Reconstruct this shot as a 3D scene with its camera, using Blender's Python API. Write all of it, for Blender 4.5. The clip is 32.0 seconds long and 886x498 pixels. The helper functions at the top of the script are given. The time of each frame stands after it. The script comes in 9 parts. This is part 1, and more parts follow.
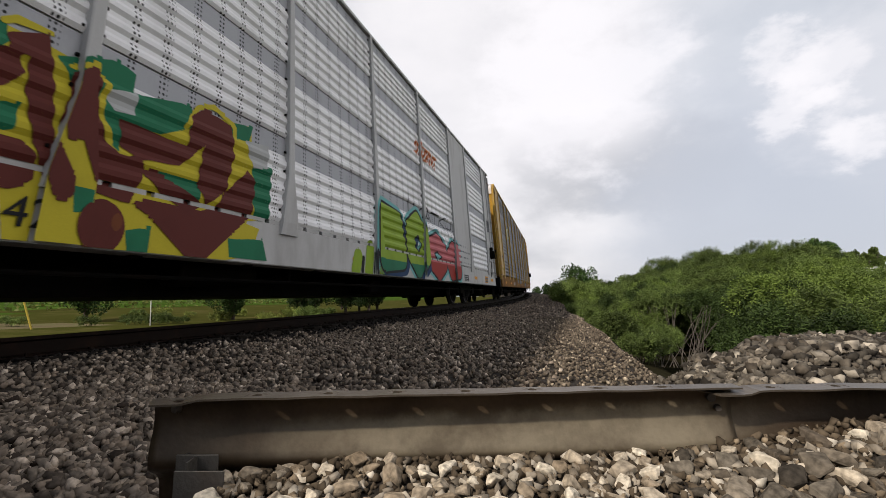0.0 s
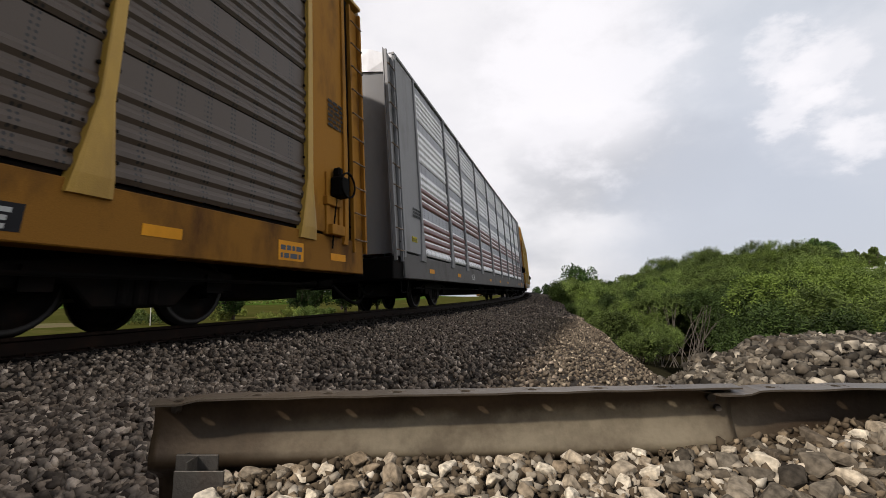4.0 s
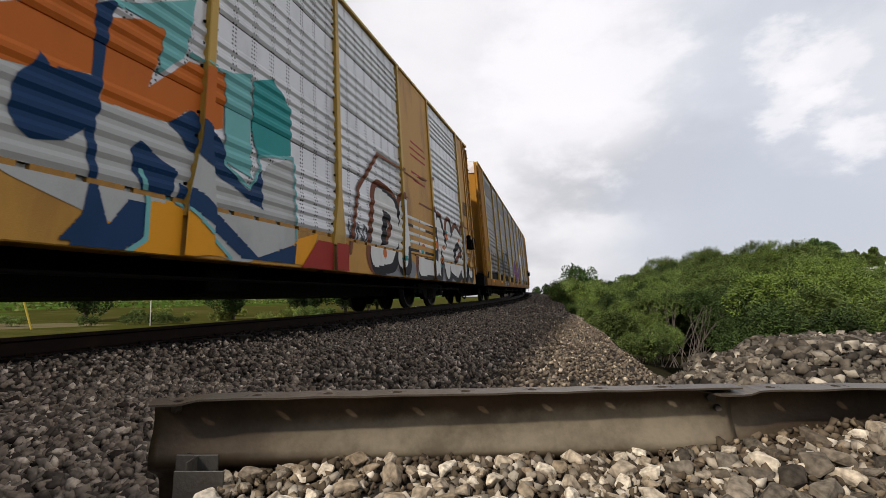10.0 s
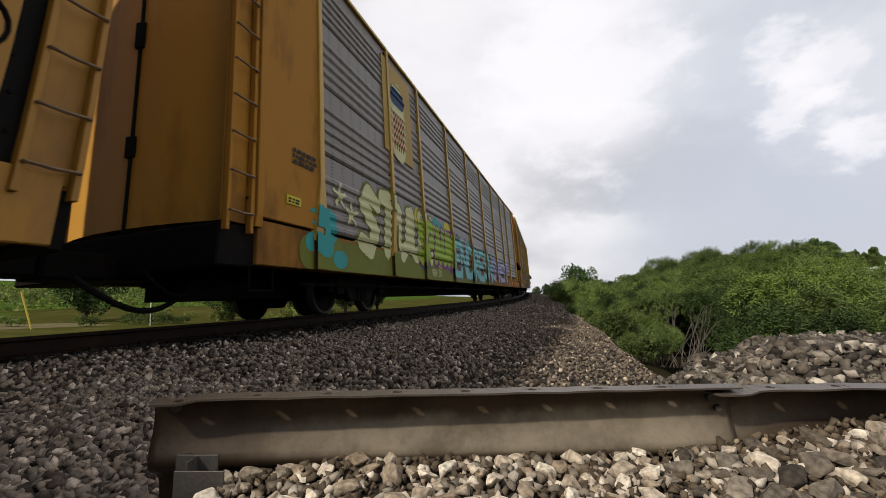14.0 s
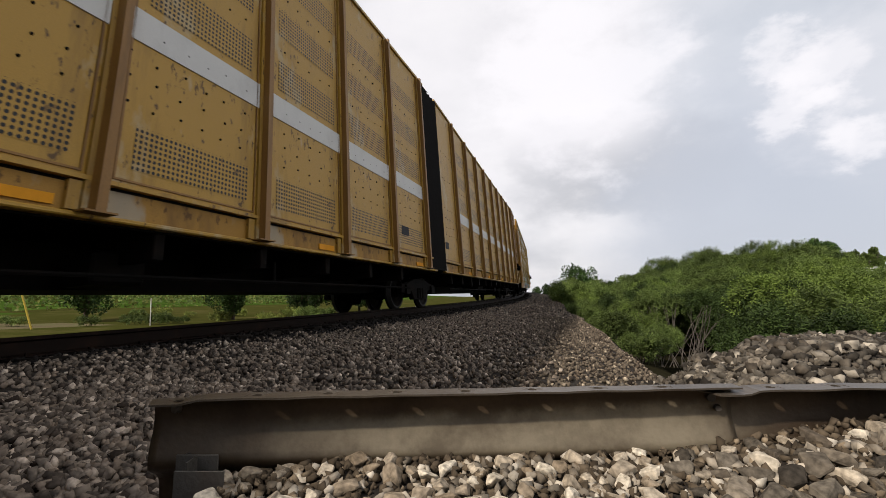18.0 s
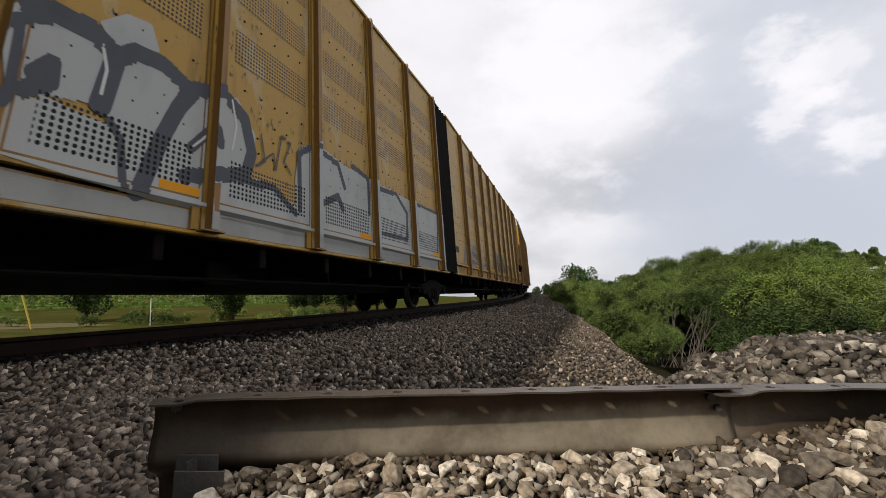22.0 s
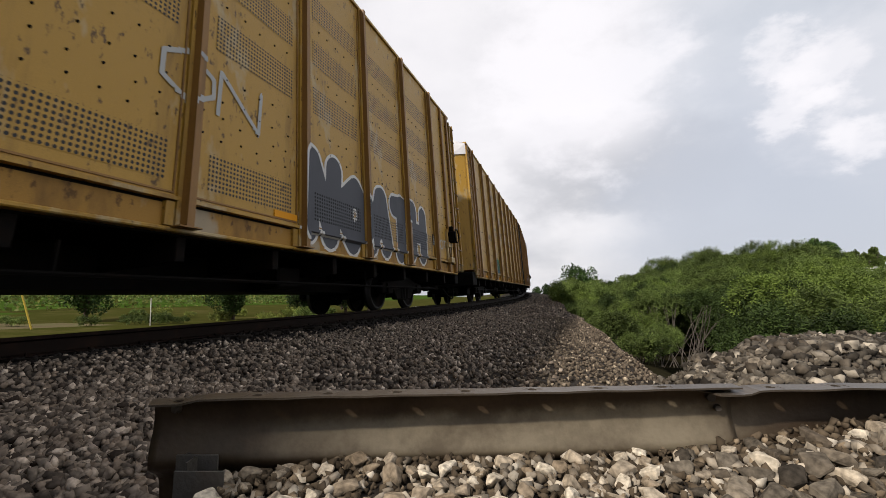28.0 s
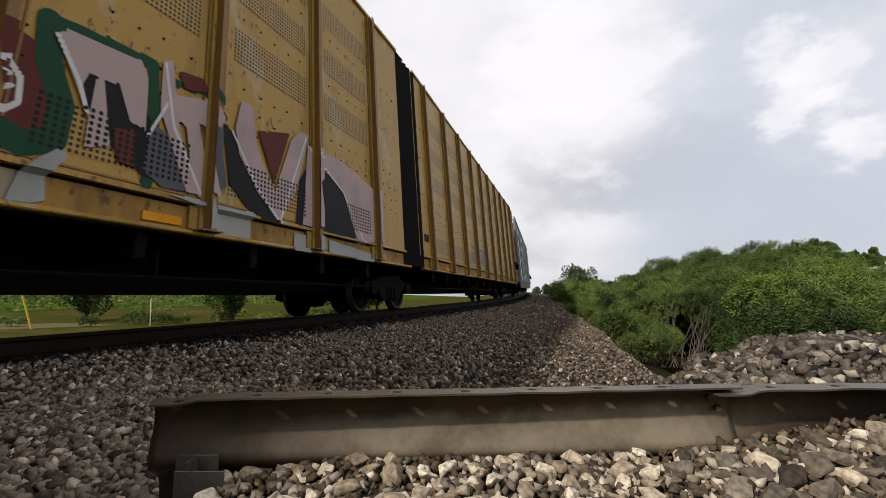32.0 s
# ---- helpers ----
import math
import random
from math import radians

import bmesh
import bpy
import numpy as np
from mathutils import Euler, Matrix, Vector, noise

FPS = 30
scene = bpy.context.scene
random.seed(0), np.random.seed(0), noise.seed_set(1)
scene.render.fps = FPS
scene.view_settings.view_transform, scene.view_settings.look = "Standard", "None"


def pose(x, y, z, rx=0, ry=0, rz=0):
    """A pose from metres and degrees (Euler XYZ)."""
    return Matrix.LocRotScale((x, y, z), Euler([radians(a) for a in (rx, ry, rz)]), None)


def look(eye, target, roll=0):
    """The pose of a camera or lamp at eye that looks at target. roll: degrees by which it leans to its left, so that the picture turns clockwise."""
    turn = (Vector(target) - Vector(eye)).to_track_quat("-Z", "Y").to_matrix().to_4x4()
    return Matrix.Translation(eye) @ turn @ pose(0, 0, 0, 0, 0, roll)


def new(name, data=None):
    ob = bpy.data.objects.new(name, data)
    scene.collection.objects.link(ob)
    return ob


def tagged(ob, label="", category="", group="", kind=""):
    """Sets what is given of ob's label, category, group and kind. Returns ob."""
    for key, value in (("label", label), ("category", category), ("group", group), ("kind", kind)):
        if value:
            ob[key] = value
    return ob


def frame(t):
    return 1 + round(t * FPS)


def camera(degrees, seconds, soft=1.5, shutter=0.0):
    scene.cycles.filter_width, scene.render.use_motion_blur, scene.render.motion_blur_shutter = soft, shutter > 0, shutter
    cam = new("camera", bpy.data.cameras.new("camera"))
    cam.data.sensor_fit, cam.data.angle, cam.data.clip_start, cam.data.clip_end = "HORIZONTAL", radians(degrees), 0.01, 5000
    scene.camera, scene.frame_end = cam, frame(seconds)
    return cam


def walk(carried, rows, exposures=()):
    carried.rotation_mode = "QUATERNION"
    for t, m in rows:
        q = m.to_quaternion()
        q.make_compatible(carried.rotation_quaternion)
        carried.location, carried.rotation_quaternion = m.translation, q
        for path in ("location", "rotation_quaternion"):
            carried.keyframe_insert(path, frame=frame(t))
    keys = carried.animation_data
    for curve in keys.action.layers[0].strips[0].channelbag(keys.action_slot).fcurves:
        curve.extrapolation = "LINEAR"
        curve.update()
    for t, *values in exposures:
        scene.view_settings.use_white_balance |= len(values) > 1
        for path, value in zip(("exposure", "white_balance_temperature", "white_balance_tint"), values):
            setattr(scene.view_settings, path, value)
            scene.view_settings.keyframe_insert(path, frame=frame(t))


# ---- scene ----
cam = camera(88.84, 32.0, soft=0.8, shutter=1.0)
scene.cycles.rolling_shutter_type, scene.cycles.rolling_shutter_duration = "TOP", 0.03   # the small camera's sensor reads out row by row
EYE = Vector((0.0, 0.0, 0.341))
AIM = Vector((-0.31246, 0.94407, 0.10531))
VIEW = look(EYE, EYE + AIM, 0.01)
walk(cam, [(0.0, VIEW), (32.0, VIEW)], exposures=[(0.0, 0.0, 6450, 14), (32.0, 0.0, 6450, 14)])

# ---- light ----
SUN_TO = Vector((-0.588, -1.0, 0.975)).normalized()
SUN_ELEV = math.asin(SUN_TO.z)
SUN_ROT = math.atan2(SUN_TO.x, SUN_TO.y)


def make_world():
    w = bpy.data.worlds.new("sky")
    scene.world = w
    w.use_nodes = True
    nt = w.node_tree
    nt.nodes.clear()
    N, L = nt.nodes.new, nt.links.new
    out, bg = N("ShaderNodeOutputWorld"), N("ShaderNodeBackground")
    sky = N("ShaderNodeTexSky")
    sky.sky_type, sky.sun_disc = "NISHITA", False
    sky.sun_elevation, sky.sun_rotation = SUN_ELEV, SUN_ROT
    sky.air_density, sky.dust_density = 1.2, 2.5
    co = N("ShaderNodeTexCoord")
    mp = N("ShaderNodeMapping")
    mp.inputs["Scale"].default_value = (1.0, 1.0, 1.7)
    mp.inputs["Location"].default_value = (0.35, 0.2, 0.1)
    L(co.outputs["Generated"], mp.inputs[0])
    n1 = N("ShaderNodeTexNoise")
    n1.inputs["Scale"].default_value, n1.inputs["Detail"].default_value = 3.4, 6.0
    n1.inputs["Roughness"].default_value, n1.inputs["Distortion"].default_value = 0.5, 0.0
    L(mp.outputs[0], n1.inputs["Vector"])
    # heavy bands lie low over the horizon, whiter heaps above them
    r1 = N("ShaderNodeValToRGB")
    e = r1.color_ramp.elements
    e[0].position, e[0].color = 0.36, (4.9, 5.15, 5.5, 1)
    e[1].position, e[1].color = 0.66, (9.6, 9.5, 9.4, 1)
    m = e.new(0.49)
    m.color = (6.9, 7.05, 7.25, 1)
    # billows with finer edges, for the nearer clouds
    n2 = N("ShaderNodeTexNoise")
    n2.inputs["Scale"].default_value, n2.inputs["Detail"].default_value, n2.inputs["Roughness"].default_value = 9.0, 8.0, 0.58
    L(mp.outputs[0], n2.inputs["Vector"])
    sw = N("ShaderNodeMix")
    sw.inputs[0].default_value = 0.22
    L(n1.outputs["Fac"], sw.inputs[2])
    L(n2.outputs["Fac"], sw.inputs[3])
    L(sw.outputs[0], r1.inputs[0])
    def lobe(target, inner, outer, wild=0.16):
        """Weight of a stretch of sky round a direction."""
        d = N("ShaderNodeVectorMath")
        d.operation = "DOT_PRODUCT"
        nv = N("ShaderNodeVectorMath")
        nv.operation = "NORMALIZE"
        L(co.outputs["Generated"], nv.inputs[0])
        L(nv.outputs[0], d.inputs[0])
        d.inputs[1].default_value = Vector(target).normalized()
        ad = N("ShaderNodeMath")
        ad.operation = "MULTIPLY_ADD"
        L((n2 if wild < 0.1 else n1).outputs["Fac"], ad.inputs[0])
        ad.inputs[1].default_value = wild
        L(d.outputs["Value"], ad.inputs[2])
        mr = N("ShaderNodeMapRange")
        mr.interpolation_type = "SMOOTHSTEP"
        mr.inputs["From Min"].default_value, mr.inputs["From Max"].default_value = outer + wild / 2, inner + wild / 2
        L(ad.outputs[0], mr.inputs[0])
        return mr.outputs[0]

    def over(base, colour, weight, k):
        mx = N("ShaderNodeMix")
        mx.data_type = "RGBA"
        mu = N("ShaderNodeMath")
        mu.operation = "MULTIPLY"
        L(weight, mu.inputs[0])
        mu.inputs[1].default_value = k
        L(mu.outputs[0], mx.inputs[0])
        L(base, mx.inputs[6])
        mx.inputs[7].default_value = (*colour, 1)
        return mx.outputs[2]

    # thin blue-grey veil, a dark cloud base, and two white heaps
    c = r1.outputs[0]
    c = over(c, (5.9, 6.6, 7.3), lobe((0.75, 0.8, 0.42), 0.99, 0.72), 0.8)
    c = over(c, (10.3, 10.2, 10.1), lobe((-0.14, 0.88, 0.50), 0.995, 0.84), 0.8)
    c = over(c, (6.5, 7.1, 7.7), lobe((0.24, 0.87, 0.42), 0.999, 0.972, 0.04), 0.45)
    for x, z in ((-0.08, 0.262), (0.0, 0.258), (0.085, 0.254), (0.165, 0.256)):
        c = over(c, (5.5, 5.65, 5.85), lobe((x, 0.964, z), 1.0, 0.9915, 0.02), 0.55)
    c = over(c, (5.9, 6.35, 7.0), lobe((0.36, 1.15, 0.13), 0.998, 0.935, 0.05), 0.85)
    c = over(c, (10.7, 10.6, 10.6), lobe((-0.028, 0.896, 0.443), 0.998, 0.972, 0.06), 0.75)
    c = over(c, (8.6, 8.75, 9.0), lobe((0.40, 0.86, 0.33), 0.998, 0.988, 0.02), 0.5)
    for d in ((0.314, 0.859, 0.405), (0.361, 0.856, 0.370), (0.330, 0.888, 0.321), (0.385, 0.875, 0.294), (0.418, 0.872, 0.255)):
        c = over(c, (10.5, 10.4, 10.4), lobe(d, 0.9998, 0.9979, 0.009), 0.6)
    # bright patch of unseen sky, added on the right to light the cars
    c = over(c, (9.3, 9.2, 9.1), lobe((0.98, 0.12, 0.65), 0.93, 0.50), 0.95)
    # the clear blue quarter round the sun, behind the camera
    c = over(c, (1.5, 2.0, 2.9), lobe((-0.55, -1.0, 0.35), 0.75, 0.10), 0.96)
    mix = N("ShaderNodeMix")
    mix.data_type = "RGBA"
    mix.inputs[0].default_value = 0.93
    L(sky.outputs[0], mix.inputs[6])
    L(c, mix.inputs[7])
    L(mix.outputs[2], bg.inputs[0])
    bg.inputs[1].default_value = 0.1
    L(bg.outputs[0], out.inputs[0])


make_world()
sun = bpy.data.lights.new("sun", "SUN")
sun.energy, sun.angle, sun.color = 4.6, radians(2.2), (1.0, 0.93, 0.83)
sun_ob = new("sun", sun)
sun_ob.matrix_world = look(SUN_TO * 60, (0, 0, 0))


# ---- materials ----
MATS = {}


def mat(name, base, rough=0.8, metal=0.0, vary=0.25, scale=6.0, streak=0.0, dirt=(0.05, 0.04, 0.03), dirt_amt=0.25,
        bump=0.2, rand=0.0, fine=90.0, gloss=0.3):
    """Weathered surface: two scales of variation, optional vertical streaks, grain relief."""
    if name in MATS:
        return MATS[name]
    m = bpy.data.materials.new(name)
    m.use_nodes = True
    nt = m.node_tree
    N, L = nt.nodes.new, nt.links.new
    b = nt.nodes["Principled BSDF"]
    b.inputs["Roughness"].default_value, b.inputs["Metallic"].default_value = rough, metal
    b.inputs["Specular IOR Level"].default_value = gloss
    co = N("ShaderNodeTexCoord")
    n1 = N("ShaderNodeTexNoise")
    n1.inputs["Scale"].default_value, n1.inputs["Detail"].default_value = scale, 6.0
    n1.inputs["Roughness"].default_value = 0.62
    n2 = N("ShaderNodeTexNoise")
    n2.inputs["Scale"].default_value, n2.inputs["Detail"].default_value = fine, 3.0
    L(co.outputs["Object"], n2.inputs["Vector"])
    if streak:
        mp = N("ShaderNodeMapping")
        mp.inputs["Scale"].default_value = (1.0, 1.0, streak)
        L(co.outputs["Object"], mp.inputs[0])
        L(mp.outputs[0], n1.inputs["Vector"])
    else:
        L(co.outputs["Object"], n1.inputs["Vector"])
    hi = [min(1.0, c * (1 + vary)) for c in base]
    lo = [c * (1 - vary) for c in base]
    mx = N("ShaderNodeMix")
    mx.data_type = "RGBA"
    mx.inputs[6].default_value, mx.inputs[7].default_value = (*lo, 1), (*hi, 1)
    L(n2.outputs["Fac"], mx.inputs[0])
    rp = N("ShaderNodeMapRange")
    rp.inputs["From Min"].default_value, rp.inputs["From Max"].default_value = 0.5, 0.72
    rp.inputs["To Max"].default_value = dirt_amt
    L(n1.outputs["Fac"], rp.inputs[0])
    md = N("ShaderNodeMix")
    md.data_type = "RGBA"
    md.inputs[7].default_value = (*dirt, 1)
    L(rp.outputs[0], md.inputs[0])
    L(mx.outputs[2], md.inputs[6])
    col = md.outputs[2]
    if rand:
        oi = N("ShaderNodeObjectInfo")
        hs = N("ShaderNodeHueSaturation")
        rr = N("ShaderNodeMapRange")
        rr.inputs["To Min"].default_value, rr.inputs["To Max"].default_value = 1 - rand, 1 + rand
        L(oi.outputs["Random"], rr.inputs[0])
        L(rr.outputs[0], hs.inputs["Value"])
        L(col, hs.inputs["Color"])
        col = hs.outputs[0]
    L(col, b.inputs["Base Color"])
    bp = N("ShaderNodeBump")
    bp.inputs["Strength"].default_value, bp.inputs["Distance"].default_value = bump, 0.01
    L(n2.outputs["Fac"], bp.inputs["Height"])
    L(bp.outputs[0], b.inputs["Normal"])
    MATS[name] = m
    return m


def rock_mat(name, dark, light, tint, white_at=0.8, scale=40.0):
    """Broken stone: each piece takes its own tone, with grain and a little mineral staining."""
    m = bpy.data.materials.new(name)
    m.use_nodes = True
    nt = m.node_tree
    N, L = nt.nodes.new, nt.links.new
    b = nt.nodes["Principled BSDF"]
    b.inputs["Roughness"].default_value = 0.9
    b.inputs["Specular IOR Level"].default_value = 0.12
    geo = N("ShaderNodeNewGeometry")
    oi = N("ShaderNodeObjectInfo")
    ad = N("ShaderNodeMath")
    ad.operation = "ADD"
    L(geo.outputs["Random Per Island"], ad.inputs[0])
    L(oi.outputs["Random"], ad.inputs[1])
    fr = N("ShaderNodeMath")
    fr.operation = "FRACT"
    L(ad.outputs[0], fr.inputs[0])
    rp = N("ShaderNodeValToRGB")
    e = rp.color_ramp.elements
    e[0].position, e[0].color = 0.0, (*dark, 1)
    e[1].position, e[1].color = 1.0, (*light, 1)
    k = e.new(0.45)
    k.color = (*[(a * 0.7 + c * 0.3) for a, c in zip(dark, light)], 1)
    k = e.new(white_at)
    k.color = (*tint, 1)
    L(fr.outputs[0], rp.inputs[0])
    co = N("ShaderNodeTexCoord")
    n = N("ShaderNodeTexNoise")
    n.inputs["Scale"].default_value, n.inputs["Detail"].default_value = scale, 8.0
    L(co.outputs["Object"], n.inputs["Vector"])
    rr = N("ShaderNodeMapRange")
    rr.inputs["From Min"].default_value, rr.inputs["From Max"].default_value = 0.25, 0.75
    rr.inputs["To Min"].default_value, rr.inputs["To Max"].default_value = 0.35, 1.5
    L(n.outputs["Fac"], rr.inputs[0])
    hs = N("ShaderNodeHueSaturation")
    L(rr.outputs[0], hs.inputs["Value"])
    L(rp.outputs[0], hs.inputs["Color"])
    L(hs.outputs[0], b.inputs["Base Color"])
    bp = N("ShaderNodeBump")
    bp.inputs["Strength"].default_value, bp.inputs["Distance"].default_value = 0.5, 0.004
    L(n.outputs["Fac"], bp.inputs["Height"])
    L(bp.outputs[0], b.inputs["Normal"])
    return m


def leaf_mat(name, a, c):
    m = bpy.data.materials.new(name)
    m.use_nodes = True
    nt = m.node_tree
    N, L = nt.nodes.new, nt.links.new
    b = nt.nodes["Principled BSDF"]
    b.inputs["Roughness"].default_value = 0.65
    b.inputs["Specular IOR Level"].default_value = 0.15
    geo, oi = N("ShaderNodeNewGeometry"), N("ShaderNodeObjectInfo")
    mx = N("ShaderNodeMix")
    mx.data_type = "RGBA"
    mx.inputs[6].default_value, mx.inputs[7].default_value = (*a, 1), (*c, 1)
    L(geo.outputs["Random Per Island"], mx.inputs[0])
    hs = N("ShaderNodeHueSaturation")
    rr = N("ShaderNodeMapRange")
    rr.inputs["To Min"].default_value, rr.inputs["To Max"].default_value = 0.6, 1.32
    L(oi.outputs["Random"], rr.inputs[0])
    # leaf tone varies by noise from clump to clump
    co, n = N("ShaderNodeTexCoord"), N("ShaderNodeTexNoise")
    n.inputs["Scale"].default_value, n.inputs["Detail"].default_value = 1.5, 2.0
    L(co.outputs["Object"], n.inputs["Vector"])
    cl = N("ShaderNodeMapRange")
    cl.inputs["From Min"].default_value, cl.inputs["From Max"].default_value = 0.36, 0.64
    cl.inputs["To Min"].default_value, cl.inputs["To Max"].default_value = 0.7, 1.3
    L(n.outputs["Fac"], cl.inputs[0])
    mu = N("ShaderNodeMath")
    mu.operation = "MULTIPLY"
    L(rr.outputs[0], mu.inputs[0])
    L(cl.outputs[0], mu.inputs[1])
    L(mu.outputs[0], hs.inputs["Value"])
    L(mx.outputs[2], hs.inputs["Color"])
    L(hs.outputs[0], b.inputs["Base Color"])
    tr = N("ShaderNodeBsdfTranslucent")
    L(hs.outputs[0], tr.inputs[0])
    ms = N("ShaderNodeMixShader")
    ms.inputs[0].default_value = 0.3
    L(b.outputs[0], ms.inputs[1])
    L(tr.outputs[0], ms.inputs[2])
    L(ms.outputs[0], nt.nodes["Material Output"].inputs[0])
    return m


def holes_mat(name, src, group, duty, du, dv, r, dark=(0.012, 0.012, 0.012)):
    """The sheet of material src with rows of punched holes; u, v in metres along the sheet."""
    if name in MATS:
        return MATS[name]
    m = src.copy()
    m.name = name
    nt = m.node_tree
    N, L = nt.nodes.new, nt.links.new
    b = nt.nodes["Principled BSDF"]
    base = b.inputs["Base Color"].links[0].from_socket
    uv = N("ShaderNodeUVMap")
    sp = N("ShaderNodeSeparateXYZ")
    L(uv.outputs[0], sp.inputs[0])

    def op(kind, a, c=None):
        n = N("ShaderNodeMath")
        n.operation = kind
        for i, v in enumerate((a, c)):
            if v is None:
                continue
            if isinstance(v, (int, float)):
                n.inputs[i].default_value = v
            else:
                L(v, n.inputs[i])
        return n.outputs[0]

    def cell(sock, step):
        return op("SUBTRACT", op("FRACT", op("DIVIDE", sock, step)), 0.5)

    x = op("MULTIPLY", cell(sp.outputs[0], du), du)
    y = op("MULTIPLY", cell(sp.outputs[1], dv), dv)
    d = op("SQRT", op("ADD", op("MULTIPLY", x, x), op("MULTIPLY", y, y)))
    hole = op("LESS_THAN", d, r)
    if group:
        hole = op("MULTIPLY", hole, op("LESS_THAN", op("FRACT", op("DIVIDE", sp.outputs[0], group)), duty))
    mx = N("ShaderNodeMix")
    mx.data_type = "RGBA"
    mx.inputs[7].default_value = (*dark, 1)
    L(hole, mx.inputs[0])
    L(base, mx.inputs[6])
    L(mx.outputs[2], b.inputs["Base Color"])
    MATS[name] = m
    return m


RUST = (0.09, 0.04, 0.02)
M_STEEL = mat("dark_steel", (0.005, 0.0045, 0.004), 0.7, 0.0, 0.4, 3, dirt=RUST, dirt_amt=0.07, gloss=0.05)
M_RAIL = mat("rail_steel", (0.010, 0.0065, 0.005), 0.6, 0.1, 0.3, 5, dirt=RUST, dirt_amt=0.15, gloss=0.05)
M_RAILTOP = mat("rail_head", (0.35, 0.34, 0.33), 0.3, 0.9, 0.1, 5, dirt_amt=0.1)
M_TIE = mat("tie_wood", (0.011, 0.009, 0.007), 0.9, 0, 0.4, 8, dirt_amt=0.5, gloss=0.08)
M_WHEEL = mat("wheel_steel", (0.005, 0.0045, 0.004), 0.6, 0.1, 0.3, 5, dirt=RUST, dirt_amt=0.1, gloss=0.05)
M_TREAD = mat("wheel_rim", (0.014, 0.013, 0.012), 0.5, 0.2, 0.15, 5, dirt_amt=0.2)
M_RUBBER = mat("black_rubber", (0.007, 0.0065, 0.006), 0.6, 0, 0.4, 5, dirt=(0.014, 0.012, 0.010), dirt_amt=0.3, gloss=0.05)
M_GOLD = mat("gold_paint", (0.47, 0.290, 0.050), 0.45, 0, 0.14, 1.3, 0.35, RUST, 0.5, gloss=0.3)
M_AMBER = mat("amber_paint", (0.33, 0.152, 0.020), 0.7, 0, 0.2, 1.6, 0.4, (0.06, 0.028, 0.012), 0.75, gloss=0.12)
M_GOLDEN = mat("golden_paint", (0.31, 0.152, 0.018), 0.55, 0, 0.15, 1.5, 0.4, (0.10, 0.045, 0.015), 0.55)
M_TAN = mat("tan_paint", (0.41, 0.238, 0.034), 0.45, 0, 0.18, 1.9, 0.16, (0.10, 0.048, 0.014), 0.85, gloss=0.36)
def weather(m, pale, amount, specks=0.0, rust=(0.05, 0.022, 0.008)):
    """Bleached patches with ragged borders and small rust spots over a painted sheet."""
    nt = m.node_tree
    N, L = nt.nodes.new, nt.links.new
    b = nt.nodes["Principled BSDF"]
    co = N("ShaderNodeTexCoord")
    mp = N("ShaderNodeMapping")
    mp.inputs["Scale"].default_value = (1.0, 1.0, 0.55)
    L(co.outputs["Object"], mp.inputs[0])
    for scale, lo, hi, k, colour in ((1.15, 0.54, 0.62, amount, pale), (11.0, 0.60, 0.67, specks, rust)):
        n = N("ShaderNodeTexNoise")
        n.inputs["Scale"].default_value, n.inputs["Detail"].default_value, n.inputs["Roughness"].default_value = scale, 5.0, 0.65
        L(mp.outputs[0], n.inputs["Vector"])
        r = N("ShaderNodeMapRange")
        r.inputs["From Min"].default_value, r.inputs["From Max"].default_value, r.inputs["To Max"].default_value = lo, hi, k
        L(n.outputs["Fac"], r.inputs[0])
        mx = N("ShaderNodeMix")
        mx.data_type = "RGBA"
        L(r.outputs[0], mx.inputs[0])
        L(b.inputs["Base Color"].links[0].from_socket, mx.inputs[6])
        mx.inputs[7].default_value = (*colour, 1)
        L(mx.outputs[2], b.inputs["Base Color"])


weather(M_TAN, (0.43, 0.36, 0.22), 0.7, 0.85)
M_TANSILL = mat("worn_tan_sill", (0.33, 0.18, 0.035), 0.6, 0, 0.25, 2.4, 0.3, (0.09, 0.045, 0.016), 0.8, gloss=0.25)
weather(M_TANSILL, (0.36, 0.32, 0.24), 0.75, 0.7)
M_POST = mat("rust_tan_post", (0.24, 0.120, 0.024), 0.5, 0, 0.25, 2.5, 0.15, (0.05, 0.022, 0.008), 0.85, gloss=0.4)
# amber paint darkened to carry the sill's shade, with dark grime over it
M_SILL = mat("grimy_amber_sill", (0.235, 0.108, 0.017), 0.7, 0, 0.3, 1.1, 0.5, (0.045, 0.020, 0.009), 1.0, gloss=0.1)
M_PEARL = mat("pearl_grey_paint", (0.47, 0.47, 0.46), 0.55, 0, 0.10, 1.5, 0.3, (0.22, 0.20, 0.18), 0.5)
M_DOOR = mat("amber_door_paint", (0.44, 0.225, 0.034), 0.5, 0, 0.16, 1.4, 0.3, (0.16, 0.07, 0.018), 0.7, gloss=0.25)
M_GREY = mat("grey_paint", (0.25, 0.25, 0.25), 0.6, 0, 0.15, 1.5, 0.4, (0.08, 0.07, 0.06), 0.4)
M_SILVER = mat("galvanised_sheet", (0.60, 0.61, 0.63), 0.36, 0.15, 0.10, 1.2, 0.5, (0.25, 0.25, 0.26), 0.4, bump=0.05, gloss=0.6)
M_BAND = mat("grey_band_sheet", (0.37, 0.38, 0.40), 0.5, 0.15, 0.12, 1.2, 0.5, (0.15, 0.15, 0.15), 0.4, bump=0.05)
M_WHITE = mat("white_sheet", (0.84, 0.84, 0.84), 0.38, 0.05, 0.08, 1.2, 0.5, (0.3, 0.29, 0.28), 0.35, bump=0.05, gloss=0.6)
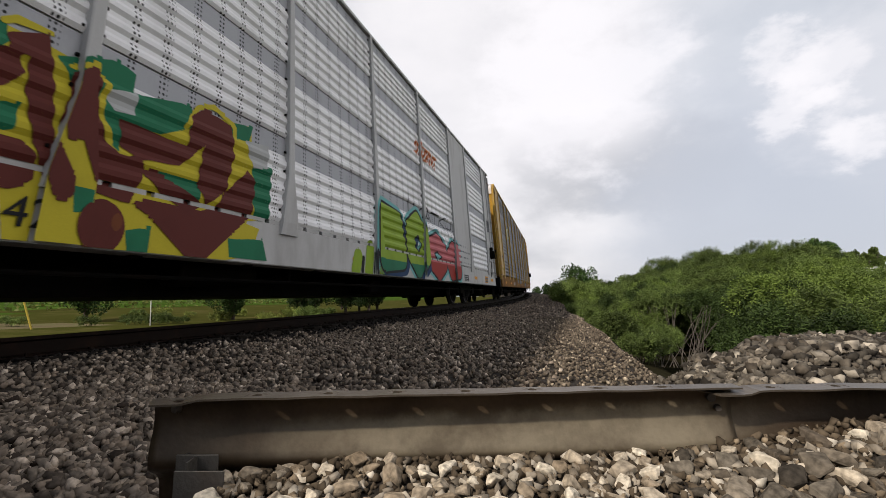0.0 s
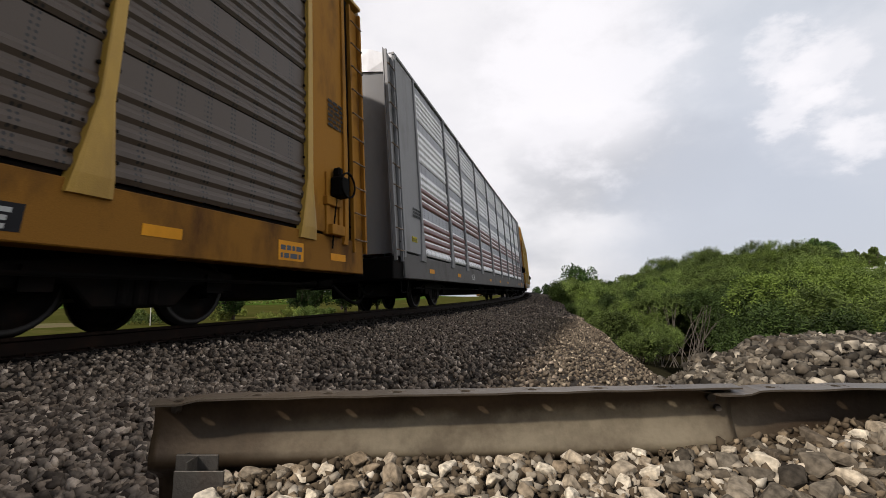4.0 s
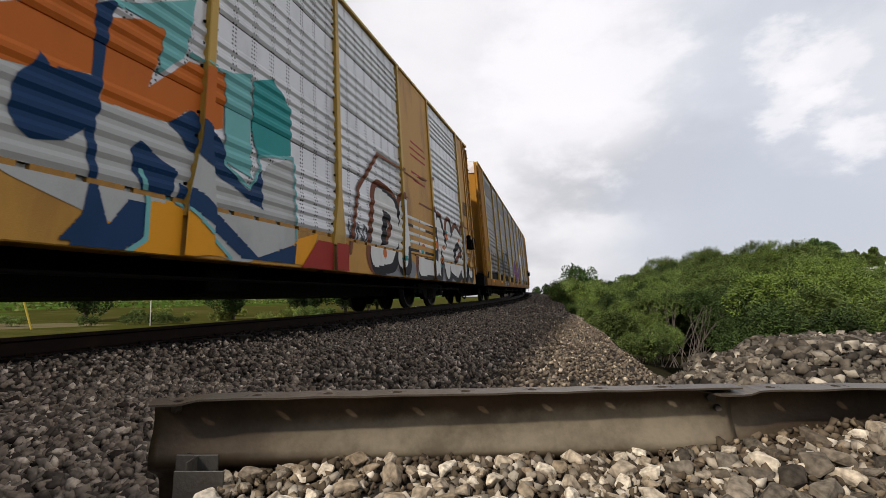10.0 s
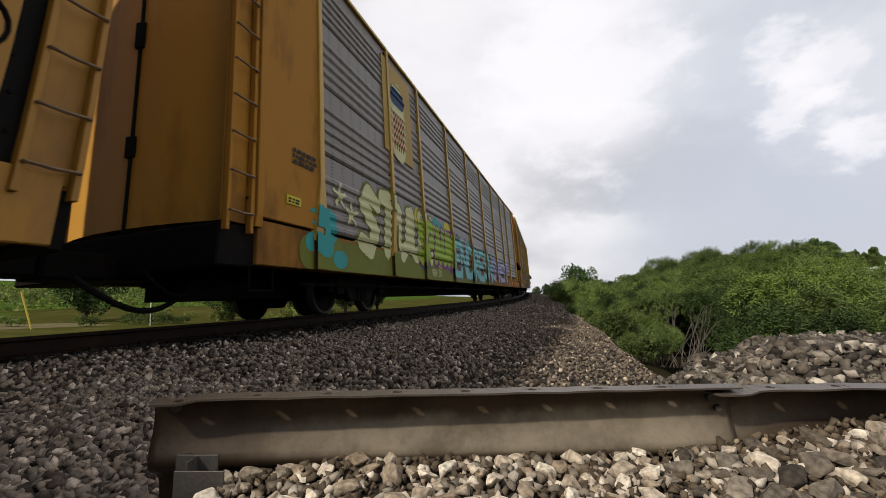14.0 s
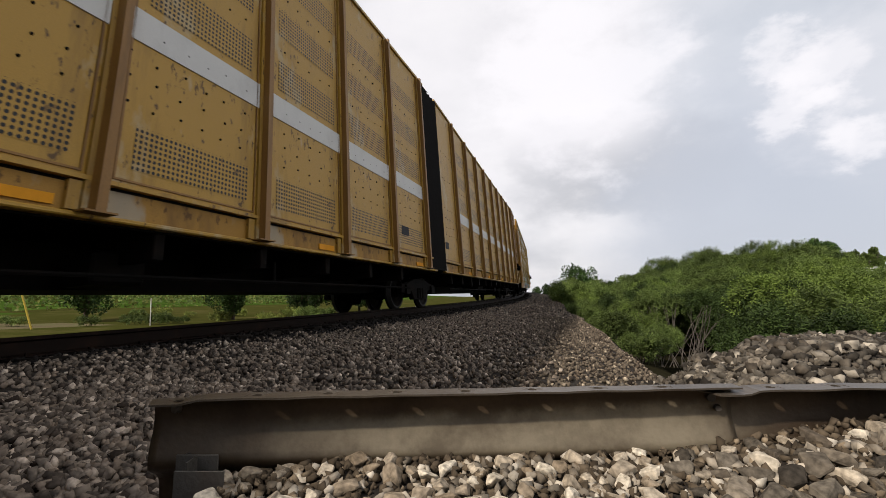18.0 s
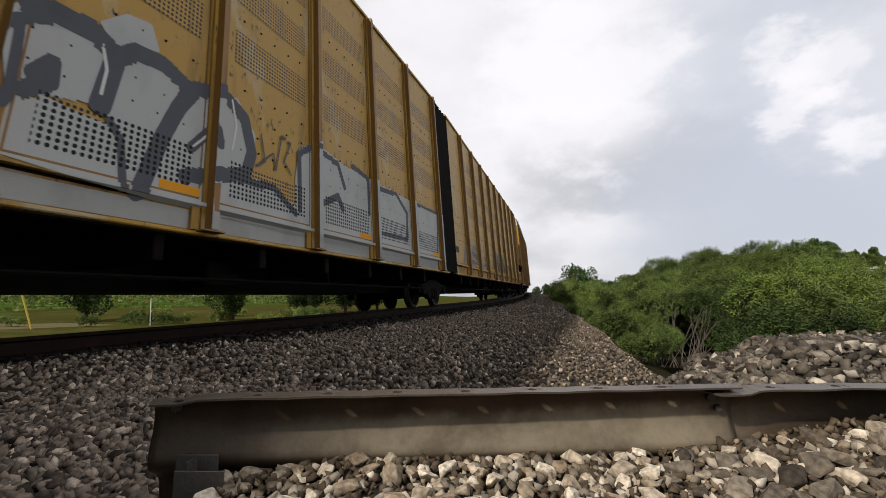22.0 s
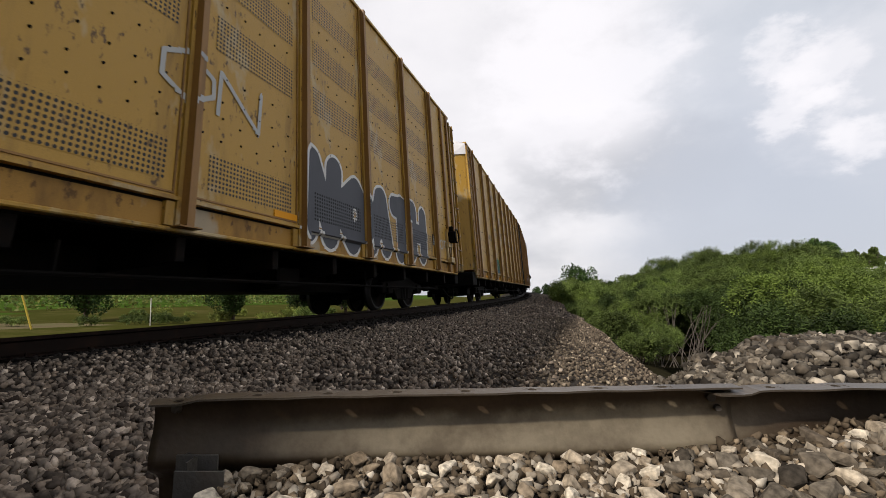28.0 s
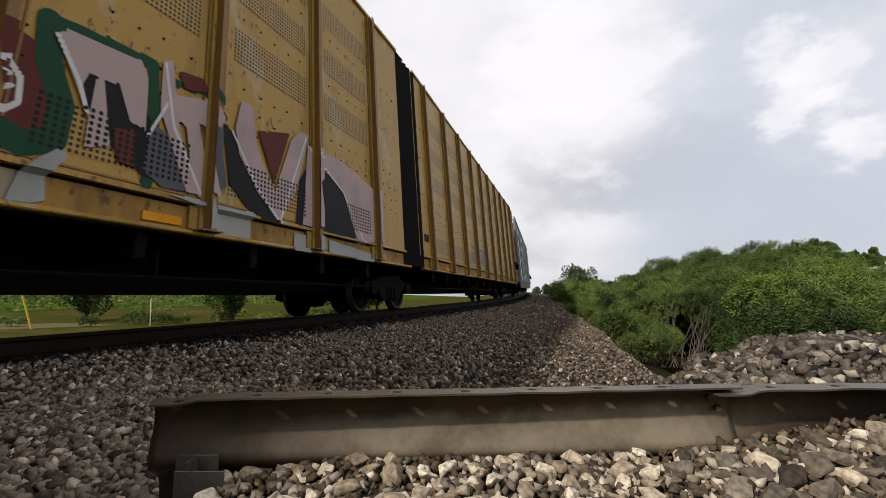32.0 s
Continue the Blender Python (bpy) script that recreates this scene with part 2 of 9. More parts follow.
M_MAROON = mat("maroon_sheet", (0.155, 0.046, 0.035), 0.42, 0.0, 0.15, 2, 0.5, (0.09, 0.04, 0.035), 0.4, bump=0.05, gloss=0.5)
M_BROWN = mat("sooty_sheet", (0.072, 0.052, 0.037), 0.42, 0.0, 0.2, 1.0, 0.4, (0.034, 0.022, 0.016), 0.7, bump=0.05, gloss=0.4)
M_BROWN2 = mat("grimy_sheet", (0.145, 0.124, 0.106), 0.4, 0.0, 0.15, 1.0, 0.4, (0.05, 0.038, 0.03), 0.7, bump=0.05, gloss=0.4)
M_SOOT = mat("black_grime_sheet", (0.046, 0.037, 0.030), 0.65, 0.0, 0.2, 1.0, 0.4, (0.020, 0.016, 0.013), 0.7, bump=0.05, gloss=0.12)
HOLED = {}
for _m in (M_SOOT, M_SILVER, M_BAND, M_WHITE, M_MAROON, M_BROWN, M_BROWN2):
    HOLED[_m] = holes_mat(_m.name + "_punched", _m, 0.36, 0.28, 0.05, 0.058, 0.0145)
M_VENT = holes_mat("tan_vent", M_TAN, 0, 0, 0.054, 0.054, 0.0172, (0.003, 0.003, 0.003))
M_ROOF = mat("roof_sheet", (0.42, 0.42, 0.42), 0.5, 0.3, 0.12, 2, dirt_amt=0.4)
M_BALLAST = rock_mat("ballast_stone", (0.037, 0.027, 0.020), (0.60, 0.50, 0.39), (0.212, 0.163, 0.118), 0.86)
M_LIME = rock_mat("limestone", (0.13, 0.105, 0.075), (0.50, 0.45, 0.36), (0.34, 0.285, 0.21), 0.6, 30)
M_HEAP = rock_mat("heap_rock", (0.016, 0.013, 0.010), (0.42, 0.37, 0.29), (0.080, 0.065, 0.048), 0.80, 30)
M_LIME_ROUGH = rock_mat("limestone_lump", (0.19, 0.145, 0.095), (0.56, 0.50, 0.39), (0.39, 0.325, 0.235), 0.55, 2.2)
M_RUST_ROUGH = rock_mat("iron_stained_lump", (0.22, 0.10, 0.05), (0.36, 0.19, 0.10), (0.30, 0.15, 0.08), 0.5, 2.2)
M_HEAP_ROUGH = rock_mat("heap_lump", (0.020, 0.016, 0.012), (0.42, 0.36, 0.27), (0.090, 0.072, 0.052), 0.76, 2.6)
M_SHOULDER = rock_mat("shoulder_gravel", (0.026, 0.019, 0.014), (0.46, 0.38, 0.27), (0.125, 0.096, 0.068), 0.86)
M_SOILCHIP = rock_mat("soil_and_chips", (0.035, 0.026, 0.017), (0.24, 0.185, 0.12), (0.085, 0.064, 0.042), 0.7, 30)
M_DARKROCK = rock_mat("oiled_ballast", (0.008, 0.007, 0.006), (0.035, 0.03, 0.026), (0.02, 0.017, 0.015), 0.7)
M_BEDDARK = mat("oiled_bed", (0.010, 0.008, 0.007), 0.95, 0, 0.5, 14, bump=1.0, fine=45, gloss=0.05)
M_GRAVEL = mat("gravel_bed", (0.030, 0.025, 0.020), 0.95, 0, 0.55, 14, dirt=(0.04, 0.034, 0.028), dirt_amt=0.7, bump=1.0, fine=45, gloss=0.08)
M_LEAF = leaf_mat("shrub_leaf", (0.088, 0.124, 0.030), (0.152, 0.206, 0.054))
# darker copy of the leaf colours, with shade put into them
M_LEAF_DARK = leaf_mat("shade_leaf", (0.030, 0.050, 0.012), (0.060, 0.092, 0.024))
M_LEAF_FRESH = leaf_mat("fresh_leaf", (0.082, 0.120, 0.022), (0.142, 0.192, 0.042))
M_LEAF2 = leaf_mat("tree_leaf", (0.025, 0.05, 0.014), (0.06, 0.10, 0.028))
M_LEAF3 = leaf_mat("yellow_leaf", (0.12, 0.16, 0.035), (0.24, 0.26, 0.06))
M_BARK = mat("bark", (0.10, 0.08, 0.065), 0.9, 0, 0.35, 12, gloss=0.08)
M_DRY = mat("dead_twig", (0.10, 0.086, 0.07), 0.9, 0, 0.3, 12)
M_GRASS = mat("grass_ground", (0.044, 0.046, 0.011), 0.95, 0, 0.35, 0.25, dirt=(0.095, 0.08, 0.03), dirt_amt=0.8, bump=0.8, fine=9, gloss=0.0)
# thicket floor, its shade put into the soil's dark colour
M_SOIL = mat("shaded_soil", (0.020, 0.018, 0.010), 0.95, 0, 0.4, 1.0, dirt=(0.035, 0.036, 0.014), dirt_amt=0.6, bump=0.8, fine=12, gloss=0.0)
M_CROP = mat("crop_rows", (0.04, 0.075, 0.011), 0.95, 0, 0.3, 0.3, dirt=(0.12, 0.16, 0.04), dirt_amt=0.6, bump=0.8, fine=5, gloss=0.0)
M_LANE = mat("dirt_lane", (0.11, 0.092, 0.05), 0.95, 0, 0.3, 0.5, dirt=(0.12, 0.14, 0.05), dirt_amt=0.6, bump=0.6, fine=9, gloss=0.0)

# ---- plan ----
RAIL_X, RADIUS, CANT = -4.522, 441.0, radians(4.42)   # near rail beside the camera, curve, lean of the track
CENTRE = Vector((RAIL_X - RADIUS, 0, 0))
ARC_IN, ARC_OUT = 115.0, -70.0                       # the curve runs between these chainages, straight beyond
MID = -0.75                                          # track centre line, from the near rail
RIGHT = Vector((0.9494, 0.3142, 0))
AHEAD = Vector((-0.3142, 0.9494, 0))


def grade(s):
    """Height of the near rail: a gentle sag in the line."""
    k = min(max(s, -25.0), 75.0)
    z, slope = 0.00375 * k + 0.000162 * k * k, 0.00375 + 0.000324 * k
    return z + slope * (s - k) * math.exp(-abs(s - k) / 60.0)


def rail_at(s):
    """Place, outward and forward directions at chainage s on the near rail."""
    k = min(max(s, ARC_OUT), ARC_IN)
    a = k / RADIUS
    out, fwd = Vector((math.cos(a), math.sin(a), 0)), Vector((-math.sin(a), math.cos(a), 0))
    return CENTRE + out * RADIUS + fwd * (s - k), out, fwd


def on_track(s, o, z):
    p, out, fwd = rail_at(s)
    return p + out * (o * math.cos(CANT) - z * math.sin(CANT)) + Vector((0, 0, grade(s) + o * math.sin(CANT) + z * math.cos(CANT)))


def mesh_of(name, verts, faces, mats=(), index=None, smooth=False):
    me = bpy.data.meshes.new(name)
    me.from_pydata([tuple(v) for v in verts], [], faces)
    for m in mats:
        me.materials.append(m)
    if index is not None:
        me.polygons.foreach_set("material_index", index)
    if smooth:
        me.polygons.foreach_set("use_smooth", [True] * len(me.polygons))
    me.update()
    return me


def put(name, me, parent=None, m=None, label="", kind=""):
    ob = new(name, me)
    if parent is not None:
        ob.parent = parent
    if m is not None:
        ob.matrix_basis = m
    if label or kind:
        tagged(ob, label, kind=kind)
    return ob


def part(name, bm, material, parent, label=""):
    me = bpy.data.meshes.new(name)
    bm.to_mesh(me)
    bm.free()
    me.materials.append(material)
    return put(name, me, parent, None, label)


def box_bm(bm, x0, x1, y0, y1, z0, z1):
    v = [bm.verts.new(p) for p in ((x0, y0, z0), (x1, y0, z0), (x1, y1, z0), (x0, y1, z0),
                                   (x0, y0, z1), (x1, y0, z1), (x1, y1, z1), (x0, y1, z1))]
    for f in ((3, 2, 1, 0), (4, 5, 6, 7), (0, 1, 5, 4), (1, 2, 6, 5), (2, 3, 7, 6), (3, 0, 4, 7)):
        bm.faces.new([v[i] for i in f])
    return v


def boxes(*rows):
    bm = bmesh.new()
    for r in rows:
        box_bm(bm, *r)
    return bm


def soften(bm, w, seg=1):
    bmesh.ops.bevel(bm, geom=bm.edges[:], offset=w, segments=seg, affect="EDGES", clamp_overlap=True)
    return bm


def extrude_xz(pts, y0, y1):
    """A closed outline in x, z drawn out along y."""
    n = len(pts)
    v = [(x, y0, z) for x, z in pts] + [(x, y1, z) for x, z in pts]
    f = [(i, (i + 1) % n, n + (i + 1) % n, n + i) for i in range(n)] + [tuple(range(n))[::-1], tuple(range(n, 2 * n))]
    return v, f


def tube(bm, pts, r, n=6):
    rings = []
    for i, p in enumerate(pts):
        d = (Vector(pts[min(i + 1, len(pts) - 1)]) - Vector(pts[max(i - 1, 0)])).normalized()
        q = d.to_track_quat("Z", "Y").to_matrix()
        rr = r[i] if isinstance(r, (list, tuple)) else r
        rings.append([bm.verts.new(Vector(p) + q @ Vector((rr * math.cos(2 * math.pi * k / n), rr * math.sin(2 * math.pi * k / n), 0))) for k in range(n)])
    for a, b in zip(rings, rings[1:]):
        for k in range(n):
            bm.faces.new((a[k], a[(k + 1) % n], b[(k + 1) % n], b[k]))
    bm.faces.new(rings[0][::-1])
    bm.faces.new(rings[-1])
    return bm


# ---- ground ----
def lateral(x, y):
    """Distance from the near rail, out towards the camera's side, and chainage."""
    a = math.atan2(y, x - CENTRE.x)
    k = min(max(a * RADIUS, ARC_OUT), ARC_IN)
    p, out, fwd = rail_at(k)
    if k in (ARC_OUT, ARC_IN):
        d = Vector((x, y, 0)) - p
        return d.dot(out), k + d.dot(fwd)
    return math.hypot(x - CENTRE.x, y) - RADIUS, k


def ramp(v, pts):
    if v <= pts[0][0]:
        return pts[0][1]
    for (a, p), (b, q) in zip(pts, pts[1:]):
        if v <= b:
            t = (v - a) / (b - a)
            t = t * t * (3 - 2 * t)
            return p + (q - p) * t
    return pts[-1][1]


BED = [(-260, 9.0), (-150, 3.2), (-90, 0.3), (-45, -1.15), (-9, -1.5), (-5.2, -1.45), (-3.0, -0.55), (-2.2, -0.37), (-0.75, -0.245), (0.3, -0.185), (0.62, -0.18), (1.0, -0.225), (1.5, -0.28), (2.0, -0.285),
       (4.0, -0.29), (4.8, -0.36), (5.7, -0.98), (7.8, -2.4), (11, -2.4), (20, -0.9), (40, 0.9), (90, 3.6), (200, 6.0)]


def camera_side(x, y):
    d = Vector((x, y, 0))
    return d.dot(RIGHT), d.dot(AHEAD)


def edge(s):
    """Where the ballast shoulder breaks off towards the thicket."""
    return ramp(s, [(2.0, 5.0), (8.5, 4.6), (13, 4.25), (21, 3.6), (40, 3.35)])


def dark_width(s):
    """How far out from the rail the ballast is near black."""
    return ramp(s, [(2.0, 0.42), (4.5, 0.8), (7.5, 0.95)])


def ground_z(x, y):
    o, s = lateral(x, y)
    o += (4.75 - edge(s)) * ramp(o, [(1.8, 0), (3.3, 1), (12, 1), (22, 0)])
    z = ramp(o, BED) + grade(s) * ramp(abs(o), [(6.0, 1), (25.0, 0)])
    a, d = camera_side(x, y)
    z += 0.02 * noise.noise((x * 0.9, y * 0.9, 0)) if -6 < o < 6 else 0.25 * noise.noise((x * 0.12, y * 0.12, 3))
    # made-up stone behind the plate on the camera's own side, and the heap beside it
    k = ramp(a, [(-0.66, 0), (-0.44, 1)]) * ramp(d, [(0.98 + 0.06 * a, 1), (1.02 + 0.06 * a, 0)]) * ramp(a, [(2.0, 1), (2.8, 0)])
    top = -0.018 + 0.022 * ramp(d, [(0.75, 0), (0.98, 1)]) + 0.06 * ramp(a, [(0.45, 0), (1.15, 1)]) - 0.03 * ramp(a, [(-0.5, 1), (-0.2, 0)])
    z = z * (1 - k) + top * k
    h = ramp(a / max(0.5, d), [(0.36, 0), (0.47, 0.45), (0.57, 0.80), (0.70, 1)]) * ramp(d, [(0.98, 0), (1.1, 0.6), (1.9, 1), (2.5, 1), (3.6, 0)]) * ramp(a, [(4.5, 1), (7.0, 0)])
    z = z * (1 - h) + (0.092 + 0.032 * ramp(a / max(0.5, d), [(0.6, 0), (0.82, 1)])) * h
    return z


def axis(fine0, fine1, step, far0, far1):
    v = list(np.arange(fine0, fine1 + 1e-6, step))
    g, x = step, fine1
    while x < far1:
        g *= 1.22
        x += g
        v.append(x)
    g, x = step, fine0
    while x > far0:
        g *= 1.22
        x -= g
        v.insert(0, x)
    return v


def build_ground():
    xs, ys = axis(-6.0, 4.5, 0.12, -1500, 1500), axis(-0.5, 9.0, 0.12, -1500, 2200)
    verts = [(x, y, ground_z(x, y)) for y in ys for x in xs]
    nx = len(xs)
    faces, idx = [], []
    for j in range(len(ys) - 1):
        for i in range(nx - 1):
            faces.append((j * nx + i, j * nx + i + 1, (j + 1) * nx + i + 1, (j + 1) * nx + i))
            x, y = (xs[i] + xs[i + 1]) / 2, (ys[j] + ys[j + 1]) / 2
            o, s = lateral(x, y)
            a, d = camera_side(x, y)
            if -3.0 < o < dark_width(s):
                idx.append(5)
            elif -4.2 < o < edge(s) + 0.3 or (-0.6 < a < 4.5 and -2 < d < 3.8):
                idx.append(0)
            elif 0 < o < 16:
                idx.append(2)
            elif o < -48:
                idx.append(3)
            elif -34 < o < -25.5 + 0.8 * math.sin(s) and s < 23 + 0.5 * o + 14:
                idx.append(4)
            else:
                idx.append(1)
    me = mesh_of("ground", verts, faces, (M_GRAVEL, M_GRASS, M_SOIL, M_CROP, M_LANE, M_BEDDARK), idx, True)
    return tagged(new("ground", me), "gravel roadbed falling to grass and fields", "ground", kind="structure")


ground = build_ground()


# ---- track ----
def build_track():
    track = tagged(new("railway_track"), "curved steel rails on dark timber ties in ballast", "railway track", kind="structure")
    prof = [(-0.07, -0.172), (0.07, -0.172), (0.07, -0.16), (0.012, -0.145), (0.010, -0.045), (0.036, -0.032), (0.036, -0.006),
            (0.026, 0.0), (-0.026, 0.0), (-0.036, -0.006), (-0.036, -0.032), (-0.010, -0.045), (-0.012, -0.145), (-0.07, -0.16)]
    stations = [-72 + 2 * i for i in range(0, 100)]
    for o0 in (-0.036, -1.507):
        verts, faces, idx = [], [], []
        n = len(prof)
        for s in stations:
            verts += [on_track(s, o0 + x, z) for x, z in prof]
        for k in range(len(stations) - 1):
            for i in range(n):
                j = (i + 1) % n
                faces.append((k * n + i, k * n + j, (k + 1) * n + j, (k + 1) * n + i))
                idx.append(1 if i == 7 else 0)
        put("rail", mesh_of("rail", verts, faces, (M_RAIL, M_RAILTOP), idx), track, None, "rusty steel rail with bright head")
    bm = soften(boxes((-1.3, 1.3, -0.115, 0.115, -0.178, 0)), 0.012)
    bm.transform(Matrix.Translation((0, 0, -0.174)))
    me = bpy.data.meshes.new("tie")
    bm.to_mesh(me)
    bm.free()
    me.materials.append(M_TIE)
    plate = bpy.data.meshes.new("tie_plate")
    bm = soften(boxes((-0.1, 0.1, -0.09, 0.09, 0, 0.014), (-0.085, -0.06, -0.05, -0.03, 0.01, 0.04), (0.06, 0.085, 0.03, 0.05, 0.01, 0.04)), 0.004)
    bm.to_mesh(plate)
    bm.free()
    plate.materials.append(M_RAIL)
    s = -8.0
    while s < 66:
        p, out, fwd = rail_at(s)
        c = on_track(s, MID, 0)
        up = (on_track(s, MID, 1) - c).normalized()
        x = (on_track(s, MID + 1, 0) - c).normalized()
        m = Matrix((x, fwd, up)).transposed().to_4x4()
        m.translation = c
        put("tie", me, track, m @ pose(random.uniform(-0.03, 0.03), 0, random.uniform(-0.006, 0.0), 0, 0, random.uniform(-0.8, 0.8)))
        if s < 30:
            put("tie_plate", plate, track, m @ pose(0.714, 0, -0.175))
        s += 0.5
    return track


build_track()


# ---- steel plate in front ----
def build_plate():
    """Two lengths of pressed steel edging: overhanging top lip with holes, a hollow web, a foot in the stones."""
    steel = mat("galvanised_edging", (0.066, 0.045, 0.027), 0.38, 0.45, 0.22, 4, 0.35, (0.020, 0.013, 0.007), 0.7, bump=0.06)
    # pale silt and painted-in sunlight along the web's foot, thinning towards the near end
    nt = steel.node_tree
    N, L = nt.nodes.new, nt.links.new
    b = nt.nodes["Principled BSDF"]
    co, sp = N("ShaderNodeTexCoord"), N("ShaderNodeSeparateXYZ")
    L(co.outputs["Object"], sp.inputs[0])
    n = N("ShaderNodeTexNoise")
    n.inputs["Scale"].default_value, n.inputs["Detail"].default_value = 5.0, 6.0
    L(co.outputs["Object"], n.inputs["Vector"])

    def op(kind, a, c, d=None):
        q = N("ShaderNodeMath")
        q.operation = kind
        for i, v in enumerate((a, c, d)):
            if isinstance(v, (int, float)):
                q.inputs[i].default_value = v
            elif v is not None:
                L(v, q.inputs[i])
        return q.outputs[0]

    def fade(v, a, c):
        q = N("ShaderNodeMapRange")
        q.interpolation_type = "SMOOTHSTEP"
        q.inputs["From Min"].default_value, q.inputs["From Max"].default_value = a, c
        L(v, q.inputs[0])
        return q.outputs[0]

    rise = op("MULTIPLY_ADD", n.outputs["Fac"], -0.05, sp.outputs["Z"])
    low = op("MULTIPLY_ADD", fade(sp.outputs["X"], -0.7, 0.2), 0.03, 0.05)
    lit_silt = fade(op("SUBTRACT", low, rise), -0.012, 0.02)
    lit_silt = op("MULTIPLY", lit_silt, fade(sp.outputs["Z"], -0.004, 0.012))
    lit_silt = op("MULTIPLY", lit_silt, fade(op("MULTIPLY", sp.outputs["X"], -1.0), -0.42, -0.20))
    # stained through in blotches, and faded to paint shade onto the near end
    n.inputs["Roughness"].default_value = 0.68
    lit_silt = op("MULTIPLY", lit_silt, op("MULTIPLY_ADD", fade(n.outputs["Fac"], 0.34, 0.62), 0.62, 0.38))
    lit_silt = op("MULTIPLY", lit_silt, fade(sp.outputs["X"], -0.95, -0.30))
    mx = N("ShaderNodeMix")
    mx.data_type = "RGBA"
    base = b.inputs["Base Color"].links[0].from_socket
    L(lit_silt, mx.inputs[0])
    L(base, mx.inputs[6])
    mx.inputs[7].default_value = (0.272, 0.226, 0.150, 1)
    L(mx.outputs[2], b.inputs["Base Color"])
    zinc = mat("worn_zinc_lip", (0.115, 0.095, 0.073), 0.4, 0.5, 0.25, 9, dirt=(0.05, 0.035, 0.022), dirt_amt=0.6, bump=0.1)
    prof = [(-0.051, 0.1360), (-0.049, 0.139), (0.0, 0.1405), (0.006, 0.135), (0.011, 0.11), (0.012, 0.085), (0.008, 0.058), (0.001, 0.036), (-0.006, 0.022),
            (-0.010, 0.010), (-0.010, 0.001), (-0.004, -0.009), (0.010, -0.019), (0.026, -0.028), (0.038, -0.04), (0.044, -0.06), (0.046, -0.2)]
    # prof: distance beyond (+) or before (-) the web, height

    def lap(t):
        """The first hand's width of a length is pressed down to slip under its neighbour."""
        return 1 - ramp(t, [(0.055, 0), (0.095, 1)])

    def length(name, a0, a1, d0, d1, dz0, dz1, holes, label, narrow=0.3):
        root = tagged(new(name), label, "steel edging", "edging lengths")
        steps = sorted(set([a0, a1] + [a0 + (a1 - a0) * i / 72 for i in range(73)]))
        verts, faces = [], []
        m = len(prof)
        # the lip is cut round each hole in step 0 (the strip from -0.050 to 0)
        for k, a in enumerate(steps):
            t = (a - a0) / (a1 - a0)
            d, z0 = d0 + (d1 - d0) * t, dz0 + (dz1 - dz0) * t
            wob = 0.0022 * noise.noise((a * 6, 0, d0)) + 0.0006 * math.sin(a * 43.2) - 0.009 * lap(a - a0)
            for q, z in prof:
                if q < 0 and z > 0.13:
                    q *= 0.9 - 0.9 * narrow * t
                p = RIGHT * (a - 0.026 * lap(a - a0) * min(1.0, (q + 0.055) / 0.055)) + AHEAD * (d + q)
                verts.append((p.x, p.y, z + z0 + (wob if z > 0.12 else 0)))
        for k in range(len(steps) - 1):
            for i in range(m - 1):
                if i == 1:
                    continue
                faces.append((k * m + i, (k + 1) * m + i, (k + 1) * m + i + 1, k * m + i + 1))
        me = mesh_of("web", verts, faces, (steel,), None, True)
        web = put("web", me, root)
        sol = web.modifiers.new("thick", "SOLIDIFY")
        sol.thickness, sol.offset = 0.004, 0
        # lip with round holes
        bm = bmesh.new()

        def at(a, q):
            t = (a - a0) / (a1 - a0)
            wob = 0.0022 * noise.noise((a * 6, 0, d0)) + 0.0006 * math.sin(a * 43.2) - 0.009 * lap(a - a0)
            q *= 1.0 - narrow * t
            p = RIGHT * (a - 0.026 * lap(a - a0) * (q + 0.055) / 0.055) + AHEAD * (d0 + (d1 - d0) * t + q)
            return bm.verts.new((p.x, p.y, 0.139 + (0.0015 if q > -0.02 else 0) + dz0 + (dz1 - dz0) * t + wob))

        cuts = [a0] + [v for h in holes for v in (h - 0.02, h + 0.02)] + [a1]
        for j in range(0, len(cuts), 2):
            n = max(1, int((cuts[j + 1] - cuts[j]) / 0.02))
            row = [(at(cuts[j] + (cuts[j + 1] - cuts[j]) * i / n, -0.055), at(cuts[j] + (cuts[j + 1] - cuts[j]) * i / n, 0.0)) for i in range(n + 1)]
            for p, q in zip(row, row[1:]):
                bm.faces.new((p[0], q[0], q[1], p[1]))
        for h in holes:
            ring, rim = [], []
            for i in range(16):
                c, s_ = math.cos(math.pi * i / 8 + math.pi / 4), math.sin(math.pi * i / 8 + math.pi / 4)
                ring.append(at(h + 0.0105 * c, -0.028 + 0.0085 * s_))
                k = max(abs(c), abs(s_))
                rim.append(at(h + 0.02 * c / k, -0.0275 + 0.0275 * s_ / k))
            for i in range(16):
                j = (i + 1) % 16
                bm.faces.new((rim[i], rim[j], ring[j], ring[i]))
        bmesh.ops.remove_doubles(bm, verts=bm.verts[:], dist=0.0016)
        bmesh.ops.recalc_face_normals(bm, faces=bm.faces[:])
        lip = part("lip", bm, zinc, root, "overhanging lip punched with round holes")
        sol = lip.modifiers.new("thick", "SOLIDIFY")
        sol.thickness, sol.offset = 0.004, 0
        return root

    A = [-0.533 + 0.1455 * i for i in range(8)]
    left = length("steel_edging", -0.588, 0.660, 0.985, 1.06, -0.006, 0.002, A, "galvanised steel edging plate half buried in pale stones")
    right = length("steel_edging", 0.605, 2.1, 1.062, 1.15, -0.0025, 0.0, [0.735 + 0.155 * i for i in range(9)], "stained steel edging plate overlapping its neighbour at a joint", 0.1)
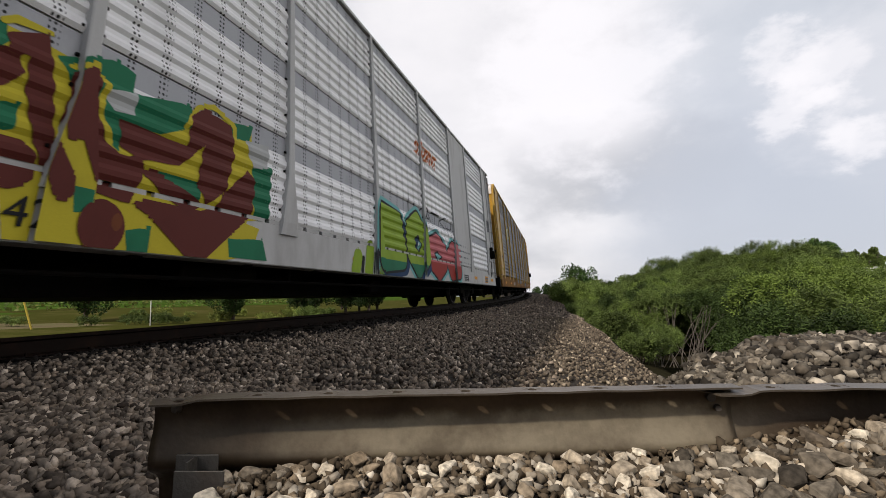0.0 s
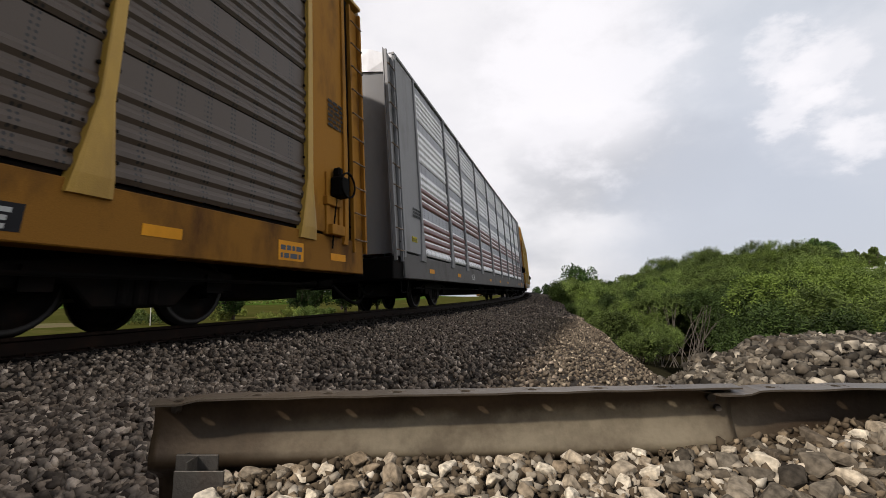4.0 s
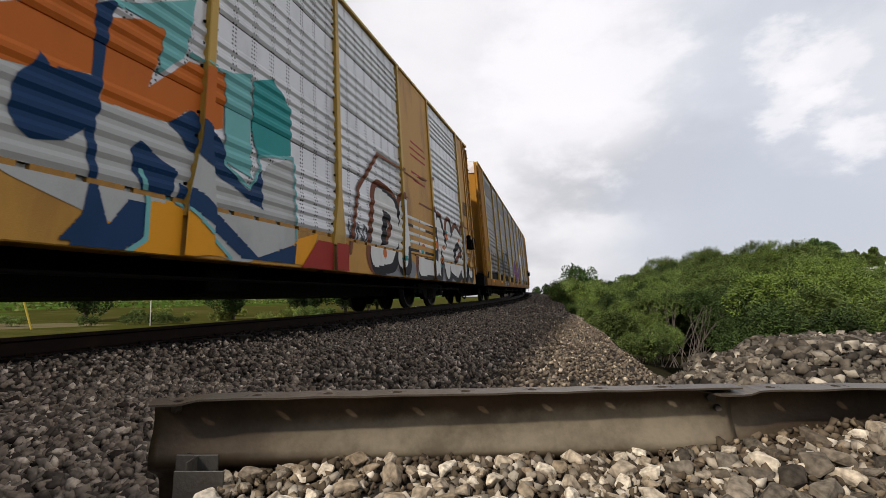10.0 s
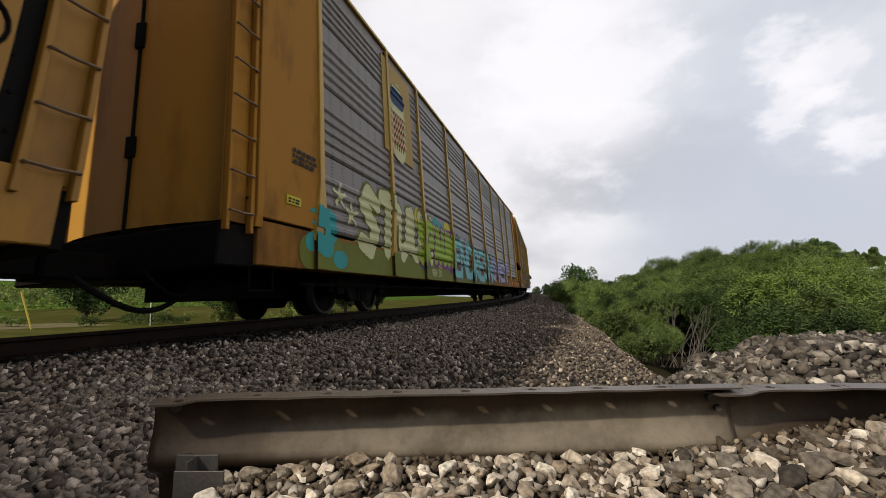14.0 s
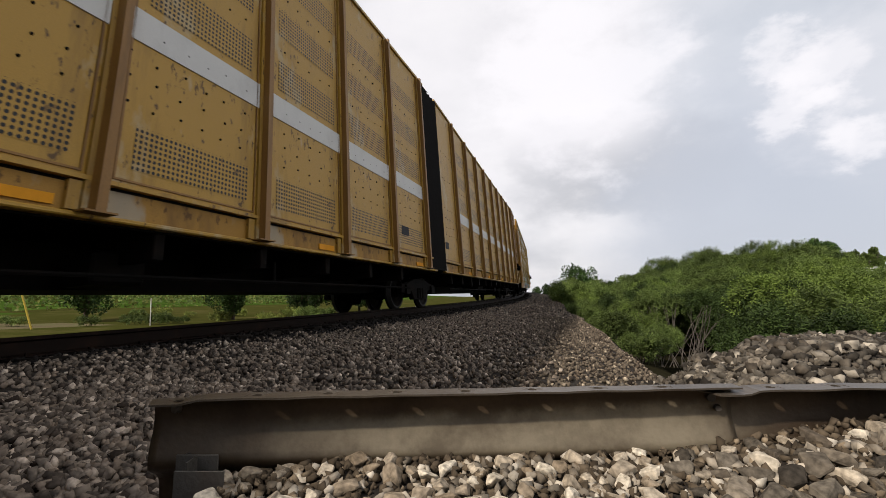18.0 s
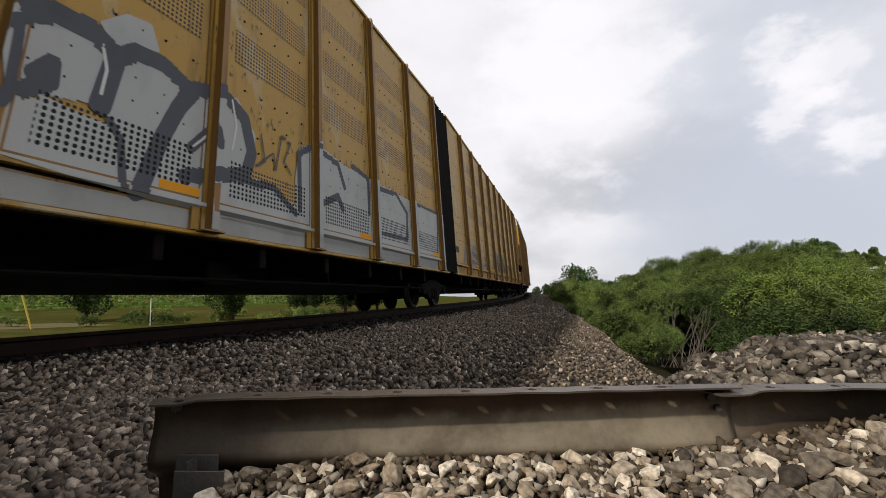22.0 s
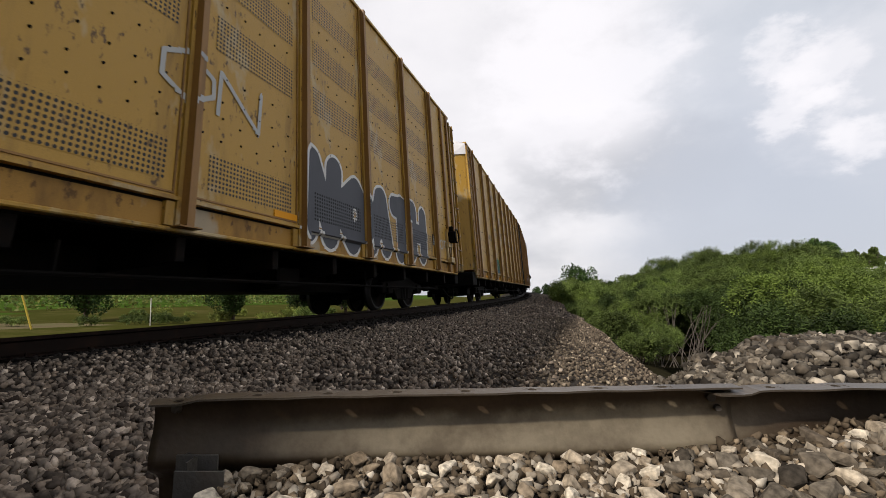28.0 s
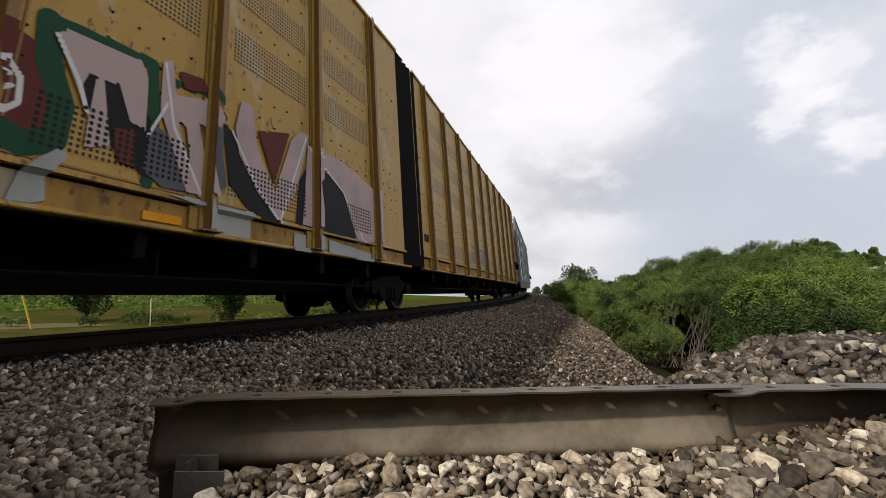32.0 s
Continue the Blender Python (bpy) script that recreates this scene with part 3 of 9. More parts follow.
    bolt = mat("edging_bolt", (0.10, 0.085, 0.07), 0.5, 0.6, 0.2, 9)

    def stud(root, a, d, z, r):
        bm = bmesh.new()
        bmesh.ops.create_cone(bm, cap_ends=True, segments=12, radius1=r, radius2=r * 0.8, depth=0.012)
        p = RIGHT * a + AHEAD * d
        bm.transform(Matrix.Translation((p.x, p.y, z)) @ Matrix.Rotation(radians(90), 4, "X"))
        part("bolt", bm, bolt, root, "rusty bolt head")

    stud(left, -0.565, 0.988, 0.105, 0.010)
    stud(left, -0.53, 0.975, 0.01, 0.009)
    stud(right, 0.612, 1.062, 0.113, 0.011)
    stud(right, 0.625, 1.06, 0.09, 0.008)
    # bracket standing before the plate's end
    br = tagged(new("steel_bracket"), "small rusty steel bracket standing against the edging plate", "bracket")
    stl = mat("bracket_steel", (0.10, 0.092, 0.08), 0.55, 0.5, 0.2, 7, dirt=RUST, dirt_amt=0.4)

    def plate(name, a0, a1, d, z0, z1, th=0.004):
        bm = soften(boxes((a0, a1, -th / 2, th / 2, z0, z1)), 0.001)
        m = Matrix((RIGHT, AHEAD, Vector((0, 0, 1)))).transposed().to_4x4()
        m.translation = AHEAD * d
        bm.transform(m)
        part(name, bm, stl, br)

    plate("back_leaf", -0.523, -0.440, 0.925, -0.2, 0.033)
    plate("front_leaf", -0.503, -0.409, 0.885, -0.2, 0.017)
    bm = boxes((-0.484, -0.480, 0.887, 0.923, -0.15, 0.031))
    m = Matrix((RIGHT, AHEAD, Vector((0, 0, 1)))).transposed().to_4x4()
    bm.transform(m)
    part("rib", bm, stl, br)


build_plate()


# ---- stones ----
def rock(n, seed, flat=0.75, blocky=0.7):
    """A broken stone: few flat faces, sharp edges, longer than wide."""
    r = random.Random(seed)
    bm = bmesh.new()
    sx, sy, sz = r.uniform(1.0, 1.25), r.uniform(0.78, 1.0), flat * r.uniform(0.8, 1.15)
    skew = r.uniform(-0.2, 0.2)
    for i in range(n):
        v = Vector((r.gauss(0, 1), r.gauss(0, 1), r.gauss(0, 1))).normalized()
        if i < 6:
            v = (Vector(((i & 1) * 2 - 1, (i >> 1 & 1) * 2 - 1, (i * 5 >> 2 & 1) * 2 - 1)) + 0.7 * v).normalized()
        cube = v / max(abs(c) for c in v)
        v = (v * (1 - blocky) + cube * blocky * 0.8) * r.uniform(0.82, 1.08)
        bm.verts.new((v.x * sx + skew * v.z, v.y * sy, v.z * sz))
    res = bmesh.ops.convex_hull(bm, input=bm.verts[:])
    bmesh.ops.delete(bm, geom=[g for g in res["geom_interior"] if isinstance(g, bmesh.types.BMVert)], context="VERTS")
    bmesh.ops.triangulate(bm, faces=bm.faces[:])
    vs = np.array([v.co[:] for v in bm.verts])
    bm.verts.index_update()
    fs = np.array([[v.index for v in f.verts] for f in bm.faces])
    bm.free()
    return vs, fs


def chipped(seed):
    """A larger stone with its corners knocked off."""
    r = random.Random(seed)
    vs, fs = rock(15, seed, 0.72, 0.6)
    bm = bmesh.new()
    bv = [bm.verts.new(v) for v in vs]
    for f in fs:
        bm.faces.new([bv[k] for k in f])
    bmesh.ops.recalc_face_normals(bm, faces=bm.faces[:])
    bmesh.ops.dissolve_limit(bm, angle_limit=0.22, verts=bm.verts[:], edges=bm.edges[:])
    bmesh.ops.bevel(bm, geom=bm.edges[:], offset=0.1, segments=1, affect="EDGES", clamp_overlap=True)
    for v in bm.verts:
        v.co *= 1 + r.uniform(-0.025, 0.025)
    bmesh.ops.triangulate(bm, faces=bm.faces[:])
    bm.verts.index_update()
    out = np.array([v.co[:] for v in bm.verts]), np.array([[v.index for v in f.verts] for f in bm.faces])
    bm.free()
    return out


ROCKS = [rock(7 + i % 3, 100 + i, 0.70, 0.55) for i in range(22)]
ROCKS_FINE = [chipped(300 + i) for i in range(26)]


def scatter(name, places, sizes, material, label, parent, seed):
    """Many stones as one mesh: places N x 3, sizes N."""
    rng = np.random.default_rng(seed)
    kinds = rng.integers(0, len(ROCKS), len(places))
    V, F, base = [], [], 0
    for k in range(len(ROCKS)):
        sel = np.where(kinds == k)[0]
        if not len(sel):
            continue
        vs, fs = ROCKS[k]
        q = rng.normal(size=(len(sel), 4))
        q /= np.linalg.norm(q, axis=1, keepdims=True)
        w, x, y, z = q.T
        R = np.stack([1 - 2 * (y * y + z * z), 2 * (x * y - z * w), 2 * (x * z + y * w), 2 * (x * y + z * w), 1 - 2 * (x * x + z * z), 2 * (y * z - x * w),
                      2 * (x * z - y * w), 2 * (y * z + x * w), 1 - 2 * (x * x + y * y)], -1).reshape(-1, 3, 3)
        pts = np.einsum("nij,vj->nvi", R, vs) * sizes[sel][:, None, None] + places[sel][:, None, :]
        V.append(pts.reshape(-1, 3))
        F.append((fs[None] + (np.arange(len(sel)) * len(vs))[:, None, None] + base).reshape(-1, 3))
        base += len(sel) * len(vs)
    V, F = np.concatenate(V), np.concatenate(F)
    me = bpy.data.meshes.new(name)
    me.vertices.add(len(V))
    me.vertices.foreach_set("co", V.ravel())
    me.loops.add(len(F) * 3)
    me.loops.foreach_set("vertex_index", F.ravel())
    me.polygons.add(len(F))
    me.polygons.foreach_set("loop_start", np.arange(len(F)) * 3)
    me.update(calc_edges=True)
    me.materials.append(material)
    return tagged(put(name, me, parent), label, kind="stuff")


def build_stones():
    rng = np.random.default_rng(5)
    near, far, ns, fs_ = [], [], [], []
    brown, bz = [], []
    for _ in range(62000):
        s, o = rng.uniform(-0.6, 13.0) if rng.random() < 0.78 else rng.uniform(-7.0, -0.6), rng.uniform(0.22, 5.5)
        p, out, fwd = rail_at(s)
        q = p + out * o
        a, d = camera_side(q.x, q.y)
        if _ % 5 == 0:
            s, o = rng.uniform(-0.8, 2.6), rng.uniform(1.2, 4.3)
            p, out, fwd = rail_at(s)
            q = p + out * o
            a, d = camera_side(q.x, q.y)
        if o < dark_width(s) + rng.uniform(-0.15, 0.15):
            continue
        if o > edge(s) + 0.25 or (a > -0.64 and d < 1.01 + 0.06 * a) or d < -7.0 or (a > 0.45 * d and 0 < d < 2.8):
            continue
        r = rng.uniform(0.016, 0.034) * (1.25 if rng.random() < 0.06 else 1)
        if o > edge(s) - 1.5 + 0.9 * rng.random() and d > 2.2:
            brown.append((q.x, q.y, ground_z(q.x, q.y) + 0.8 * r * rng.uniform(-0.1, 0.6)))
            bz.append(0.8 * r)
            continue
        near.append((q.x, q.y, ground_z(q.x, q.y) + r * rng.uniform(-0.1, 0.75)))
        ns.append(r)
    for _ in range(15000):
        s, o = 13 + 55 * rng.random() ** 1.6, rng.uniform(0.3, 5.2)
        p, out, fwd = rail_at(s)
        q = p + out * o
        if o > edge(s) + 0.2 or o < dark_width(s):
            continue
        r = rng.uniform(0.025, 0.05)
        far.append((q.x, q.y, ground_z(q.x, q.y) + r * rng.uniform(-0.2, 0.5)))
        fs_.append(r)
    dark_pts, oz = [], []
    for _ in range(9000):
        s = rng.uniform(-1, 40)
        o = rng.choice((rng.uniform(-2.4, -0.2), rng.uniform(0.05, dark_width(s) + 0.15)))
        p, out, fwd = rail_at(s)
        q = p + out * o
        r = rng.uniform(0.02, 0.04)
        dark_pts.append((q.x, q.y, ground_z(q.x, q.y) + r * 0.3))
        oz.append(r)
    scatter("ballast_near", np.array(near), np.array(ns), M_BALLAST, "angular grey ballast stones beside the track", ground, 1)
    scatter("shoulder_gravel", np.array(brown), np.array(bz), M_SHOULDER, "fine brown gravel on the shoulder above the thicket", ground, 9)
    scatter("ballast_far", np.array(far), np.array(fs_), M_BALLAST, "grey ballast stones along the track shoulder", ground, 2)
    scatter("oily_ballast", np.array(dark_pts), np.array(oz), M_DARKROCK, "near-black ballast beside the rails", ground, 6)
    # heap beyond the plate: larger limestone lumps
    hp, hs = [], []
    for _ in range(7500):
        d = 1.12 + 2.3 * rng.random() ** 1.2
        a = d * rng.uniform(0.36, 1.35)
        q = RIGHT * a + AHEAD * d
        r = 0.010 + 0.026 * rng.random() ** 1.8
        hp.append((q.x, q.y, ground_z(q.x, q.y) + r * rng.uniform(-0.2, 0.6)))
        hs.append(r)
    scatter("stone_heap_fill", np.array(hp), np.array(hs), M_HEAP, "heaped broken limestone and grey rock", ground, 3)
    gp, gz = [], []
    for _ in range(9000):
        a, d = rng.uniform(-1.2, 4.0), rng.uniform(-3.0, 0.45)
        q = RIGHT * a + AHEAD * d
        r = rng.uniform(0.01, 0.03)
        gp.append((q.x, q.y, ground_z(q.x, q.y) + r * 0.3))
        gz.append(r)
    scatter("loose_stone", np.array(gp), np.array(gz), M_HEAP, "loose broken stone on the ground round the edging", ground, 8)
    # fines between the stones at the camera's feet
    fp, fz = [], []
    for _ in range(6500):
        a, d = rng.uniform(-0.5, 1.5), rng.uniform(0.4, 1.04)
        q = RIGHT * a + AHEAD * d
        r = rng.uniform(0.004, 0.015)
        fp.append((q.x, q.y, ground_z(q.x, q.y) + r * 0.4))
        fz.append(r)
    scatter("stone_chips", np.array(fp), np.array(fz), M_SOILCHIP, "small limestone chips and grit", ground, 4)
    mp_, mz = [], []
    for _ in range(1500):
        a, d = rng.uniform(-0.44, 1.4), rng.uniform(0.5, 1.0)
        if d > 0.965 + 0.058 * a:
            continue
        q = RIGHT * a + AHEAD * d
        r = rng.uniform(0.009, 0.018)
        mp_.append((q.x, q.y, ground_z(q.x, q.y) + r * 0.4))
        mz.append(r)
    scatter("small_stones", np.array(mp_), np.array(mz), M_LIME, "small pale limestone pieces", ground, 7)
    # single stones in front of the plate and on the heap's crest
    meshes = []
    for i, (vs, fs) in enumerate(ROCKS_FINE):
        me = mesh_of("stone", vs, [tuple(map(int, f)) for f in fs], (M_LIME_ROUGH,))
        meshes.append(me)
    rr = random.Random(11)
    spots = []
    tries = 0
    while len(spots) < 260 and tries < 16000:
        tries += 1
        a, d = rr.uniform(-0.46, 1.35), rr.uniform(0.55, 1.03)
        r = rr.choice((0.018, 0.022, 0.026, 0.030) if tries < 3000 else (0.013, 0.016, 0.019)) * min(1.22, 1 + 0.5 * max(0, a - 0.25))
        d_max = 0.985 + 0.058 * a - 0.8 * r
        if d > d_max or any((a - b) ** 2 + (d - e) ** 2 < (0.72 * (r + q)) ** 2 for b, e, q in spots):
            continue
        spots.append((a, d, r))
    n0 = len(spots)
    tries = 0
    while len(spots) < n0 + 120 and tries < 8000:
        tries += 1
        d = rr.uniform(1.25, 2.4)
        a = d * rr.uniform(0.44, 1.1)
        r = rr.choice((0.018, 0.021, 0.025, 0.030, 0.036, 0.045))
        if any((a - b) ** 2 + (d - e) ** 2 < (0.7 * (r + q)) ** 2 for b, e, q in spots[n0:]):
            continue
        spots.append((a, d, r))
    heap = []
    for me in meshes:
        c = me.copy()
        c.materials[0] = M_HEAP_ROUGH
        heap.append(c)
    rusty = [me.copy() for me in meshes[:5]]
    for c in rusty:
        c.materials[0] = M_RUST_ROUGH
    for a, d, r in spots:
        q = RIGHT * a + AHEAD * d
        m = pose(q.x, q.y, ground_z(q.x, q.y) + 0.35 * r, rr.uniform(-25, 25), rr.uniform(-25, 25), rr.uniform(0, 360))
        kit = heap if d > 1.2 or (a > 0.42 and rr.random() < 0.8) else meshes
        if rr.random() < 0.02:
            kit = rusty
        ob = put("stone", kit[rr.randrange(len(kit))], ground, m)
        ob.scale = (r, r * rr.uniform(0.75, 1.1), r * rr.uniform(0.8, 1.1))


build_stones()


# ---- planting ----
def leaf_cloud(name, clumps, count, size, material, seed, long=2.2):
    """A crown of separate small leaves round several clump centres (x, y, z, radius)."""
    rng = np.random.default_rng(seed)
    w = np.array([c[3] ** 2 for c in clumps])
    pick = rng.choice(len(clumps), count, p=w / w.sum())
    C = np.array(clumps)
    d = rng.normal(size=(count, 3))
    d /= np.linalg.norm(d, axis=1, keepdims=True)
    rad = C[pick, 3] * rng.uniform(0.55, 1.08, count)
    P = C[pick, :3] + d * rad[:, None] * np.array([0.9, 0.9, 1.25])
    ax = d * 0.9 + rng.normal(size=(count, 3)) * 0.45 + np.array([0, 0, 0.4])
    ax /= np.linalg.norm(ax, axis=1, keepdims=True)
    sd = np.cross(ax, rng.normal(size=(count, 3)))
    sd /= np.linalg.norm(sd, axis=1, keepdims=True)
    nrm = np.cross(ax, sd)
    l = size * rng.uniform(0.6, 1.4, count)[:, None]
    V = np.stack([P, P + ax * l * 0.5 + sd * l / long / 2 + nrm * l * 0.06, P + ax * l, P + ax * l * 0.5 - sd * l / long / 2 + nrm * l * 0.06], 1).reshape(-1, 3)
    F = np.arange(count * 4).reshape(-1, 4)
    me = bpy.data.meshes.new(name)
    me.vertices.add(len(V))
    me.vertices.foreach_set("co", V.ravel())
    me.loops.add(count * 4)
    me.loops.foreach_set("vertex_index", F.ravel())
    me.polygons.add(count)
    me.polygons.foreach_set("loop_start", np.arange(count) * 4)
    me.update(calc_edges=True)
    me.materials.append(material)
    return me


def stems(name, n, h, spread, material, seed, r0=0.02):
    rng = random.Random(seed)
    bm = bmesh.new()
    for _ in range(n):
        a = rng.uniform(0, 6.28)
        p, pts, rad = Vector((rng.uniform(-0.15, 0.15), rng.uniform(-0.15, 0.15), -0.3)), [], []
        v = Vector((math.cos(a) * spread, math.sin(a) * spread, 1)).normalized()
        for i in range(5):
            pts.append(p.copy())
            rad.append(r0 * (1 - 0.18 * i))
            p += v * h / 4
            v = (v + Vector((rng.uniform(-0.25, 0.25), rng.uniform(-0.25, 0.25), 0.05))).normalized()
        tube(bm, pts, rad, 5)
    me = bpy.data.meshes.new(name)
    bm.to_mesh(me)
    bm.free()
    me.materials.append(material)
    return me


def spray_cloud(name, clumps, sprays, per, size, material, seed):
    """A crown of leafy shoots: each shoot stands out of a clump and carries a whorl of narrow leaves."""
    rng = np.random.default_rng(seed)
    C = np.array(clumps)
    w = C[:, 3] ** 2
    pick = rng.choice(len(clumps), sprays, p=w / w.sum())
    d = rng.normal(size=(sprays, 3)) + np.array([0, 0, 0.55])
    d /= np.linalg.norm(d, axis=1, keepdims=True)
    P = C[pick, :3] + d * (C[pick, 3] * rng.uniform(0.7, 1.02, sprays))[:, None] * np.array([1.0, 1.0, 1.1])
    ax = d * 0.7 + np.array([0, 0, 0.75]) + rng.normal(size=(sprays, 3)) * 0.22
    ax /= np.linalg.norm(ax, axis=1, keepdims=True)
    e1 = np.cross(ax, rng.normal(size=(sprays, 3)))
    e1 /= np.linalg.norm(e1, axis=1, keepdims=True)
    e2 = np.cross(ax, e1)
    shoot = size * rng.uniform(1.2, 2.2, sprays)
    f = (np.arange(per) + 0.5) / per
    az = 2.4 * np.arange(per)[None, :] + rng.uniform(0, 6.28, (sprays, 1))
    out = e1[:, None, :] * np.cos(az)[..., None] + e2[:, None, :] * np.sin(az)[..., None]
    base = P[:, None, :] + ax[:, None, :] * (shoot[:, None] * f[None, :])[..., None]
    lean = (0.35 + 0.9 * f)[None, :, None]
    la = out + ax[:, None, :] * lean + rng.normal(size=(sprays, per, 3)) * 0.14
    la /= np.linalg.norm(la, axis=2, keepdims=True)
    sd = np.cross(la, ax[:, None, :] + 0.3 * rng.normal(size=(sprays, per, 3)))
    sd /= np.linalg.norm(sd, axis=2, keepdims=True)
    l = (size * rng.uniform(0.75, 1.25, (sprays, per)) * (1.15 - 0.55 * f)[None, :])[..., None]
    droop = np.array([0, 0, -0.18])
    V = np.stack([base, base + la * l * 0.45 + sd * l * 0.16, base + la * l + droop * l, base + la * l * 0.45 - sd * l * 0.16], 2).reshape(-1, 3)
    n = sprays * per
    me = bpy.data.meshes.new(name)
    me.vertices.add(n * 4)
    me.vertices.foreach_set("co", V.ravel())
    me.loops.add(n * 4)
    me.loops.foreach_set("vertex_index", np.arange(n * 4))
    me.polygons.add(n)
    me.polygons.foreach_set("loop_start", np.arange(n) * 4)
    me.update(calc_edges=True)
    me.materials.append(material)
    return me


def shrub_kind(seed, h, w, leaves, size, material):
    r = random.Random(seed)
    clumps = []
    for _ in range(15):
        a, q = r.uniform(0, 6.28), math.sqrt(r.uniform(0, 0.9))
        z = h * r.uniform(0.32, 0.80) * (1 - 0.34 * q * q)
        clumps.append((math.cos(a) * q * w, math.sin(a) * q * w, z, h * r.uniform(0.13, 0.22)))
    return spray_cloud("crown", clumps, leaves // 6, 9, size * 1.45, material, seed), stems("stem", 6, h * 0.7, 0.35, M_BARK, seed)


def leggy_kind(seed):
    """A bush whose leaves begin above bare stems."""
    r = random.Random(seed)
    clumps = []
    for _ in range(14):
        a, q = r.uniform(0, 6.28), math.sqrt(r.uniform(0, 1.0))
        clumps.append((math.cos(a) * q * 1.5, math.sin(a) * q * 1.5, r.uniform(2.2, 3.0) - 0.25 * q, r.uniform(0.35, 0.55)))
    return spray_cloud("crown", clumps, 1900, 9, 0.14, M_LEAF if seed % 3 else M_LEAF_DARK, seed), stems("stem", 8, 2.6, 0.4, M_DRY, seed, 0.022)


def place_plant(name, kind, x, y, scale, rz, label, cat, group):
    ob = tagged(new(name), label, cat, group)
    ob.matrix_basis = pose(x, y, ground_z(x, y) - 0.05, 0, 0, rz)
    for nm, me in (("crown", kind[0]), ("trunk", kind[1])):
        c = put(nm, me, ob)
        c.scale = (scale, scale, scale)
    return ob


# height of the thicket's top over the eye per metre of distance, by its bearing from the line of sight
THICKET_TOP = [(0.16, 0.016), (0.22, 0.034), (0.30, 0.060), (0.38, 0.074), (0.45, 0.092), (0.52, 0.106), (0.62, 0.114), (0.78, 0.113), (0.88, 0.096), (0.94, 0.080), (1.0, 0.074), (1.3, 0.068)]


def build_plants():
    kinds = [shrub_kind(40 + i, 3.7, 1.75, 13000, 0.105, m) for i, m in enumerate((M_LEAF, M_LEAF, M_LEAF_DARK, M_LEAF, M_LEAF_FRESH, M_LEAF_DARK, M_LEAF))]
    r = random.Random(3)
    lab = "leafy green shrub in a dense thicket below the track"
    # the thicket rises away from the track like a bank; share: part of the full height that a row reaches
    for o, n, s0, s1, share in ((7.5, 5, 13.5, 19, 0.30), (8.7, 4, 9.5, 13, 0.06), (8.0, 14, 20, 62, 0.30), (9.8, 14, 14, 60, 0.42), (11.4, 16, 11, 62, 0.56), (14, 18, 8, 60, 0.72),
                                (17, 20, 6, 60, 0.88), (22, 22, 4, 60, 1.0), (27, 20, 6, 60, 1.0)):
        for i in range(n):
            s = s0 + (s1 - s0) * (i + r.uniform(0, 0.7)) / n
            q, out, fwd = rail_at(s)
            q = q + out * (o + r.uniform(-0.8, 0.8))
            a, d = camera_side(q.x, q.y)
            bearing = a / max(1.0, d)
            if (o < 12 and d < 24 and 0.45 < bearing < 0.69) or (o < 9 and d < 12 and bearing < 0.78):
                continue
            k = share * ramp(bearing, THICKET_TOP)
            h = EYE.z + k * d * r.uniform(0.9, 1.03) - ground_z(q.x, q.y)
            # low rows mostly take the darker leaf, painting in the thicket's shade
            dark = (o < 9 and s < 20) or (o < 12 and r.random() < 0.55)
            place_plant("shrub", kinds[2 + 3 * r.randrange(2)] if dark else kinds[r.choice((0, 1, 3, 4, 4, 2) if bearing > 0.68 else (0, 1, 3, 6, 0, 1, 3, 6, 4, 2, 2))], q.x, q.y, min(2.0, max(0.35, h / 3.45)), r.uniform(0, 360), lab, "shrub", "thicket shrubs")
    # leggy bushes over a dark hollow, on bare pale stems
    legs = [leggy_kind(60 + i) for i in range(3)]
    for i, (b, d, k) in enumerate(((0.40, 20.5, 0.78), (0.46, 19.5, 0.84), (0.51, 21.0, 0.92), (0.56, 19.0, 0.88), (0.61, 20.5, 0.98), (0.66, 18.5, 0.92), (0.47, 23.5, 1.0), (0.55, 24.0, 1.1), (0.63, 23.5, 1.12))):
        q = RIGHT * (b * d) + AHEAD * d
        place_plant("shrub", legs[i % 3], q.x, q.y, k, 70 * i, "leggy bush on bare grey stems over a shaded hollow, shade painted into some leaves", "shrub", "thicket shrubs")
    for b, d, rz in ((0.475, 17.0, 10), (0.515, 16.6, 100), (0.545, 17.2, 200)):
        q = RIGHT * (b * d) + AHEAD * d
        brush = tagged(new("dead_brush"), "tangle of bare grey branches in the shaded hollow", "dead branches", "dead brush")
        brush.matrix_basis = pose(q.x, q.y, ground_z(q.x, q.y), 0, 0, rz)
        for j in range(3):
            put("branch", stems("branch", 3, 2.7, 0.5, M_DRY, 900 + 10 * j + rz, 0.022), brush)


build_plants()


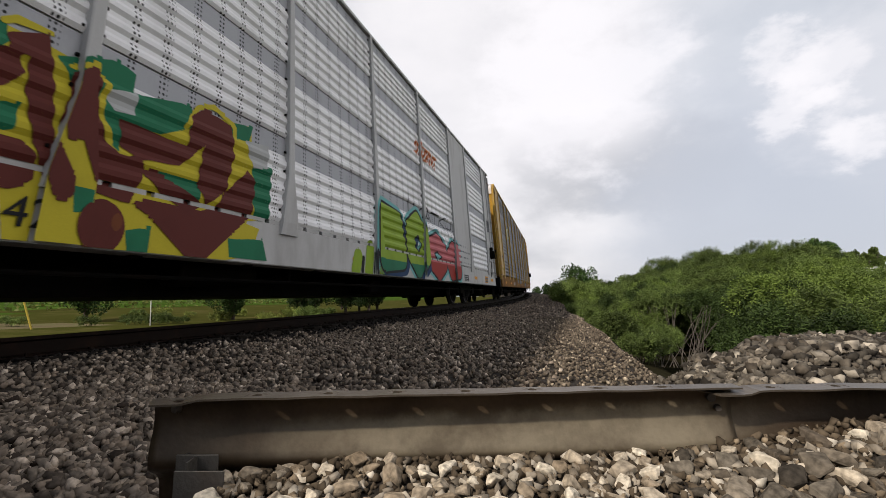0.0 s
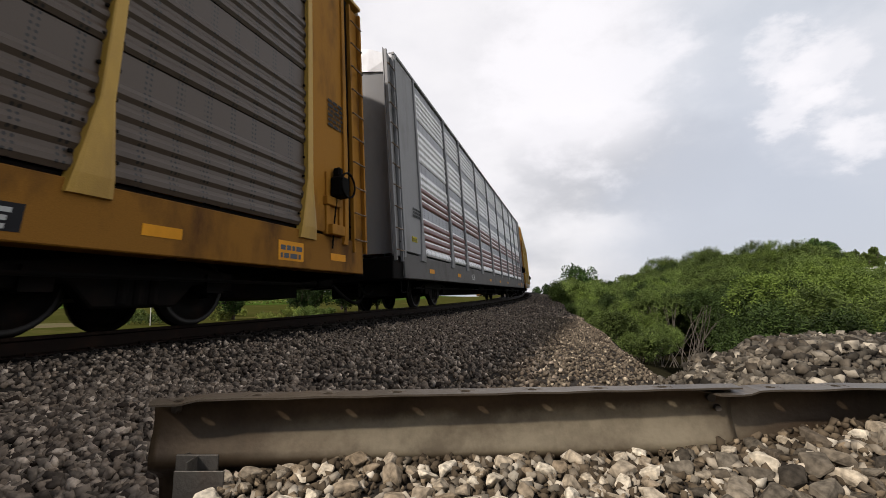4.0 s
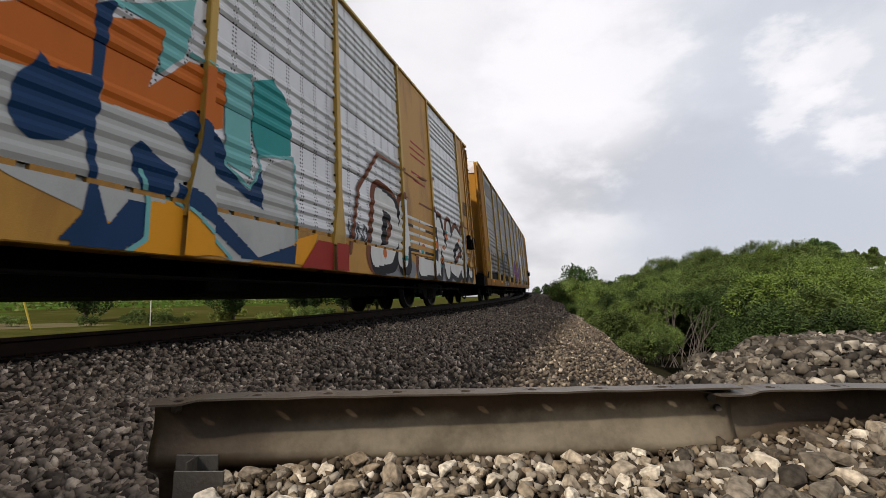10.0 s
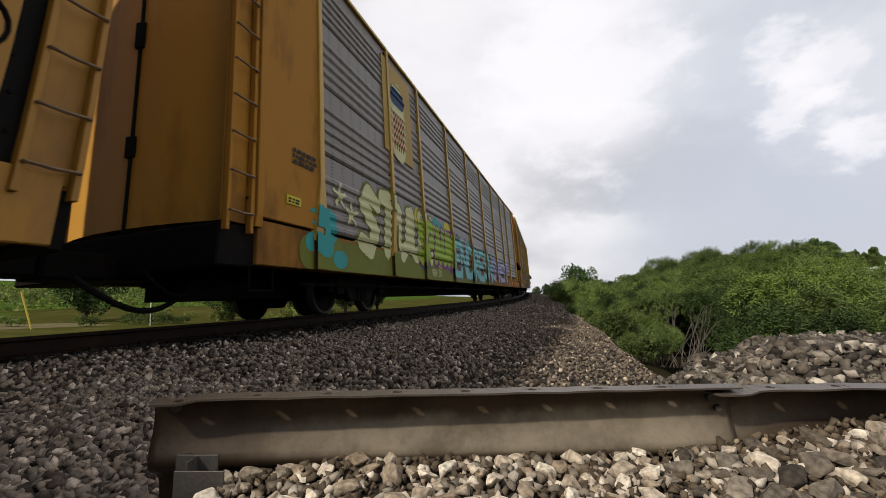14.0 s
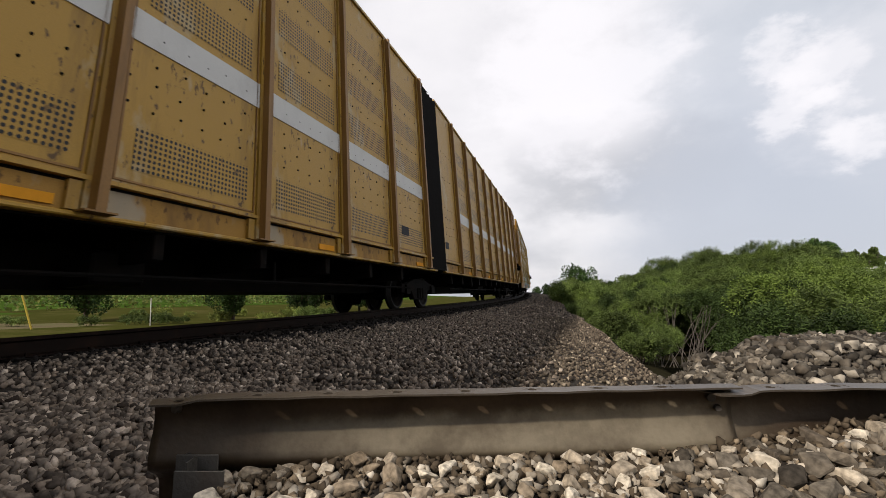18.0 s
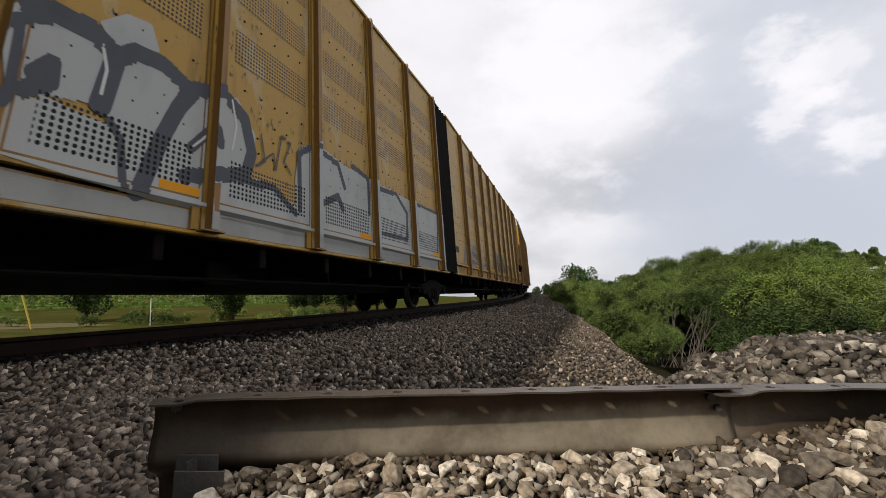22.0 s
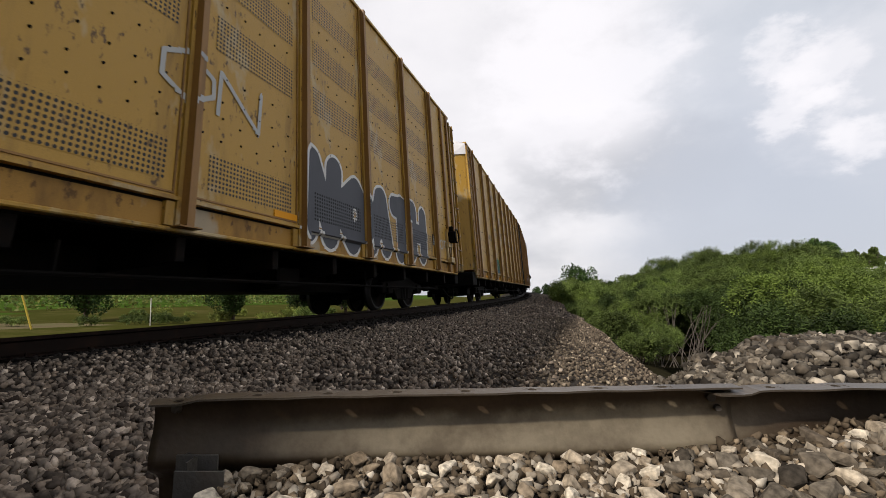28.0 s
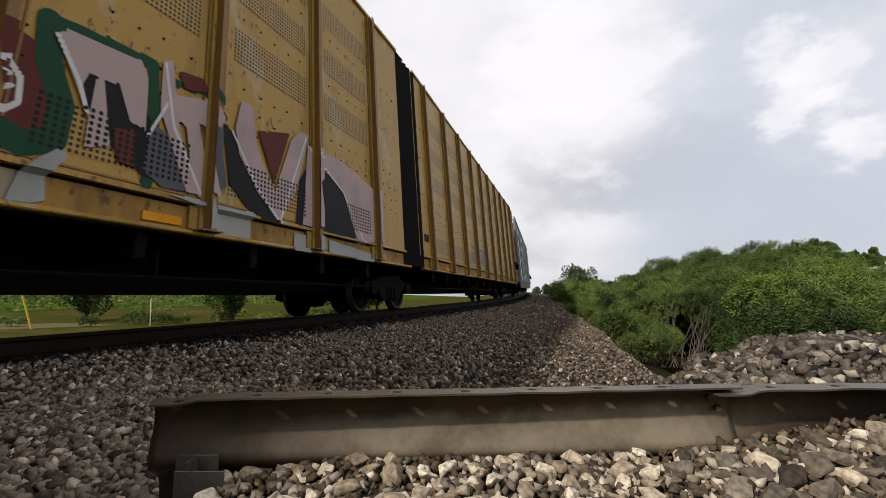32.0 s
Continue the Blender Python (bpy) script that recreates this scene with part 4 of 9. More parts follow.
def tree_kind(seed, h, w, leaves, size, material, trunk_h):
    r = random.Random(seed)
    clumps = []
    for _ in range(13):
        a, k = r.uniform(0, 6.28), r.uniform(0, 0.8)
        clumps.append((math.cos(a) * k * w, math.sin(a) * k * w, trunk_h + (h - trunk_h) * r.uniform(0.1, 0.85) * (1 - 0.3 * k), w * r.uniform(0.28, 0.45)))
    bm = bmesh.new()
    tube(bm, [(0, 0, -0.4), (0.05, 0, trunk_h * 0.6), (0.0, 0.06, trunk_h * 1.3), (0.05, 0.0, h * 0.7)], [0.2, 0.15, 0.12, 0.05], 7)
    for k in range(5):
        a = 6.28 * k / 5
        tube(bm, [(0, 0, trunk_h), (math.cos(a) * w * 0.35, math.sin(a) * w * 0.35, trunk_h + 0.2 * h), (math.cos(a) * w * 0.6, math.sin(a) * w * 0.6, trunk_h + 0.4 * h)], [0.09, 0.06, 0.02], 5)
    me = bpy.data.meshes.new("trunk")
    bm.to_mesh(me)
    bm.free()
    me.materials.append(M_BARK)
    return leaf_cloud("crown", clumps, leaves, size, material, seed, 1.6), me


def build_distance():
    r = random.Random(8)
    round_tree = [tree_kind(80 + i, 5.0, 2.4, 6500, 0.2, M_LEAF2, 1.05) for i in range(2)]
    lab = "dark round leafy tree standing in the grass field"
    for x, y, k in ((-34, 22.6, 0.95), (-25.4, 27.2, 0.85), (-27, 37.5, 0.9), (-29, 43, 1.0), (-26, 47.5, 0.9), (-31, 52, 1.05), (-24, 41, 0.95), (-23.5, 45, 1.05), (-25, 50, 1.1)):
        place_plant("tree", round_tree[r.randrange(2)], x, y, k, r.uniform(0, 360), lab, "tree", "field trees")
    # right-hand skyline
    dome = tree_kind(92, 5.0, 1.35, 9000, 0.2, M_LEAF2, 3.0)
    place_plant("tree", dome, 21.8, 56.0, 1.22, 40, "round tree rising above the thicket", "tree", "skyline trees")
    place_plant("tree", round_tree[1], 18.6, 57.0, 0.85, 10, "round tree rising above the thicket", "tree", "skyline trees")
    slim = [tree_kind(96 + i, 5.0, 0.85, 3000, 0.2, M_LEAF, 2.2) for i in range(2)]
    for i in range(7):
        place_plant("tree", slim[i % 2], 42.2 + 1.05 * i, 98.3 + 0.35 * i, 1.2 + 0.12 * (i % 3), 50 * i, "tree in a row on the far rise", "tree", "skyline trees")
    place_plant("tree", round_tree[1], -0.9, 46.0, 1.02, 77, "dark tree at the end of the thicket", "tree", "thicket trees")
    for i in range(16):
        place_plant("tree", round_tree[i % 2], -16 + 3.5 * i, 135 + 4 * r.random(), r.uniform(0.8, 1.25), 33 * i, "tree of a distant wood beyond the line", "tree", "distant trees")
    # vine rows across the far field
    for i in range(11):
        o = -50 - 6.5 * i
        clumps = []
        for k in range(60):
            s = -20 + 2.6 * k
            p, out, fwd = rail_at(s)
            q = p + out * o
            clumps.append((q.x, q.y, ground_z(q.x, q.y) + 0.75, 0.95))
        me = leaf_cloud("vine_row", clumps, 2600, 0.45, M_LEAF3 if i % 3 == 0 else M_LEAF, 120 + i, 1.4)
        tagged(new("vineyard", me), "long green rows of vines across the field", "vineyard", kind="stuff")
    # marker posts by the lane
    def stake(x, y, h, lean, rad, m, label):
        bm = bmesh.new()
        z = ground_z(x, y)
        tube(bm, [(x, y, z - 0.3), (x + lean * h * RIGHT.x, y + lean * h * RIGHT.y, z + h)], rad, 8)
        ob = tagged(new("marker_post", simple_mesh("marker_post", bm, m)), label, "marker post")
        return ob

    def simple_mesh(name, bm, m):
        me = bpy.data.meshes.new(name)
        bm.to_mesh(me)
        bm.free()
        me.materials.append(m)
        return me
    stake(-28.0, 16.1, 2.0, -0.42, 0.045, mat("yellow_stake", (0.45, 0.33, 0.04), 0.6), "leaning yellow marker post in the grass")
    stake(-25.0, 20.3, 1.6, -0.03, 0.03, mat("white_stake", (0.62, 0.60, 0.55), 0.6), "thin white marker post in the grass")
    scrub = [shrub_kind(180 + i, 0.8, 0.9, 1500, 0.10, m) for i, m in enumerate((M_LEAF, M_LEAF3))]
    for i in range(26):
        q = AHEAD * r.uniform(26, 44) - RIGHT * r.uniform(8, 30)
        place_plant("weed", scrub[i % 2], q.x, q.y, r.uniform(0.5, 1.1), r.uniform(0, 360), "patch of rough weeds in the grass field", "weed", "field weeds")
    # low white house on the rise
    hx0, hy0 = 39.3, 84.6
    z = ground_z(hx0, hy0)
    house = tagged(new("house"), "low pale house with a shallow grey roof on the rise", "house")
    house.location = (hx0, hy0, z - 0.4)
    part("wall", boxes((-5, 5, -3.5, 3.5, -1, 2.6)), mat("house_wall", (0.55, 0.53, 0.48), 0.8), house)
    v, f = extrude_xz([(-3.9, 2.55), (3.9, 2.55), (0, 4.0)], -5.4, 5.4)
    put("roof", mesh_of("roof", [(y, x, zz) for x, y, zz in v], [t[::-1] for t in f], (mat("house_roof", (0.42, 0.42, 0.43), 0.7),)), house)
    # weeds and light shrubs round the heap and the slope's foot
    weed = [shrub_kind(140 + i, 0.75, 0.5, 2400, 0.036, M_LEAF_FRESH) for i in range(3)]
    pale = [shrub_kind(150 + i, 1.5, 0.9, 6000, 0.034, M_LEAF_FRESH) for i in range(2)]
    for i in range(26):
        d = r.uniform(4.4, 7.5)
        a = d * r.uniform(0.72, 1.3)
        q = RIGHT * a + AHEAD * d
        place_plant("weed", weed[i % 3], q.x, q.y, r.uniform(0.7, 1.3), r.uniform(0, 360), "low leafy weeds behind the stone heap", "weed", "weeds")
    slope = [shrub_kind(170 + i, 3.7, 2.3, 14000, 0.10, m) for i, m in enumerate((M_LEAF_FRESH, M_LEAF, M_LEAF_FRESH))]
    low_bush = [shrub_kind(210 + i, 0.85, 0.55, 3600, 0.055, M_LEAF) for i in range(2)]
    for i in range(18):
        s = 11.5 + 2.2 * i
        q, out, fwd = rail_at(s)
        q = q + out * (edge(s) + 2.0 + r.uniform(-0.3, 0.4))
        place_plant("shrub", low_bush[i % 2], *(rail_at(s - 2.0)[0] + rail_at(s - 2.0)[1] * (edge(s - 2.0) + 0.85 + r.uniform(-0.15, 0.2))).xy, r.uniform(0.85, 1.2), r.uniform(0, 360), "fresh green bush on the lip of the slope", "shrub", "slope bushes")
        a, d = camera_side(q.x, q.y)
        if a < 0.45 * d:
            place_plant("shrub", slope[i % 3], q.x, q.y, ramp(s, [(11, 0.34), (16, 0.45), (25, 0.66), (38, 0.9)]) * r.uniform(0.9, 1.1), r.uniform(0, 360), "light green bush at the foot of the slope", "shrub", "slope bushes")
    gold = shrub_kind(190, 3.7, 2.2, 13000, 0.12, M_LEAF3)
    for a, d, k in ((18.6, 20.0, 0.060), (20.2, 20.5, 0.055), (19.6, 22.5, 0.066)):
        q = RIGHT * a + AHEAD * d
        place_plant("shrub", gold, q.x, q.y, (EYE.z + k * d - ground_z(q.x, q.y)) / 3.75, 50 * a, "yellow-green bush on top of the thicket", "shrub", "thicket shrubs")
    for i in range(5):
        q = RIGHT * (8.3 + 0.9 * i) + AHEAD * (9.0 - 0.3 * i)
        place_plant("shrub", pale[i % 2], q.x, q.y, r.uniform(1.55, 1.9), r.uniform(0, 360), "yellowish green bush beside the thicket", "shrub", "slope bushes")


build_distance()


# ---- train ----
SPEED = 18.0
TOP, TOP_V = 5.80, 6.07     # eaves of the ribbed and of the vented cars


def hx(z):
    """Half width of a car body at height z above the rail."""
    return 1.52 - 0.0065 * (z - 0.95)


def rib_profile(edges, ribs, deep):
    """Heights and depths of pressed sheets: each course a run of ribs under a plain band. Returns rows of (z, depth, slot)."""
    rows = []
    for c, (b, e) in enumerate(zip(edges, edges[1:])):
        h = e - b
        band = h * 0.23
        rows.append((b + 0.004, 0.0, 0))
        step = (h - band) / ribs
        z = b + 0.004
        for i in range(ribs):
            stripe = 1 if (c == 0 and i > 0) or (c == 1 and i < 3) else 5
            rows.append((z + step * 0.24, deep, stripe))
            rows.append((z + step * 0.50, deep, stripe))
            rows.append((z + step * 0.76, 0.0, stripe))
            rows.append((z + step * 1.0, 0.0, 2))
            z += step
        rows.append((b + h - 0.016, 0.0, 3))
        rows.append((b + h - 0.013, -0.014, 4))
        rows.append((b + h + 0.001, -0.014, 4))
    return rows


PROFILE = rib_profile((1.25, 2.5, 3.68, 4.84, TOP), 5, 0.026)


def depth_at(z):
    for (a, d0, _), (b, d1, _) in zip(PROFILE, PROFILE[1:]):
        if a <= z <= b:
            return d0 + (d1 - d0) * (z - a) / max(1e-6, b - a)
    return 0.0


CACHE = {}


def cached(key, make):
    if key not in CACHE:
        CACHE[key] = make()
    return CACHE[key]


def panel_mesh(w, scheme):
    """A bay of ribbed, punched sheets, w long; scheme: materials of lower sheet, ribs, valleys, plain band."""
    def make():
        verts, faces, idx, uv = [], [], [], []
        for z, d, _ in PROFILE:
            verts += [(hx(z) + d, 0, z), (hx(z) + d, w, z)]
        for i in range(len(PROFILE) - 1):
            faces.append((2 * i, 2 * i + 1, 2 * i + 3, 2 * i + 2))
            idx.append(PROFILE[i + 1][2])
            z0, z1 = PROFILE[i][0], PROFILE[i + 1][0]
            uv += [(0, z0), (w, z0), (w, z1), (0, z1)]
        me = mesh_of("side_panel", verts, faces, scheme, idx)
        layer = me.uv_layers.new(name="UVMap")
        for i, c in enumerate(uv):
            layer.data[i].uv = c
        return me
    return cached(("panel", round(w, 3), tuple(m.name for m in scheme)), make)


def post_mesh(material, flare=True, w=0.13, z0=1.08, top=TOP):
    def make():
        bm = bmesh.new()
        prev = None
        for z, k, dep in ((z0, 3.1 if flare else 1.2, 0.05), (1.25, 2.8 if flare else 1.0, 0.07), (1.95, 1.12, 0.075), (top, 0.85, 0.065)):
            ring = [bm.verts.new((hx(z) + x, y * k * w / 2, z)) for x, y in ((-0.03, -1), (dep * 0.9, -0.92), (dep, -0.7), (dep, 0.7), (dep * 0.9, 0.92), (-0.03, 1))]
            if prev:
                for i in range(6):
                    bm.faces.new((prev[i], prev[(i + 1) % 6], ring[(i + 1) % 6], ring[i]))
            else:
                bm.faces.new(ring[::-1])
            prev = ring
        bm.faces.new(prev)
        n0 = len(bm.faces)
        for k in range(16):
            z = 1.42 + 0.285 * k
            for sy in (-1, 1):
                y = sy * (w * max(0.9, 2.8 - 2.4 * (z - 1.25)) / 2 + 0.035)
                box_bm(bm, hx(z) + 0.006, hx(z) + 0.028, y - 0.014, y + 0.014, z - 0.014, z + 0.014)
        bm.faces.ensure_lookup_table()
        for f in bm.faces[n0:]:
            f.material_index = 1
        me = bpy.data.meshes.new("post")
        bm.to_mesh(me)
        bm.free()
        me.materials.append(material)
        me.materials.append(M_STEEL)
        return me
    return cached(("post", material.name, flare, w, z0, top), make)


def slab_mesh(name, material, y0, y1, z0, z1, dep, back=0.05, bev=0.008):
    """A plate lying on the sloping side between two heights."""
    def make():
        bm = bmesh.new()
        v = [bm.verts.new(p) for p in ((hx(z0) - back, y0, z0), (hx(z0) + dep, y0, z0), (hx(z0) + dep, y1, z0), (hx(z0) - back, y1, z0),
                                       (hx(z1) - back, y0, z1), (hx(z1) + dep, y0, z1), (hx(z1) + dep, y1, z1), (hx(z1) - back, y1, z1))]
        for f in ((3, 2, 1, 0), (4, 5, 6, 7), (0, 1, 5, 4), (1, 2, 6, 5), (2, 3, 7, 6), (3, 0, 4, 7)):
            bm.faces.new([v[i] for i in f])
        if bev:
            soften(bm, bev)
        me = bpy.data.meshes.new(name)
        bm.to_mesh(me)
        bm.free()
        me.materials.append(material)
        return me
    return cached((name, material.name, round(y0, 3), round(y1, 3), round(z0, 3), round(z1, 3), dep, back), make)


M_RUNG = mat("worn_rung", (0.16, 0.105, 0.06), 0.5, 0.2, 0.3, 8, dirt=RUST, dirt_amt=0.5)
# grey sill paint with shade put into a darker base, plus grime patches
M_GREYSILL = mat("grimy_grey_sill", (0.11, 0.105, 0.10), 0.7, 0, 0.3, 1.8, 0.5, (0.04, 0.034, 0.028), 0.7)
M_PALE = mat("bleached_door", (0.45, 0.44, 0.36), 0.6, 0, 0.15, 1.2, 0.2, (0.30, 0.20, 0.06), 0.6)
HALF = pose(0, 0, 0, 0, 0, 180)


def lathe(name, prof, material, n=28, slots=None, mats=None):
    """Turned about the x axis; prof: (x, r)."""
    verts, faces, idx = [], [], []
    m = len(prof)
    for k in range(n):
        a = 2 * math.pi * k / n
        verts += [(x, r * math.cos(a), r * math.sin(a)) for x, r in prof]
    for k in range(n):
        for i in range(m - 1):
            j = (k + 1) % n
            faces.append((k * m + i, j * m + i, j * m + i + 1, k * m + i + 1))
            idx.append(slots[i] if slots else 0)
    faces.append(tuple(k * m for k in range(n))[::-1])
    faces.append(tuple(k * m + m - 1 for k in range(n)))
    idx += [0, 0]
    return mesh_of(name, verts, faces, mats or (material,), idx, True)


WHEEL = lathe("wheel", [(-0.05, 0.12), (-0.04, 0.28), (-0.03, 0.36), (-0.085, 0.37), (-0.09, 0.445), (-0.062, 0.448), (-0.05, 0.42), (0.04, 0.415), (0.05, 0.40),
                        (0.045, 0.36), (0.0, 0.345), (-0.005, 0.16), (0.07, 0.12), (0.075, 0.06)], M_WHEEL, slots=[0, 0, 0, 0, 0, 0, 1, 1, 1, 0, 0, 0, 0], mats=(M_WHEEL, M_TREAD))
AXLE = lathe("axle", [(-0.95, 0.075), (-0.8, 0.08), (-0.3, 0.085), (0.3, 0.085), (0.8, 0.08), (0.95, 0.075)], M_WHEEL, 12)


def side_frame():
    pts = [(-1.2, 0.36), (-1.2, 0.58), (-0.75, 0.63), (-0.35, 0.74), (0.35, 0.74), (0.75, 0.63), (1.2, 0.58), (1.2, 0.36), (0.95, 0.36), (0.85, 0.46),
           (0.62, 0.42), (0.42, 0.2), (-0.42, 0.2), (-0.62, 0.42), (-0.85, 0.46), (-0.95, 0.36)]
    v, f = extrude_xz(pts, -0.07, 0.07)
    v = [(y, x, z) for x, y, z in v]
    bm = bmesh.new()
    bv = [bm.verts.new(p) for p in v]
    for q in f:
        bm.faces.new([bv[i] for i in q])
    bmesh.ops.recalc_face_normals(bm, faces=bm.faces[:])
    soften(bm, 0.018)
    for y in (-0.16, 0.0, 0.16):
        bmesh.ops.create_cone(bm, cap_ends=True, segments=10, radius1=0.06, radius2=0.06, depth=0.26, matrix=Matrix.Translation((0.05, y, 0.36)))
    for y in (-0.89, 0.89):
        box_bm(bm, -0.08, 0.12, y - 0.12, y + 0.12, 0.34, 0.56)
    me = bpy.data.meshes.new("side_frame")
    bm.to_mesh(me)
    bm.free()
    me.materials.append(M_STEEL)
    return me


SIDE_FRAME = side_frame()


def bolster():
    bm = soften(boxes((-0.95, 0.95, -0.2, 0.2, 0.42, 0.68), (-0.9, 0.9, -1.05, -0.98, 0.3, 0.4), (-0.9, 0.9, 0.98, 1.05, 0.3, 0.4)), 0.015)
    me = bpy.data.meshes.new("bolster")
    bm.to_mesh(me)
    bm.free()
    me.materials.append(M_STEEL)
    return me


BOLSTER = bolster()


def add_truck(car, y):
    tr = put("truck", BOLSTER, car, pose(0, y, 0), "dark cast steel truck")
    for x in (-1.0, 1.0):
        put("side_frame", SIDE_FRAME, tr, pose(x, 0, 0, 0, 0, 0 if x > 0 else 180))
    for dy in (-0.89, 0.89):
        put("axle", AXLE, tr, pose(0, dy, 0.418))
        for x in (-0.755, 0.755):
            put("wheel", WHEEL, tr, pose(x, dy, 0.418, 0, 0, 0 if x > 0 else 180))


def roof_mesh(L, material, top=TOP):
    def make():
        verts, faces = [], []
        n = 9
        ys = [0.0]
        while ys[-1] < L - 0.3:
            ys += [ys[-1] + 0.42, ys[-1] + 0.47, ys[-1] + 0.55, ys[-1] + 0.6]
        ys = [y for y in ys if y < L] + [L]
        w = hx(top) + 0.03
        for k, y in enumerate(ys):
            up = 0.03 if k % 4 in (2, 3) else 0.0
            for i in range(n):
                t = -1 + 2 * i / (n - 1)
                verts.append((w * t, y, top + 0.28 * (1 - abs(t) ** 2.6) + (up if abs(t) < 0.99 else 0)))
        for k in range(len(ys) - 1):
            for i in range(n - 1):
                faces.append((k * n + i, k * n + i + 1, (k + 1) * n + i + 1, (k + 1) * n + i))
        return mesh_of("roof", verts, faces, (material,))
    return cached(("roof", round(L, 2), material.name, top), make)


def end_door_mesh(material, side, z1):
    """One leaf of the curved end doors, hung at the body's corner."""
    def make():
        verts, faces = [], []
        n = 10
        for z in (1.2, 1.28, z1 - 0.05, z1):
            w = hx(z) - 0.06
            for i in range(n + 1):
                t = i / n
                verts.append((side * (0.012 + t * (w - 0.012)), -0.34 * (1 - t ** 2.2) + 0.02, z))
        m = n + 1
        for k in range(3):
            for i in range(n):
                f = (k * m + i, k * m + i + 1, (k + 1) * m + i + 1, (k + 1) * m + i)
                faces.append(f if side > 0 else f[::-1])
        return mesh_of("end_door", verts, faces, (material,), None, True)
    return cached(("end_door", material.name, side, z1), make)


def simple(name, bm, material):
    me = bpy.data.meshes.new(name)
    bm.to_mesh(me)
    bm.free()
    me.materials.append(material)
    return me


GAP = 0.66      # the trailing ladder stands off the last sheet by this much


def end_ladder(car, L, paint, which, turn, top):
    """Ladder on its own upright sheet beyond the last side panel; turn: which side of the car."""
    w = 0.44
    ahead = w + 0.02 if top == TOP else 0.0
    back = 0.0 if top == TOP else 0.42
    y = (-L / 2 - ahead if which < 0 else L / 2 - w + back) if turn is None else (L / 2 + ahead - w if which < 0 else -L / 2 - back)
    put("ladder_sheet", slab_mesh("ladder_sheet", paint, 0, w, 1.12, top - 0.06, -0.03, 0.05, 0.006), car, (turn or Matrix.Identity(4)) @ pose(0, y, 0), "upright painted sheet behind the ladder")
    lad = put("ladder", slab_mesh("ladder_stile", paint, 0, 0.055, 1.0, top - 0.1, 0.05, 0.02, 0.006), car, (turn or Matrix.Identity(4)) @ pose(0, y, 0), "painted steel ladder")
    put("ladder_stile", slab_mesh("ladder_stile", paint, 0, 0.055, 1.0, top - 0.1, 0.05, 0.02, 0.006), lad, pose(0, w - 0.055, 0))

    def rung(z):
        bm = bmesh.new()
        tube(bm, [(hx(z) + 0.03, 0.02, z), (hx(z) + 0.07, 0.03, z), (hx(z) + 0.075, w / 2, z - 0.012), (hx(z) + 0.07, w - 0.03, z), (hx(z) + 0.03, w - 0.02, z)], 0.014, 6)
        return simple("ladder_rung", bm, M_RUNG)
    z = 1.22
    while z < top - 0.2:
        put("ladder_rung", cached(("rung", round(z, 3), w), lambda: rung(z)), lad)
        z += 0.46
    if which > 0:
        # black sheet added behind the open gap to paint in its shade
        put("end_gap", slab_mesh("end_gap", M_RUBBER, 0, GAP - w + 0.1, 1.0, top - 0.02, -0.14, 0.03, 0), car, (turn or Matrix.Identity(4)) @ pose(0, L / 2 - GAP - 0.05 + back if turn is None else -L / 2 + w - 0.05 - back, 0), "black sheet that puts shade into the gap between the last sheet and the ladder")


def underframe(car, L, material, truck_y, sill=(0.65, 1.2), low=0.34):
    """Centre sill, cross bearers, deck and running gear below the body; side sills in the car's paint."""
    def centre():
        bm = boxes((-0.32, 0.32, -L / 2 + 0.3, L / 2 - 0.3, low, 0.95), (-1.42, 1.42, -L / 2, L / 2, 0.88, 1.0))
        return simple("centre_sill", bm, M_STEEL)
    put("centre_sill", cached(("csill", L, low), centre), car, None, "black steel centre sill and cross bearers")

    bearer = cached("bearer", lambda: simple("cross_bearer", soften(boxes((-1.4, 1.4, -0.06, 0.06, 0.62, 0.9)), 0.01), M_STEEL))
    y = -L / 2 + 1.2
    while y < L / 2 - 1:
        put("cross_bearer", bearer, car, pose(0, y, 0))
        y += 1.5

    def tank():
        bm = bmesh.new()
        bmesh.ops.create_cone(bm, cap_ends=True, segments=18, radius1=0.2, radius2=0.2, depth=1.25, matrix=Matrix.Translation((0.8, -2.0, 0.62)) @ Matrix.Rotation(radians(90), 4, "X"))
        return simple("air_tank", soften(bm, 0.02), M_STEEL)

    def valve():
        return simple("brake_valve", soften(boxes((0.5, 0.95, 2.2, 2.75, low, 0.75)), 0.03), M_STEEL)
    put("air_tank", cached("tank", tank), car, None, "black air tank")
    put("brake_valve", cached(("valve", low), valve), car)

    def rod():
        bm = bmesh.new()
        tube(bm, [(1.25, -L / 2 + 1.4, 0.47), (1.25, L / 2 - 1.4, 0.47)], 0.022, 6)
        for y in (-5.2, -1.0, 4.4):
            tube(bm, [(1.25, y, 0.47), (1.25, y, 0.75)], 0.018, 5)
        return simple("brake_rod", bm, M_STEEL)
    put("brake_rod", cached(("rod", L), rod), car)
    for side in (1, -1):
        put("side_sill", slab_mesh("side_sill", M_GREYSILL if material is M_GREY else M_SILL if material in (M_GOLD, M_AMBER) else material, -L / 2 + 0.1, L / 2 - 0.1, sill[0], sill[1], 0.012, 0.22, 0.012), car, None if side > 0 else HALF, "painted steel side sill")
        put("lower_rail", slab_mesh("lower_rail", M_STEEL, -L / 2 + 0.3, L / 2 - 0.3, sill[1] + 0.002, 1.25, -0.045, 0.1, 0), car, None if side > 0 else HALF, "dark recess under the side panels")
    for y in truck_y:
        add_truck(car, y)


